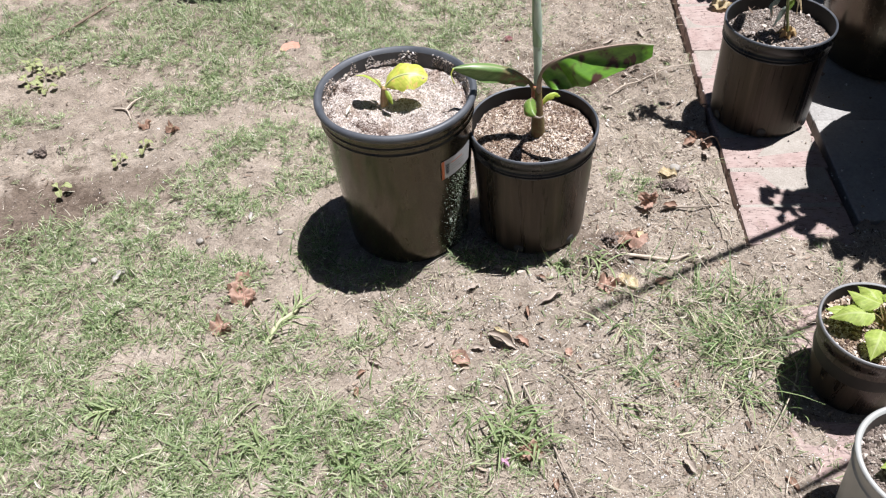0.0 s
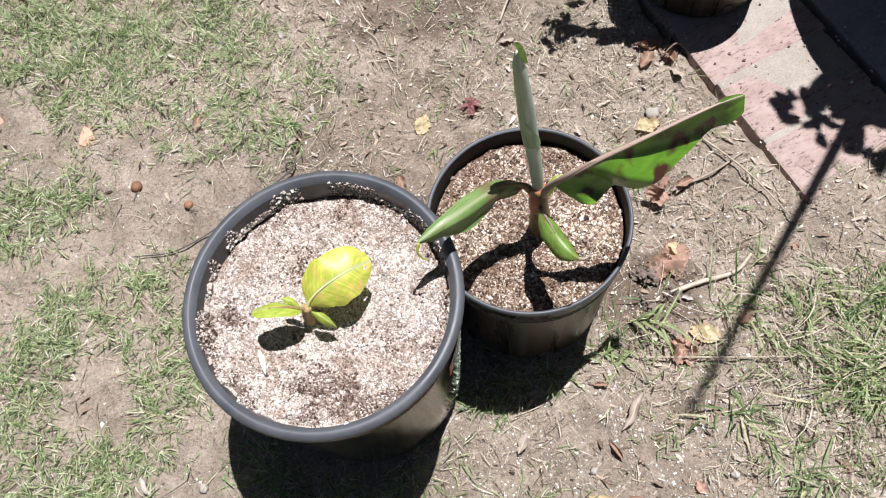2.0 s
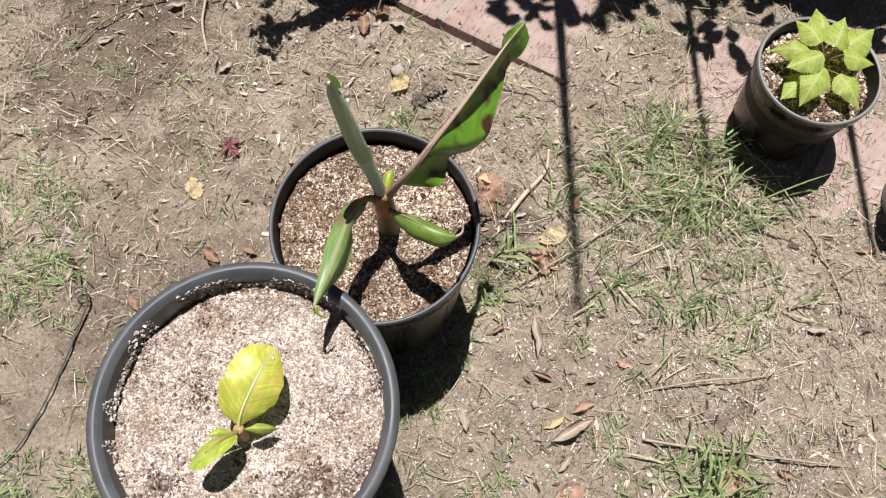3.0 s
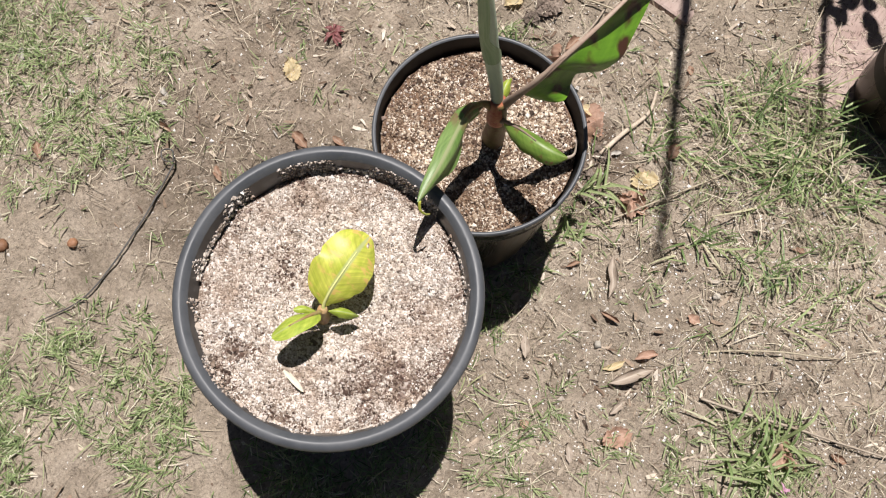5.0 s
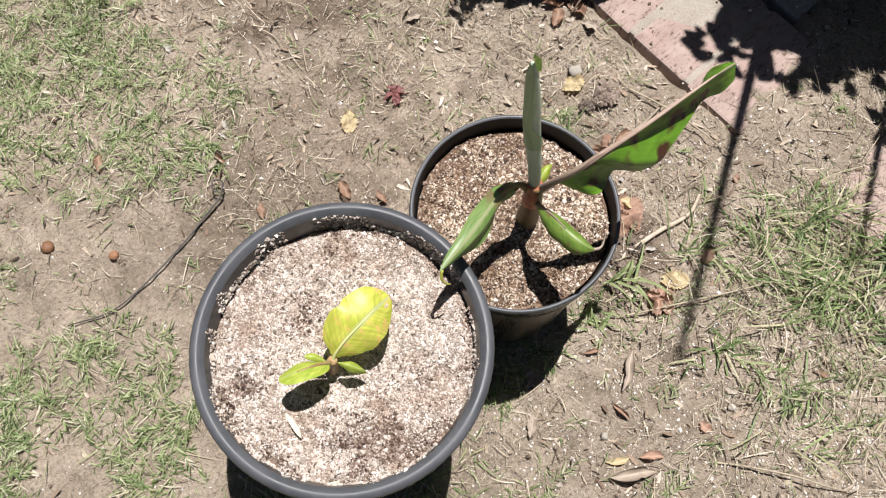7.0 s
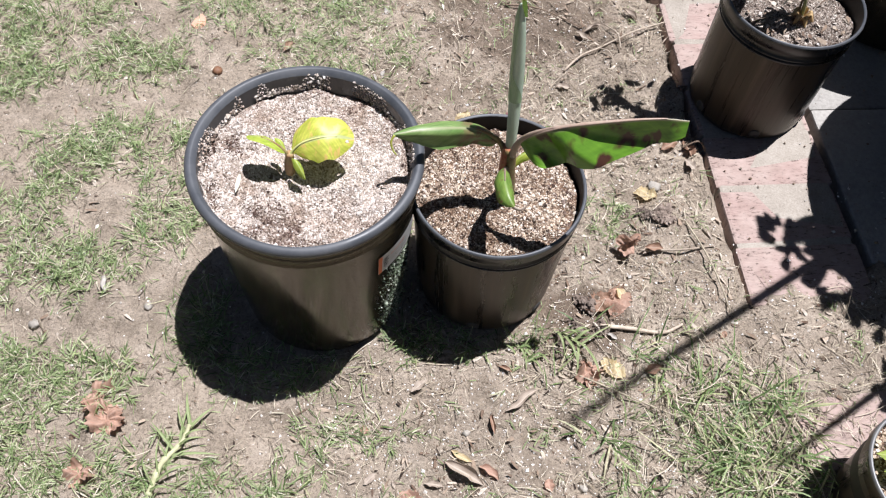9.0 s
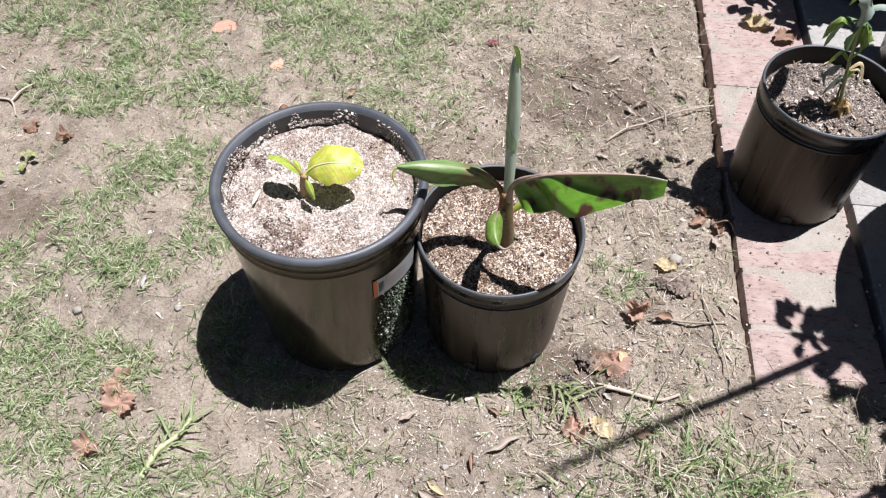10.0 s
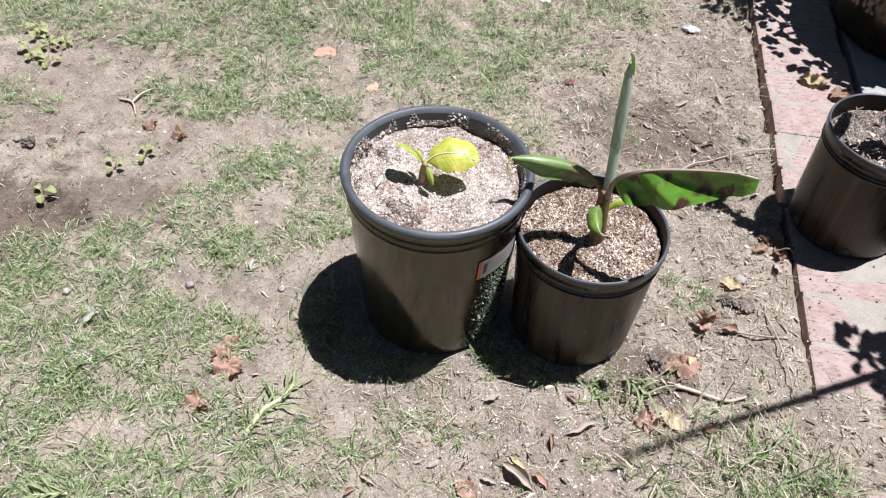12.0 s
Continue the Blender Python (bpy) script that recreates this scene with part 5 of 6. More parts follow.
shrub("staked_shrub", 0.985, 2.38, 0.31, "dense dark shrub in a large black pot", 104,
      ((-0.05, 0.05, 0.8, 0.008), (-0.16, 0.02, 0.45, 0.005)),
      ((-0.10, -0.05, 0.34, 0.11, 26, 0.055), (-0.20, 0.02, 0.26, 0.09, 24, 0.045), (0.0, 0.09, 0.5, 0.14, 20, 0.08), (-0.20, 0.20, 0.4, 0.10, 18, 0.06), (0.0, -0.13, 0.36, 0.10, 22, 0.055), (-0.10, -0.17, 0.30, 0.07, 20, 0.045),
       (-0.27, 0.10, 0.40, 0.07, 26, 0.045), (-0.26, 0.20, 0.45, 0.09, 26, 0.05)))
big_black_pot(-0.53, 2.405, -0.002, 0.17, 0.135, 0.30, 95, "black nursery pot at the edge of the lawn")
shrub("staked_shrub", -0.53, 2.405, 0.27, "leafy shrub in a black pot on the lawn", 105, ((0.0, 0.0, 0.5, 0.006), (-0.10, -0.03, 0.35, 0.004)),
      ((0.0, 0.0, 0.3, 0.12, 16, 0.08), (-0.14, -0.05, 0.22, 0.08, 10, 0.07), (0.14, 0.02, 0.2, 0.09, 12, 0.07)))

# ---- grass, straw and crumbs ----
# patches of turf: x, y, half-length, half-width, strength
TURF = ((-0.56, 1.325, 0.11, 0.065, 0.9), (-0.64, 1.255, 0.11, 0.07, 0.95), (-0.475, 1.275, 0.06, 0.05, 0.8), (-0.57, 1.14, 0.15, 0.09, 1.0), (-0.44, 1.175, 0.08, 0.06, 0.9), (-0.355, 1.21, 0.06, 0.055, 0.95), (-0.255, 1.125, 0.055, 0.022, 0.6),
        (-0.62, 1.02, 0.20, 0.11, 1.0), (-0.375, 1.07, 0.09, 0.05, 0.8), (-0.245, 1.02, 0.11, 0.06, 0.75), (-0.39, 0.87, 0.22, 0.10, 1.0), (-0.177, 0.89, 0.14, 0.09, 0.95), (-0.044, 0.855, 0.10, 0.07, 0.8),
        (-0.60, 0.89, 0.22, 0.13, 1.0), (-0.25, 0.80, 0.28, 0.08, 1.0), (0.12, 0.84, 0.07, 0.06, 0.65), (0.08, 0.95, 0.11, 0.06, 0.3), (-0.11, 1.063, 0.08, 0.05, 0.65), (-0.03, 1.10, 0.08, 0.04, 0.35), (-0.90, 1.12, 0.22, 0.14, 1.0),
        (-0.366, 1.594, 0.14, 0.092, 1.0), (-0.475, 1.482, 0.055, 0.060, 1.0), (-0.375, 1.391, 0.070, 0.052, 0.9), (-0.252, 1.455, 0.044, 0.066, 0.9), (-0.415, 1.545, 0.08, 0.055, 0.85),
        (-0.58, 1.77, 0.09, 0.065, 1.0), (-0.45, 1.82, 0.15, 0.085, 0.95), (-0.33, 1.80, 0.10, 0.075, 0.9), (-0.90, 1.97, 0.16, 0.075, 0.85), (-0.70, 2.03, 0.16, 0.11, 0.85), (-0.53, 1.98, 0.11, 0.09, 0.85), (-0.95, 1.69, 0.10, 0.09, 0.9),
        (-0.72, 2.16, 0.30, 0.12, 0.75), (-0.35, 2.12, 0.20, 0.14, 0.8), (-0.08, 2.04, 0.22, 0.16, 0.75), (-0.05, 1.835, 0.08, 0.06, 0.75), (0.02, 1.80, 0.14, 0.07, 0.4), (0.12, 2.12, 0.12, 0.12, 0.55), (0.12, 2.34, 0.20, 0.14, 0.7), (-0.25, 2.40, 0.40, 0.14, 0.7), (-1.0, 2.05, 0.20, 0.14, 0.8),
        (-0.195, 1.277, 0.03, 0.065, 0.9), (-0.046, 1.215, 0.045, 0.022, 0.9), (-0.13, 1.20, 0.10, 0.04, 0.4), (0.115, 1.25, 0.05, 0.035, 0.4),
        (0.50, 1.08, 0.10, 0.08, 0.26), (0.43, 0.97, 0.08, 0.05, 0.25), (0.16, 0.885, 0.05, 0.05, 0.55), (0.36, 1.17, 0.08, 0.04, 0.16), (0.42, 1.42, 0.06, 0.05, 0.3))
BARE = ((-0.78, 1.365, 0.10, 0.10), (-0.635, 1.45, 0.11, 0.06), (-0.353, 1.482, 0.060, 0.032), (-0.275, 1.335, 0.05, 0.055), (-0.365, 1.303, 0.11, 0.032), (-0.455, 1.690, 0.085, 0.028), (-0.80, 1.78, 0.15, 0.10), (-0.63, 1.625, 0.14, 0.05), (-0.39, 1.98, 0.05, 0.05),
        (-0.435, 0.99, 0.07, 0.035), (-0.205, 1.80, 0.065, 0.055), (-0.202, 1.19, 0.07, 0.055), (-0.15, 1.12, 0.06, 0.035), (0.33, 1.80, 0.24, 0.22), (-0.11, 0.795, 0.05, 0.03), (-0.30, 1.15, 0.05, 0.03))
POTS = ((-0.020, 1.3435, 0.112), (0.205, 1.348, 0.0955), (0.672, 0.987, 0.064), (0.651, 0.758, 0.066), (1.10, 1.06, 0.135), (-0.53, 2.405, 0.14))


def turf(x, y):
    d = np.zeros_like(x)
    wx, wy = x + 0.10 * (vnoise(x, y, 0.11, 11) - 0.5), y + 0.10 * (vnoise(x, y, 0.11, 12) - 0.5)
    for cx, cy, a, b, s in TURF:
        q = ((wx - cx) / a) ** 2 + ((wy - cy) / b) ** 2
        d = np.maximum(d, s * (1 - smooth(0.25, 1.9, q)))
    for cx, cy, a, b in BARE:
        q = ((wx - cx) / a) ** 2 + ((wy - cy) / b) ** 2
        d = d * smooth(0.35, 1.2, q)
    return d * (0.12 + 0.88 * smooth(0.34, 0.54, 0.5 * vnoise(x, y, 0.050, 13) + 0.5 * vnoise(x, y, 0.018, 14)))


def free(x, y):
    ok = ~((x > BRICK_X - 0.008) & (y > 1.305))
    for cx, cy, r in POTS:
        ok &= np.hypot(x - cx, y - cy) > r
    return ok


def spots(n, chance, x0=-1.25, x1=0.95, y0=0.66, y1=2.55):
    """n candidate places on the soil, kept by the chance given for each."""
    x, y = RNG.uniform(x0, x1, n), RNG.uniform(y0, y1, n)
    k = (RNG.random(n) < chance(x, y)) & free(x, y)
    return x[k], y[k]


def tufts(name, x, y, per, length, width, rise, bend, material, label, seed, spread=0.006, category="grass"):
    """Blades in tufts about the places given, as one mesh."""
    n = len(x)
    rng = np.random.default_rng(seed)
    count = rng.poisson(per, n) + 1
    i = np.repeat(np.arange(n), count)
    bx, by = x[i] + rng.normal(0, spread, len(i)), y[i] + rng.normal(0, spread, len(i))
    ok = free(bx, by)
    bx, by = bx[ok], by[ok]
    m = len(bx)
    base = np.stack([bx, by, ground_z(bx, by) - 0.001], -1)
    me = strip_cloud(name, base, rng.uniform(0, 6.28, m), rng.uniform(*rise, m), rng.uniform(*bend, m), rng.uniform(*length, m) * rng.lognormal(0, 0.15, m), rng.uniform(*width, m), seed)
    ob = part(name, me, material)
    return tagged(ob, label, category, kind="stuff")


def sprays(name, x, y, count, run, blade, width, rise, material, label, seed, category="grass"):
    """Creeping shoots in one mesh: a short runner on the soil with narrow blades to both sides, longest at its foot."""
    rng = np.random.default_rng(seed)
    n = len(x)
    per = rng.integers(*count, n)
    i = np.repeat(np.arange(n), per)
    k = np.concatenate([np.arange(p) for p in per]) if n else np.zeros(0)
    u = (k + rng.random(len(i)) * 0.6) / per[i]
    way, ln, lift = rng.uniform(0, 6.28, n), rng.uniform(*run, n), rng.uniform(0.0, 0.55, n)
    s = u * ln[i]
    bx, by = x[i] + np.cos(way[i]) * s * np.cos(lift[i]), y[i] + np.sin(way[i]) * s * np.cos(lift[i])
    ok = free(bx, by)
    i, k, u, s, bx, by = i[ok], k[ok], u[ok], s[ok], bx[ok], by[ok]
    m = len(i)
    head = way[i] + np.where(k % 2 == 0, 1, -1) * rng.uniform(0.30, 1.05, m) * (1 - 0.6 * u)
    base = np.stack([bx, by, ground_z(bx, by) + 0.0015 + s * np.sin(lift[i])], -1)
    long = rng.uniform(*blade, m) * (1.1 - 0.45 * u) * rng.lognormal(0, 0.15, m)
    me = strip_cloud(name, base, head, rng.uniform(*rise, m), rng.uniform(0.1, 0.8, m), long, rng.uniform(*width, m), seed, 4, 0.6, 0.35)
    return tagged(part(name, me, material), label, category, kind="stuff")


x, y = spots(44000, lambda x, y: 0.62 * turf(x, y))
sprays("grass_shoots", x, y, (5, 10), (0.012, 0.036), (0.009, 0.021), (0.0011, 0.0021), (0.05, 0.7), GRASS, "creeping bermuda grass shoots with narrow grey-green blades", 121)
x, y = spots(9000, lambda x, y: 0.05 + 0.10 * smooth(0.5, 0.7, vnoise(x, y, 0.08, 35)) + 0.35 * turf(x, y))
sprays("stray_shoots", x, y, (4, 8), (0.012, 0.045), (0.010, 0.022), (0.0011, 0.0021), (0.05, 0.5), GRASS, "single grass shoots creeping over bare soil", 122)
x, y = spots(10000, lambda x, y: 0.7 * turf(x, y))
m = len(x)
base = np.stack([x, y, ground_z(x, y) + 0.0015 + 0.006 * RNG.random(m)], -1)
me = strip_cloud("thatch", base, RNG.uniform(0, 6.28, m), RNG.normal(0.08, 0.25, m), RNG.normal(0.1, 0.4, m), RNG.uniform(0.010, 0.030, m), RNG.uniform(0.0009, 0.0019, m), 123, 4, swerve=0.8)
tagged(part("thatch", me, STRAW), "pale dead thatch matted under the grass", "straw", kind="stuff")
x, y = spots(42000, lambda x, y: 0.85 * turf(x, y))
tufts("grass", x, y, 5.0, (0.010, 0.028), (0.0009, 0.0019), (0.1, 1.05), (0.1, 1.2), GRASS, "patchy short bermuda grass, green and straw-coloured", 21, 0.008)
x, y = spots(9000, lambda x, y: turf(x, y) * smooth(1.7, 2.2, y) * 0.6)
tufts("tall_grass", x, y, 3.5, (0.025, 0.055), (0.0012, 0.0022), (0.7, 1.5), (0.1, 0.9), GRASS, "taller grass along the far edge of the lawn", 22, 0.008)
x, y = spots(14000, lambda x, y: np.clip(0.75 * smooth(0.45, 0.65, vnoise(x, y, 0.035, 15)) + 0.9 * np.exp(-((x + 0.58) / 0.06) ** 2 - ((y - 1.77) / 0.05) ** 2), 0, 1) * turf(x, y))
tufts("grass_clumps", x, y, 6.0, (0.014, 0.034), (0.0012, 0.0024), (0.2, 1.2), (0.2, 1.2), GREEN, "greener clumps of grass in the lawn", 25, 0.005)
x, y = spots(14000, lambda x, y: 0.03 + 0.15 * smooth(0.4, 0.7, vnoise(x, y, 0.06, 31)) + 0.22 * np.exp(-((x - 0.12) / 0.16) ** 2 - ((y - 1.78) / 0.2) ** 2) * smooth(0.45, 0.65, vnoise(x, y, 0.05, 33)))
tufts("grass_sprigs", x, y, 3.0, (0.008, 0.024), (0.001, 0.002), (0.1, 1.0), (0.0, 0.9), GRASS, "stray sprigs of grass on bare soil", 23, 0.010)
x, y = spots(1300, lambda x, y: 0.8 * np.exp(-((x + 0.12) / 0.22) ** 2 - ((y - 0.84) / 0.08) ** 2) + 0.9 * np.exp(-((x - 0.15) / 0.05) ** 2 - ((y - 0.87) / 0.04) ** 2) + 0.4 * np.exp(-((x + 0.45) / 0.3) ** 2 - ((y - 0.85) / 0.08) ** 2), -0.8, 0.6, 0.68, 1.05)
tufts("crabgrass_blades", x, y, 1.4, (0.022, 0.052), (0.0022, 0.0042), (0.1, 0.8), (0.2, 1.0), BROAD, "broad crabgrass blades in the lawn", 24, 0.008)

foot = ((-0.195, 1.285, 0.025, 0.060), (-0.150, 1.225, 0.040, 0.020), (-0.040, 1.208, 0.050, 0.016), (0.095, 1.235, 0.020, 0.020), (0.150, 1.245, 0.050, 0.014), (0.262, 1.240, 0.025, 0.014))
x, y = spots(2600, lambda x, y: np.clip(sum(0.8 * np.exp(-((x - cx) / a) ** 2 - ((y - cy) / b) ** 2) for cx, cy, a, b in foot), 0, 1), -0.3, 0.35, 1.15, 1.4)
tufts("foot_grass", x, y, 2.2, (0.014, 0.034), (0.0010, 0.0020), (0.3, 1.2), (0.1, 0.9), GREEN, "thin grass growing round the feet of the pots", 26, 0.007)

# straw and clippings
dry = lambda x, y: np.clip(0.045 + 0.13 * smooth(-0.3, 0.0, x) + 0.55 * smooth(-0.25, 0.25, x) * smooth(0.35, 0.6, vnoise(x, y, 0.09, 41)) + 0.26 * turf(x, y), 0, 1) * (1 - 0.75 * np.exp(-((x + 0.76) / 0.17) ** 2 - ((y - 1.72) / 0.1) ** 2)) * (1 - 0.8 * np.exp(-((x + 0.72) / 0.16) ** 2 - ((y - 1.34) / 0.12) ** 2))
x, y = spots(150000, lambda x, y: dry(x, y) * 0.8)
m = len(x)
base = np.stack([x, y, ground_z(x, y) + 0.0015 + 0.003 * RNG.random(m)], -1)
me = strip_cloud("straw", base, RNG.uniform(0, 6.28, m), RNG.normal(0.04, 0.22, m), RNG.normal(0.05, 0.4, m), 0.004 + 0.018 * RNG.random(m) ** 2.0 + 0.034 * (RNG.random(m) < 0.22) * RNG.random(m), RNG.uniform(0.0004, 0.0012, m), 43, 5, swerve=0.45)
tagged(part("straw", me, STRAW), "dry straw and grass clippings lying on soil", "straw", kind="stuff")
x, y = spots(30000, lambda x, y: np.clip(0.02 + 0.36 * smooth(-0.18, 0.15, x) * smooth(0.25, 0.6, vnoise(x, y, 0.07, 42)) + 0.3 * turf(x, y), 0, 1) * (1 - 0.75 * np.exp(-((x - 0.33) / 0.15) ** 2 - ((y - 1.86) / 0.1) ** 2)))
m = len(x)
base = np.stack([x, y, ground_z(x, y) + 0.002 + 0.005 * RNG.random(m)], -1)
me = strip_cloud("long_straw", base, RNG.uniform(0, 6.28, m), RNG.normal(0.05, 0.16, m), RNG.normal(0.08, 0.3, m), RNG.uniform(0.012, 0.048, m), RNG.uniform(0.0006, 0.0014, m), 143, 7, swerve=0.75)
tagged(part("long_straw", me, STRAW), "curved dry grass stems matted on soil", "straw", kind="stuff")
tangle = lambda x, y: np.exp(-((x - 0.492) / 0.112) ** 2 - ((y - 1.072) / 0.105) ** 2)
x, y = spots(4000, lambda x, y: 0.9 * tangle(x, y), 0.1, 0.85, 0.66, 1.4)
m = len(x)
base = np.stack([x, y, ground_z(x, y) + 0.002 + 0.012 * RNG.random(m)], -1)
me = strip_cloud("dry_grass_tangle", base, RNG.uniform(0, 6.28, m), RNG.normal(0.12, 0.3, m), RNG.normal(0.2, 0.5, m), RNG.uniform(0.02, 0.085, m), RNG.uniform(0.0006, 0.0016, m), 44, 6, swerve=1.4)
tagged(part("dry_grass_tangle", me, STRAW), "tangled half-dry grass by the brick edging", "grass", kind="stuff")
x, y = spots(3600, lambda x, y: 0.8 * tangle(x, y) * smooth(0.42, 0.62, vnoise(x, y, 0.05, 51)), 0.1, 0.85, 0.66, 1.4)
tufts("green_grass_tangle", x, y, 3.0, (0.030, 0.085), (0.0015, 0.0030), (0.1, 1.2), (0.1, 1.3), GREEN, "green runners in the tangle by the edging", 45, 0.01)
x, y = spots(1300, lambda x, y: 0.8 * tangle(x, y) * smooth(0.42, 0.62, vnoise(x, y, 0.05, 51)), 0.1, 0.85, 0.66, 1.4)
sprays("tangle_shoots", x, y, (5, 10), (0.03, 0.08), (0.024, 0.055), (0.0018, 0.0034), (0.1, 0.8), GREEN, "long green shoots standing in the tangle", 145)

# leaf bits
x, y = spots(8200, lambda x, y: 0.12 + 0.5 * smooth(-0.2, 0.2, x))
m = len(x)
base = np.stack([x, y, ground_z(x, y) + 0.002], -1)
me = strip_cloud("leaf_bits", base, RNG.uniform(0, 6.28, m), RNG.normal(0.05, 0.25, m), RNG.normal(0.2, 0.5, m), RNG.uniform(0.005, 0.020, m), RNG.uniform(0.002, 0.006, m), 46, 4, 0.7)
tagged(part("leaf_bits", me, CHAFF), "small curled bits of fallen leaves on soil", "leaf litter", kind="stuff")

x, y = spots(6500, lambda x, y: 0.05 + 0.65 * smooth(-0.1, 0.2, x) * smooth(0.35, 0.6, vnoise(x, y, 0.08, 61)))
m = len(x)
base = np.stack([x, y, ground_z(x, y) + 0.002], -1)
me = strip_cloud("bark_bits", base, RNG.uniform(0, 6.28, m), RNG.normal(0.08, 0.25, m), RNG.normal(0.1, 0.4, m), RNG.uniform(0.004, 0.016, m), RNG.uniform(0.0014, 0.004, m), 146, 4, 0.8)
BARK = islands("dark bark bits", ((0.0, (0.03, 0.021, 0.016)), (0.6, (0.085, 0.058, 0.042)), (1.0, (0.20, 0.145, 0.105))), 0.85)
tagged(part("bark_bits", me, BARK), "dark bark and rotted leaf bits on soil", "leaf litter", kind="stuff")

# crumbs, clods and perlite
x, y = spots(120000, lambda x, y: np.clip(0.10 + 0.34 * smooth(-0.3, 0.05, x) + 0.75 * np.exp(-((x - 0.32) / 0.30) ** 2 - ((y - 0.98) / 0.30) ** 2) + 0.6 * np.exp(-((x - 0.40) / 0.14) ** 2 - ((y - 0.84) / 0.10) ** 2), 0, 1) * (1 - 0.85 * np.exp(-((x + 0.72) / 0.18) ** 2 - ((y - 1.34) / 0.13) ** 2)), -1.1, 0.9, 0.66, 2.4)
s = 0.0010 * RNG.lognormal(0, 0.40, len(x))
c = np.stack([x, y, ground_z(x, y) + 0.3 * s], -1)
tagged(part("soil_crumbs", grain_cloud("soil_crumbs", c, s, 47), GRAIN_SOIL), "soil crumbs and white perlite grains", "gravel", kind="stuff")
x, y = spots(36000, lambda x, y: 0.9 * np.exp(-((x - 0.40) / 0.17) ** 2 - ((y - 0.86) / 0.12) ** 2) + 0.35 * np.exp(-((x - 0.25) / 0.22) ** 2 - ((y - 1.08) / 0.16) ** 2) + 0.25 * np.exp(-((x - 0.48) / 0.1) ** 2 - ((y - 1.4) / 0.2) ** 2) + 0.02, -0.6, 0.9, 0.66, 2.2)
s = 0.0010 * RNG.lognormal(0, 0.40, len(x))
tagged(part("perlite_grains", grain_cloud("perlite_grains", np.stack([x, y, ground_z(x, y) + 0.4 * s], -1), s, 147), PERLITE), "white perlite grains spilt on soil", "gravel", kind="stuff")
x, y = spots(110000, lambda x, y: 0.22 + 0.30 * smooth(0.0, 0.4, x), -1.1, 0.6, 0.66, 2.4)
s = 0.0011 * RNG.lognormal(0, 0.45, len(x))
c = np.stack([x, y, ground_z(x, y) + 0.2 * s], -1)
CLOD = islands("soil clods", ((0.0, (0.13, 0.10, 0.076)), (0.5, (0.29, 0.24, 0.185)), (1.0, (0.46, 0.40, 0.33))), 0.95)
tagged(part("soil_clods", grain_cloud("soil_clods", c, s, 48), CLOD), "crumbly brown soil clods", "soil", kind="stuff")
x, y = RNG.uniform(BRICK_X, BRICK_X + 0.5, 620), 1.30 + 0.95 * RNG.random(620) ** 1.8
k = np.hypot(x - POT_C[0], y - POT_C[1]) > 0.09
x, y = x[k], y[k]
s = 0.0013 * RNG.lognormal(0, 0.5, len(x))
tagged(part("path_crumbs", grain_cloud("path_crumbs", np.stack([x, y, 0.0085 + 0.3 * s], -1), s, 49), GRAIN_SOIL), "soil crumbs scattered on the bricks", "gravel", kind="stuff")


# ---- single fallen things ----
def on_ground(x, y, lift=0.003):
    return float(ground_z(np.array([x]), np.array([y]))[0]) + lift


LEAF_KINDS = {"brown": (DEAD_BROWN, "curled dead brown leaf lying on soil"), "tan": (DEAD_TAN, "dry tan leaf lying on soil"), "orange": (DEAD_ORANGE, "bright orange-brown fallen leaf"),
              "yellow": (DEAD_YELLOW, "crumpled yellow fallen leaf"), "white": (DEAD_WHITE, "bleached pale leaf lying on soil")}


def fallen_leaf(tone, x, y, ln, turn, wide=0.3, curl=0.6, arch=0.06, lift=0.003, seed=0):
    rnd = random.Random(seed)
    ln, wide, curl = ln * 0.95, wide * (1.05 if tone == "orange" else 0.88), curl * (0.7 if tone == "orange" else 1.0)
    pts = [(-ln / 2, 0, 0.0), (-ln * 0.2, rnd.uniform(-0.03, 0.03) * ln, arch * ln), (ln * 0.2, rnd.uniform(-0.03, 0.03) * ln, arch * ln * rnd.uniform(0.5, 1.1)), (ln / 2, rnd.uniform(-0.1, 0.1) * ln, 0.02 * ln)]
    me = blade_mesh("fallen_leaf", pts, ln * wide, (-rnd.uniform(2, 22), -rnd.uniform(-5, 18)), lambda u: max(0.02, math.sin(math.pi * u) ** 0.95), 24, 5, 0.32, rnd.uniform(1.2, 3.0), curl=-curl * rnd.uniform(0.2, 1.5), seed=seed, notch=0.25)
    m, label = LEAF_KINDS[tone]
    single("fallen_leaf", me, m, pose(x, y, on_ground(x, y, lift), rnd.uniform(-9, 9), rnd.uniform(-6, 6), turn), label, "fallen leaf", "fallen leaves")


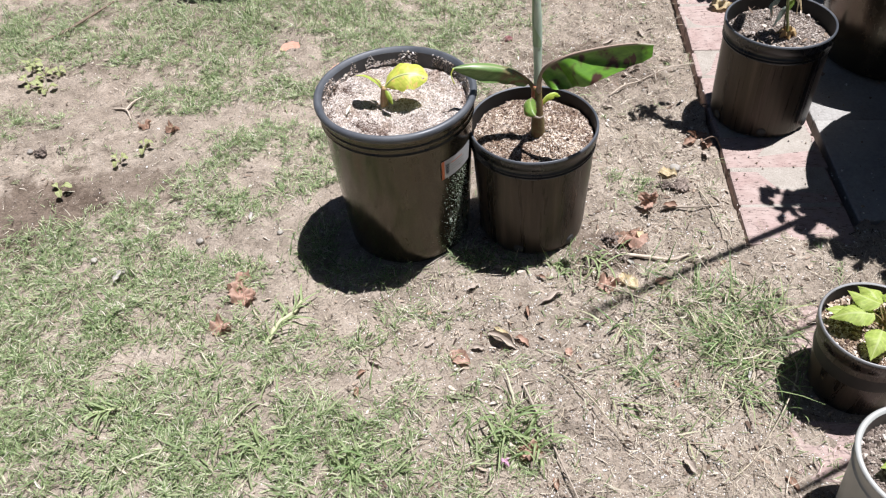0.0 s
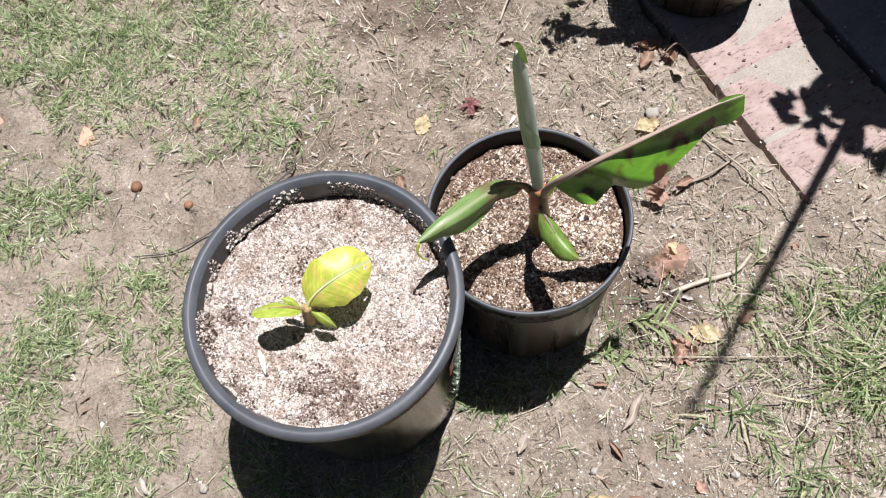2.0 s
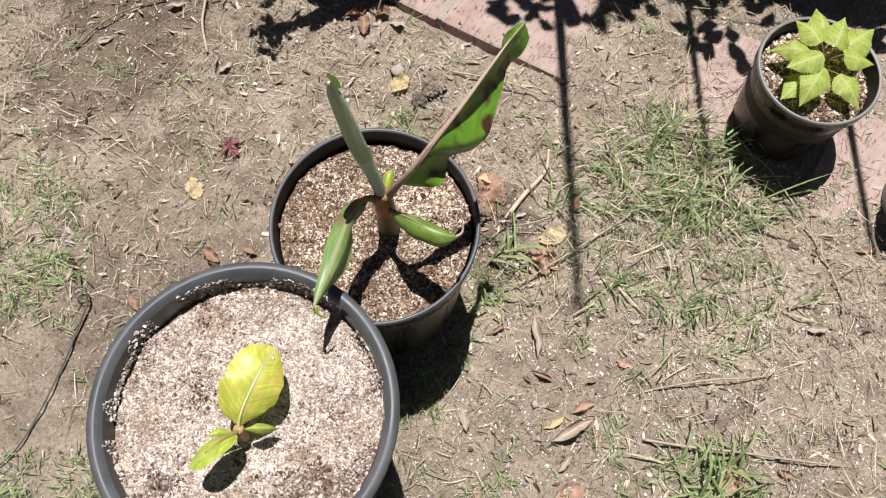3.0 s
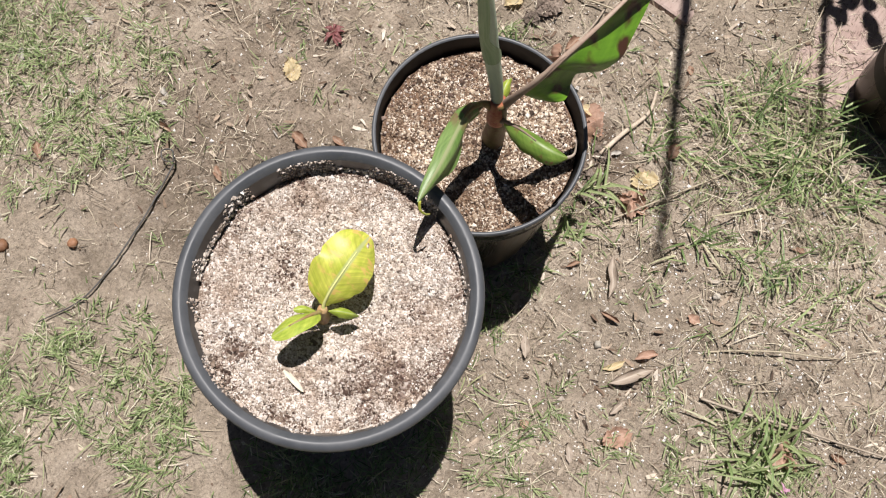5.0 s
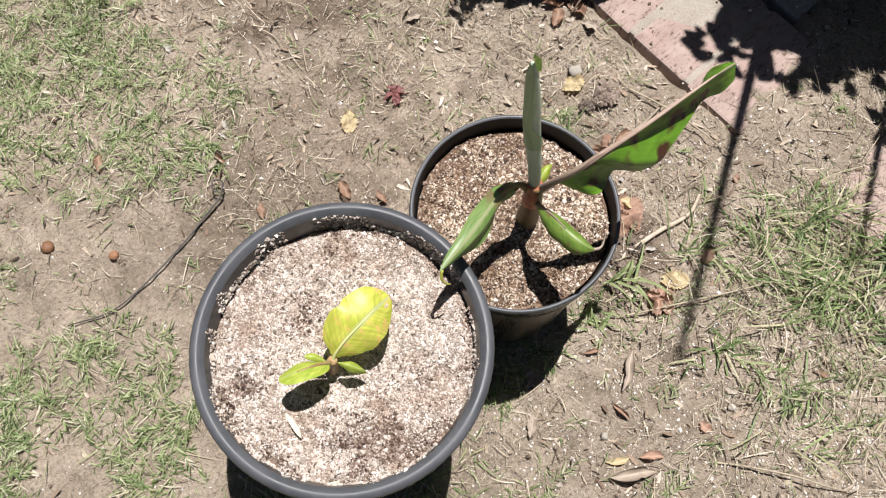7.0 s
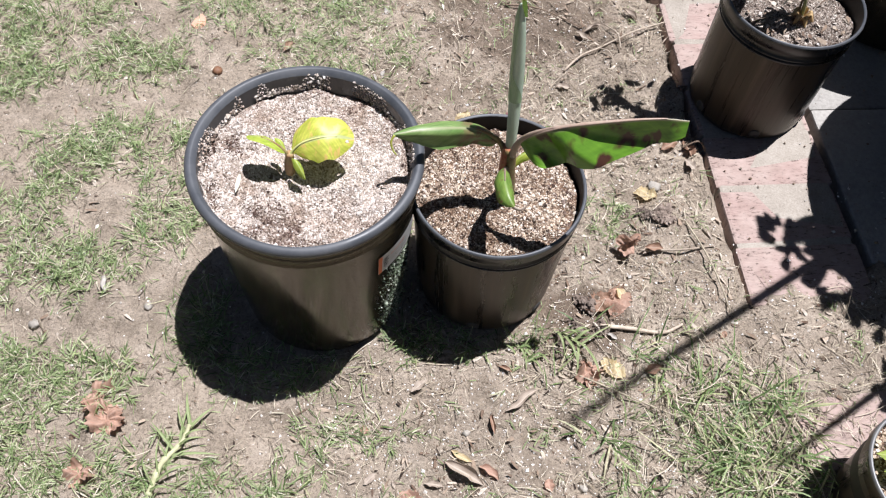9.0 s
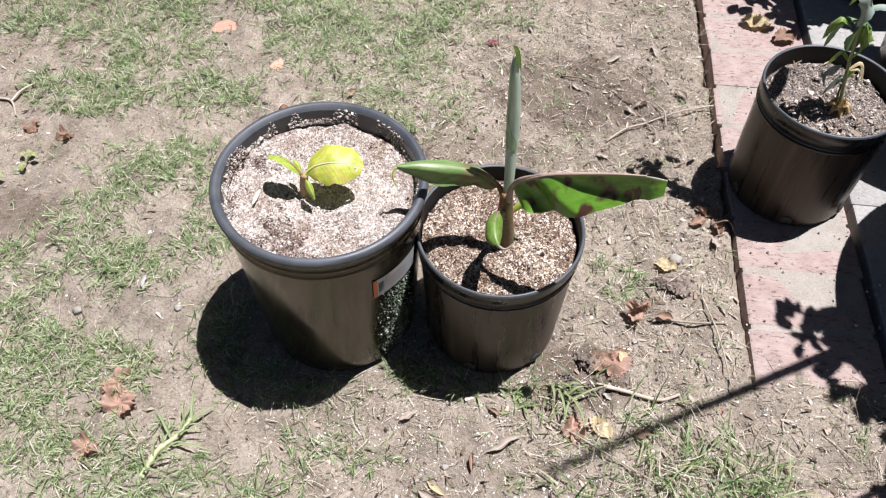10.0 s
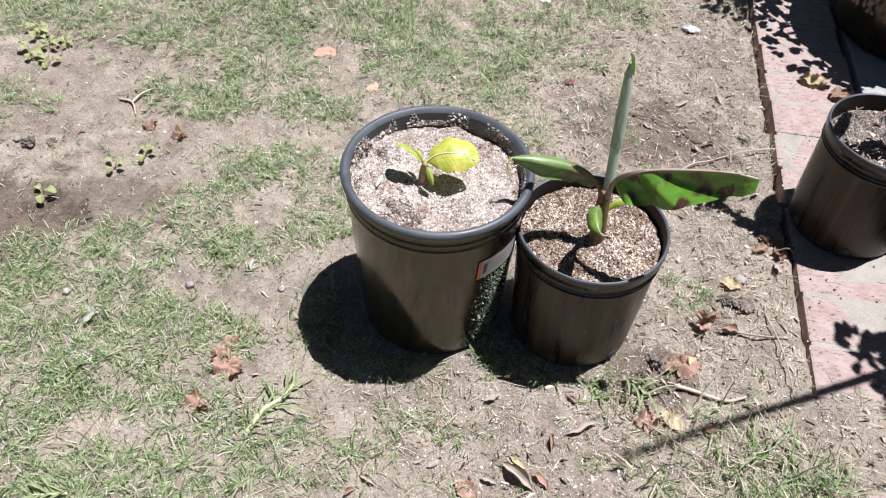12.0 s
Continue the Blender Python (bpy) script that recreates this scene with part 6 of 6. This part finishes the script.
def lobed_leaf(tone, x, y, size, turn, lobes=5, seed=0, stand=0.0):
    """A crumpled dead leaf with several pointed lobes and torn edges."""
    rnd = random.Random(seed)
    seg, rings = 60, 7
    reach = [rnd.uniform(0.65, 1.15) for _ in range(lobes)]
    verts, faces, uvs = [(0, 0, 0.003)], [], [(0.5, 0.5)]
    for k in range(1, rings + 1):
        q = k / rings
        for i in range(seg):
            a = 2 * math.pi * i / seg
            f = a / (2 * math.pi) * lobes
            lobe = reach[int(f) % lobes] * abs(math.sin(math.pi * f)) ** 0.8
            r = size * 0.5 * q * (0.62 + 0.40 * lobe) * (1 + 0.10 * math.sin(17 * a + seed) * q)
            z = 0.004 + size * q * (0.14 * math.sin(2 * math.pi * f + seed) + 0.24 * math.sin(2 * a + 4 * q + seed) + 0.09 * math.sin(8 * a + 7 * q))
            verts.append((r * math.cos(a), r * math.sin(a) * 0.8, max(-0.001, z)))
            uvs.append((0.5 + 0.5 * q * math.cos(a), 0.5 + 0.5 * q * math.sin(a)))
    for i in range(seg):
        faces.append((0, 1 + i, 1 + (i + 1) % seg))
    for k in range(rings - 1):
        for i in range(seg):
            j = (i + 1) % seg
            faces.append((1 + k * seg + i, 1 + (k + 1) * seg + i, 1 + (k + 1) * seg + j, 1 + k * seg + j))
    m, label = LEAF_KINDS[tone]
    single("fallen_leaf", mesh_of("fallen_leaf", verts, faces, uvs), m, pose(x, y, on_ground(x, y, 0.002 + 0.4 * size * math.sin(radians(stand))), rnd.uniform(-6, 6) + stand, rnd.uniform(-6, 6), turn), label.replace("leaf", "lobed leaf"), "fallen leaf", "fallen leaves")


for k, (tone, lx, ly, ln, turn, lobes) in enumerate((("orange", -0.313, 1.182, 0.052, 70, 5), ("orange", -0.296, 1.152, 0.050, 20, 3), ("orange", -0.322, 1.086, 0.046, 10, 5), ("orange", 0.331, 1.182, 0.044, 60, 4), 
                                                    ("orange", 0.420, 1.378, 0.046, 15, 4), 
                                                    ("orange", 0.192, 0.860, 0.040, 20, 4), ("brown", -0.640, 1.662, 0.034, 20, 4), ("brown", -0.575, 1.648, 0.034, -20, 4))):
    lobed_leaf(tone, lx, ly, ln, turn, lobes, 400 + k, 62.0 if ly == 1.378 else 0.0)
# tone, x, y, length, turn, half-width share
LEAVES_NEAR = (("brown", 0.420, 1.181, 0.026, 10, 0.40), ("tan", 0.153, 1.058, 0.062, -33, 0.24), ("orange", 0.184, 1.056, 0.031, -38, 0.26), ("tan", 0.237, 1.146, 0.057, -147, 0.17), ("tan", 0.103, 1.177, 0.030, -139, 0.24),
                ("tan", 0.114, 1.047, 0.027, -13, 0.26), ("yellow", 0.151, 1.080, 0.032, -37, 0.20), ("brown", 0.220, 1.193, 0.021, -30, 0.22), ("orange", 0.029, 1.123, 0.014, -90, 0.4), ("brown", 0.229, 0.808, 0.022, -80, 0.36),
                ("tan", 0.034, 1.060, 0.022, -139, 0.26), ("orange", 0.258, 1.036, 0.018, -90, 0.4), ("tan", 0.355, 0.932, 0.022, -62, 0.3), ("tan", 0.414, 0.837, 0.029, -61, 0.3))
LEAVES_MID = (("yellow", 0.398, 1.300, 0.024, 100, 0.40), ("brown", 0.462, 1.372, 0.030, -10, 0.30),
              ("white", -0.326, 1.350, 0.030, 100, 0.30), ("white", -0.536, 1.198, 0.034, 70, 0.30))
LEAVES_FAR = (("tan", 0.520, 1.860, 0.045, -60, 0.22), ("tan", 0.450, 1.835, 0.034, 20, 0.26), ("tan", 0.330, 1.880, 0.032, -30, 0.24), ("tan", 0.400, 1.960, 0.040, 35, 0.22), ("tan", 0.480, 1.990, 0.034, -70, 0.22), ("tan", 0.310, 1.430, 0.034, 0, 0.24),
              ("brown", 0.130, 1.560, 0.030, 80, 0.36), ("brown", 0.165, 1.470, 0.026, 60, 0.45), ("tan", 0.030, 1.712, 0.034, 30, 0.25))
LEAVES_BRICK = (("tan", 0.64, 2.16, 0.04, 70, 0.3), ("tan", 0.553, 1.401, 0.024, 110, 0.22), ("tan", 0.453, 1.369, 0.020, 20, 0.35), ("tan", 0.429, 1.822, 0.032, -50, 0.24), ("tan", 0.377, 1.703, 0.030, -20, 0.26), ("brown", 0.528, 1.566, 0.034, 30, 0.36), ("tan", 0.553, 1.524, 0.026, -60, 0.34), ("brown", 0.535, 1.585, 0.03, 120, 0.3))
for k, (tone, lx, ly, ln, turn, wide) in enumerate(LEAVES_NEAR + LEAVES_MID + LEAVES_FAR + LEAVES_BRICK):
    fallen_leaf(tone, lx, ly, ln, turn, wide, lift=0.030 if lx > BRICK_X and ly > 1.35 else 0.004, seed=200 + k)
for k in range(46):
    lx, ly = RNG.uniform(-0.1, 0.57), RNG.uniform(0.75, 2.2)
    if free(np.array([lx]), np.array([ly]))[0]:
        fallen_leaf(("tan", "brown", "tan", "white")[k % 4], lx, ly, RNG.uniform(0.012, 0.030), RNG.uniform(0, 360), RNG.uniform(0.2, 0.34), seed=300 + k)


def crushed_leaf(tone, x, y, size, turn, seed):
    """A dry leaf crushed into sharp folds, its margin torn and turned up."""
    rnd = random.Random(seed)
    nu, nv = 22, 14
    folds = [(rnd.uniform(0, 3.14), rnd.uniform(2.5, 6.0), rnd.uniform(0, 6.28), rnd.uniform(0.05, 0.11)) for _ in range(5)]
    torn = [rnd.uniform(0.78, 1.12) for _ in range(nu + 1)]
    verts, uvs, faces = [], [], []
    for i in range(nu + 1):
        u = i / nu
        w = 0.36 * max(0.12, math.sin(math.pi * (0.06 + 0.90 * u))) ** 0.7 * torn[i]
        for j in range(nv + 1):
            v = 2 * j / nv - 1
            px, py = u - 0.5 + 0.05 * math.sin(5 * v + seed), w * v
            z = sum(h * abs(((math.cos(a) * px + math.sin(a) * py) * f + ph) % 2 - 1) for a, f, ph, h in folds) + 0.16 * v * v * (0.4 + torn[i] - 0.78)
            verts.append((size * px, size * py, size * z))
            uvs.append((u, j / nv))
    low = min(q[2] for q in verts)
    verts = [(a, b, c - low) for a, b, c in verts]
    for i in range(nu):
        for j in range(nv):
            k = i * (nv + 1) + j
            faces.append((k, k + 1, k + nv + 2, k + nv + 1))
    z = 0.0095 if x > BRICK_X else on_ground(x, y, 0.0)
    single("fallen_leaf", mesh_of("fallen_leaf", verts, faces, uvs, flat=True), LEAF_KINDS[tone][0], pose(x, y, z, rnd.uniform(-8, 8), rnd.uniform(-8, 8), turn), "crushed %s dead leaf with a torn margin" % tone, "fallen leaf", "fallen leaves")


for k, (tone, lx, ly, ln, turn) in enumerate((("yellow", 0.366, 1.186, 0.036, -50), ("yellow", 0.471, 1.473, 0.034, -15), ("yellow", 0.200, 1.636, 0.032, 50), ("orange", 0.391, 1.291, 0.050, 70), ("orange", 0.085, 1.028, 0.036, -28), ("brown", 0.364, 1.286, 0.042, 20),
                                              ("brown", 0.557, 1.556, 0.030, 100), ("brown", 0.552, 1.582, 0.028, 20), ("brown", 0.735, 2.050, 0.054, 35), ("yellow", 0.684, 2.088, 0.055, 10))):
    crushed_leaf(tone, lx, ly, ln, turn, 430 + k)


def shard(x, y, size, turn, seed):
    """A broken flake of flowerpot."""
    rnd = random.Random(seed)
    bm = bmesh.new()
    ring = [bm.verts.new((size * rnd.uniform(0.7, 1.1) * math.cos(a), size * 0.75 * rnd.uniform(0.7, 1.1) * math.sin(a), 0)) for a in (0.2, 1.3, 2.2, 3.3, 4.4, 5.4)]
    f = bm.faces.new(ring)
    top = bmesh.ops.extrude_face_region(bm, geom=[f])
    bmesh.ops.translate(bm, vec=(0, 0, 0.006), verts=[v for v in top["geom"] if isinstance(v, bmesh.types.BMVert)])
    bmesh.ops.recalc_face_normals(bm, faces=bm.faces[:])
    bmesh.ops.bevel(bm, geom=bm.edges[:], offset=0.0008, segments=1, affect="EDGES")
    me = bpy.data.meshes.new("pot_shard")
    bm.to_mesh(me)
    bm.free()
    single("pot_shard", me, TERRACOTTA, pose(x, y, on_ground(x, y, -0.001), 6, -5, turn), "broken orange terracotta shard on soil", "pot shard")


shard(-0.370, 1.973, 0.031, 20, 1)
shard(-0.243, 1.876, 0.018, 70, 2)


def pebble(name, x, y, size, material, label, category, seed, round_off=0.15):
    rnd = random.Random(seed)
    bm = bmesh.new()
    bmesh.ops.create_icosphere(bm, subdivisions=2, radius=size)
    for v in bm.verts:
        v.co *= 1 + rnd.uniform(-round_off, round_off)
        v.co.z *= 0.75
    for f in bm.faces:
        f.smooth = True
    me = bpy.data.meshes.new(name)
    bm.to_mesh(me)
    bm.free()
    single(name, me, material, pose(x, y, on_ground(x, y, size * 0.55), 0, 0, rnd.uniform(0, 360)), label, category, "small stones" if category == "stone" else "nuts")


pebble("nut", -0.202, 1.752, 0.0085, NUT, "round brown nut on bare soil", "nut", 1)
pebble("nut", -0.146, 1.691, 0.0068, NUT, "small brown nut on bare soil", "nut", 2)
for k, (px, py, sz) in enumerate(((-0.417, 1.298, 0.007), (-0.264, 1.315, 0.006), (0.487, 1.487, 0.009), (-0.60, 1.24, 0.006), (0.30, 1.03, 0.005), (0.16, 1.11, 0.005), (-0.86, 1.56, 0.006))):
    pebble("pebble", px, py, sz, STONE, "small pale stone on soil", "stone", 20 + k, 0.3)
def clod(x, y, size, seed):
    """A lump of earth: crumbs of several sizes pressed together."""
    rng = np.random.default_rng(seed)
    n = 70
    p = rng.normal(0, 0.42, (n, 3)) * size
    p[:, 2] = np.abs(p[:, 2]) * 0.7
    me = grain_cloud("soil_clod", p, size * 0.26 * rng.lognormal(0, 0.4, n), seed)
    single("soil_clod", me, MIX_DARK, pose(x, y, on_ground(x, y, 0.001)), "dark crumbly clod of earth", "soil", "clods of earth")


for k, (px, py, sz) in enumerate(((-0.835, 1.555, 0.012), (-0.80, 1.575, 0.009), (0.487, 1.428, 0.017), (0.462, 1.440, 0.010), (0.345, 1.285, 0.014), (0.31, 1.235, 0.012), (0.325, 1.255, 0.010), (0.365, 1.25, 0.012), (0.30, 1.215, 0.008))):
    clod(px, py, sz, 40 + k)



def stick(name, points, radius, material, label, category="twig", lift=0.003):
    pts = [(px, py, on_ground(px, py, lift + dz)) for px, py, dz in points]
    o = Vector(pts[0])
    me = tube(name, [tuple(Vector(p) - o) for p in pts], (radius, radius * 0.9, radius * 0.6), 8 * len(pts), 6)
    single(name, me, material, pose(*o), label, category, "dry twigs" if category == "twig" else "long straws" if category == "straw" else "")


stick("twig", [(-0.735, 1.728, 0.002), (-0.705, 1.722, 0.004), (-0.684, 1.690, 0.002)], 0.0026, TWIG, "small bleached forked twig")
stick("twig", [(-0.705, 1.722, 0.004), (-0.698, 1.750, 0.006), (-0.682, 1.775, 0.004)], 0.0022, TWIG, "bleached side shoot of a twig")
stick("twig", [(0.383, 1.737, 0.002), (0.415, 1.765, 0.006), (0.452, 1.785, 0.006), (0.51, 1.802, 0.010), (0.572, 1.828, 0.014)], 0.0019, TWIG, "thin pale twig leaning to the bricks")
stick("twig", [(0.487, 1.774, 0.004), (0.484, 1.800, 0.010), (0.474, 1.822, 0.006), (0.468, 1.845, 0.003)], 0.0014, TWIG, "short pale side twig")
stick("twig", [(0.452, 1.785, 0.006), (0.466, 1.764, 0.006), (0.470, 1.745, 0.003)], 0.0012, TWIG, "short pale side twig")
stick("twig", [(0.544, 1.554, 0.004), (0.572, 1.556, 0.014), (0.596, 1.542, 0.020), (0.612, 1.526, 0.012)], 0.0015, STEM_DARK, "thin dark root curling over the bricks")
stick("straw", [(0.521, 1.417, 0.003), (0.533, 1.36, 0.007), (0.541, 1.31, 0.007), (0.548, 1.254, 0.003)], 0.0015, STRAW, "straight dry grass stalk on soil", "straw")
stick("twig", [(0.36, 1.252, 0.002), (0.40, 1.246, 0.004), (0.445, 1.236, 0.004), (0.475, 1.245, 0.002)], 0.0034, TWIG, "thick dry stick on soil")
stick("twig", [(0.44, 1.372, 0.006), (0.50, 1.366, 0.008), (0.555, 1.372, 0.003)], 0.0020, TWIG, "brown stick beside a curled leaf")
stick("straw", [(0.236, 1.000, 0.003), (0.255, 0.977, 0.005), (0.286, 0.934, 0.009), (0.310, 0.895, 0.008), (0.333, 0.866, 0.004)], 0.0013, STRAW, "long pale dry grass stem", "straw")
stick("twig", [(0.184, 0.976, 0.003), (0.201, 0.925, 0.008), (0.224, 0.870, 0.006), (0.244, 0.815, 0.009), (0.270, 0.752, 0.003)], 0.0018, TWIG, "long dry runner across the crabgrass")
stick("twig", [(0.30, 1.905, 0.002), (0.34, 1.898, 0.004), (0.38, 1.882, 0.004), (0.43, 1.84, 0.002)], 0.0014, STEM_DARK, "dark crooked twig on soil")
stick("straw", [(0.470, 0.820, 0.002), (0.508, 0.856, 0.004), (0.562, 0.930, 0.012), (0.592, 0.994, 0.022), (0.580, 1.06, 0.010)], 0.0012, STRAW, "long bent dry grass stalk", "straw")
stick("straw", [(0.50, 1.13, 0.006), (0.53, 1.05, 0.016), (0.525, 0.98, 0.010), (0.45, 0.90, 0.003)], 0.0012, STRAW, "long bent dry grass stalk", "straw")
stick("straw", [(-0.70, 2.228, 0.004), (-0.68, 2.262, 0.03), (-0.55, 2.262, 0.025), (-0.40, 2.222, 0.006)], 0.0022, STRAW, "long white dry stalk arched over grass", "straw")
stick("straw", [(0.28, 1.20, 0.003), (0.34, 1.165, 0.006), (0.42, 1.12, 0.010), (0.50, 1.08, 0.006)], 0.0013, STRAW, "dry grass runner on soil", "straw")
stick("thin_tube", [(0.008, 1.662, 0.006), (-0.077, 1.642, 0.004), (-0.178, 1.628, 0.004), (-0.24, 1.650, 0.004)], 0.0013, WIRE, "thin black irrigation tube with a looped end", "tube")
stick("thin_tube", [(0.008, 1.662, 0.010), (0.018, 1.672, 0.014), (0.010, 1.682, 0.014), (0.002, 1.672, 0.010), (0.008, 1.662, 0.010)], 0.0011, WIRE, "small wire loop on a thin tube", "tube")
stick("stick", [(-1.06, 1.99, 0.003), (-0.99, 2.075, 0.005), (-0.944, 2.137, 0.006), (-0.905, 2.215, 0.004)], 0.0045, STEM_DARK, "dark brown stick lying in the grass", "stick")


def petals(x, y, size, material, label, category, seed, n=13):
    rnd = random.Random(seed)
    head = thing("dry_flower", x, y, on_ground(x, y, 0.004), label, category)
    for k in range(n):
        a = k * 6.28 / n + rnd.uniform(-0.3, 0.3)
        ln = size * rnd.uniform(0.6, 1.1)
        c, s = math.cos(a), math.sin(a)
        part("petal", blade_mesh("petal", [(0, 0, 0.004), (c * ln * 0.5, s * ln * 0.5, 0.004 + size * rnd.uniform(0.1, 0.5)), (c * ln, s * ln, size * rnd.uniform(0.0, 0.3))], ln * rnd.uniform(0.10, 0.22), (-20, -20), None, 12, 3, 0.3, 2, curl=0.6, seed=seed + k), material, head)


petals(0.272, 1.626, 0.018, PETAL, "withered crimson flower on soil", "flower", 1)
petals(0.157, 0.841, 0.009, PETAL_PINK, "small pink flower in the crabgrass", "flower", 4, 8)
petals(0.165, 1.985, 0.013, PETAL, "withered dark red flower on soil", "flower", 2)


def crumpled(x, y, size, turn, seed):
    rnd = random.Random(seed)
    n = 10
    outline = lambda i, j: 1 - 0.28 * ((i / n - 0.5) ** 2 + (j / n - 0.5) ** 2) * 4 + 0.10 * math.sin(1.7 * i + seed) * math.cos(1.3 * j)
    verts = [(size * (i / n - 0.5) * outline(i, j), size * 0.6 * (j / n - 0.5) * outline(j, i), size * 0.14 * rnd.random()) for i in range(n + 1) for j in range(n + 1)]
    faces = [(i * (n + 1) + j, i * (n + 1) + j + 1, (i + 1) * (n + 1) + j + 1, (i + 1) * (n + 1) + j) for i in range(n) for j in range(n)]
    single("paper_scrap", mesh_of("paper_scrap", verts, faces, flat=True), PAPER, pose(x, y, on_ground(x, y, 0.002), 0, 0, turn), "crumpled white paper scrap on soil", "paper")


crumpled(0.432, 2.250, 0.060, -15, 1)
crumpled(0.086, 2.300, 0.036, 20, 2)


def leaf_scrap(x, y, z, ln, turn):
    me = blade_mesh("leaf_scrap", [(-ln / 2, 0, 0), (0, 0.0005, 0.0015), (ln / 2, 0, 0.0005)], ln * 0.095, (-12, -18), None, 14, 3, 0.1, 1.5, seed=77)
    single("leaf_scrap", me, STRAW_PALE, pose(x, y, z, 0, 0, turn), "pale scrap of dry leaf on potting mix", "leaf scrap")


leaf_scrap(-0.097, 1.321, 0.2715, 0.026, -97)


# ---- weeds ----
def crabgrass(x, y, turn, ln, seed, count=9, thick=1.0):
    """A flat pale runner with swollen joints and narrow leaves to both sides."""
    rnd = random.Random(seed)
    weed = thing("crabgrass_plant", x, y, on_ground(x, y, 0.003), "crabgrass plant with a thick pale runner", "weed", "crabgrass in the lawn", turn)
    joints = [0.0028 * thick * (1.25 if k % 3 == 0 else 0.9) * (1 - 0.35 * k / 15) for k in range(16)]
    part("runner", tube("runner", [(0, 0, 0.002), (ln * 0.4, ln * 0.05, 0.010), (ln * 0.75, -ln * 0.02, 0.008), (ln, 0.0, 0.012)], joints, 46, 8), RUNNER, weed, "pale jointed runner")
    for k in range(count):
        u = 0.06 + 0.94 * k / (count - 1)
        s = 1 if k % 2 else -1
        l2 = rnd.uniform(0.028, 0.062)
        a = s * rnd.uniform(0.3, 1.25)
        b = (u * ln, 0, 0.008)
        pts = [b, (b[0] + math.cos(a) * l2 * 0.5, math.sin(a) * l2 * 0.5, 0.010 + rnd.uniform(0.002, 0.016)), (b[0] + math.cos(a) * l2, math.sin(a) * l2, rnd.uniform(0.000, 0.014))]
        part("leaf", blade_mesh("leaf", pts, rnd.uniform(0.0013, 0.0025), (-18, -18), lambda q: max(0.03, 1 - q ** 2.2), 10, 2, seed=seed + k), CRAB_LEAF, weed)


crabgrass(-0.236, 1.055, 62, 0.095, 1, 16, 1.5)
crabgrass(0.295, 1.245, -35, 0.045, 3, 9, 0.5)
crabgrass(-0.437, 0.92, 200, 0.04, 4, 15, 0.7)


def broad_clump(x, y, size, count, seed):
    """A tuft of broad grass: long flat blades arching out from one foot."""
    rnd = random.Random(seed)
    weed = thing("crabgrass_clump", x, y, on_ground(x, y, 0.002), "clump of broad-bladed green crabgrass", "weed", "clumps of broad crabgrass")
    for k in range(count):
        a = k * 2.399 + rnd.uniform(-0.5, 0.5)
        ln = size * rnd.uniform(0.55, 1.15)
        ox, oy = rnd.gauss(0, size * 0.22), rnd.gauss(0, size * 0.22)
        c, s = math.cos(a), math.sin(a)
        h = ln * rnd.uniform(0.06, 0.55)
        pts = [(ox, oy, 0.0), (ox + c * ln * 0.45, oy + s * ln * 0.45, h), (ox + c * ln, oy + s * ln, h * rnd.uniform(0.0, 0.7))]
        part("blade", blade_mesh("blade", pts, rnd.uniform(0.0011, 0.0027), (-22, -22), lambda q: max(0.03, 1 - q ** 2.4), 12, 2, seed=seed + k), CRAB_LEAF if k % 4 else BROAD_GREEN, weed)


broad_clump(0.160, 0.895, 0.074, 24, 500)
broad_clump(0.205, 0.865, 0.058, 16, 600)
broad_clump(-0.06, 0.83, 0.050, 24, 700)
broad_clump(-0.20, 0.86, 0.050, 22, 800)
broad_clump(0.255, 1.215, 0.034, 14, 900)


def leafy_weed(x, y, size, seed, count=5):
    rnd = random.Random(seed)
    weed = thing("leafy_weed", x, y, on_ground(x, y, 0.002), "low weed with small lobed yellow-green leaves", "weed", "leafy weeds in the soil")
    for k in range(count):
        a = k * 2.4 + rnd.uniform(-0.4, 0.4)
        r = size * rnd.uniform(0.35, 1.0)
        c, s = math.cos(a), math.sin(a)
        h = size * rnd.uniform(0.25, 0.6)
        ln = size * rnd.uniform(0.45, 0.7)
        leaf = part("leaf", blade_mesh("leaf", [(c * r * 0.6, s * r * 0.6, h), (c * (r * 0.6 + ln / 2), s * (r * 0.6 + ln / 2), h + 0.003), (c * (r * 0.6 + ln), s * (r * 0.6 + ln), h - 0.004)], ln * 0.42, (-10, -10), None, 16, 3, 0.12, 2, teeth=4, seed=seed + k), WEED, weed)
        part("stalk", tube("stalk", [(0, 0, 0), (c * r * 0.3, s * r * 0.3, h * 0.7), (c * r * 0.6, s * r * 0.6, h)], (0.001, 0.0009, 0.0008), 6, 5), STEM_GREEN, leaf)


for k, (wx, wy, sz, leaves) in enumerate(((-0.985, 1.835, 0.030, 6), (-0.935, 1.815, 0.028, 5), (-1.01, 1.91, 0.030, 6), (-0.93, 1.885, 0.024, 5), (-0.96, 1.87, 0.026, 5), (-0.615, 1.581, 0.024, 4), (-0.657, 1.538, 0.024, 4), (-0.746, 1.439, 0.030, 3))):
    leafy_weed(wx, wy, sz, 60 + 10 * k, leaves)
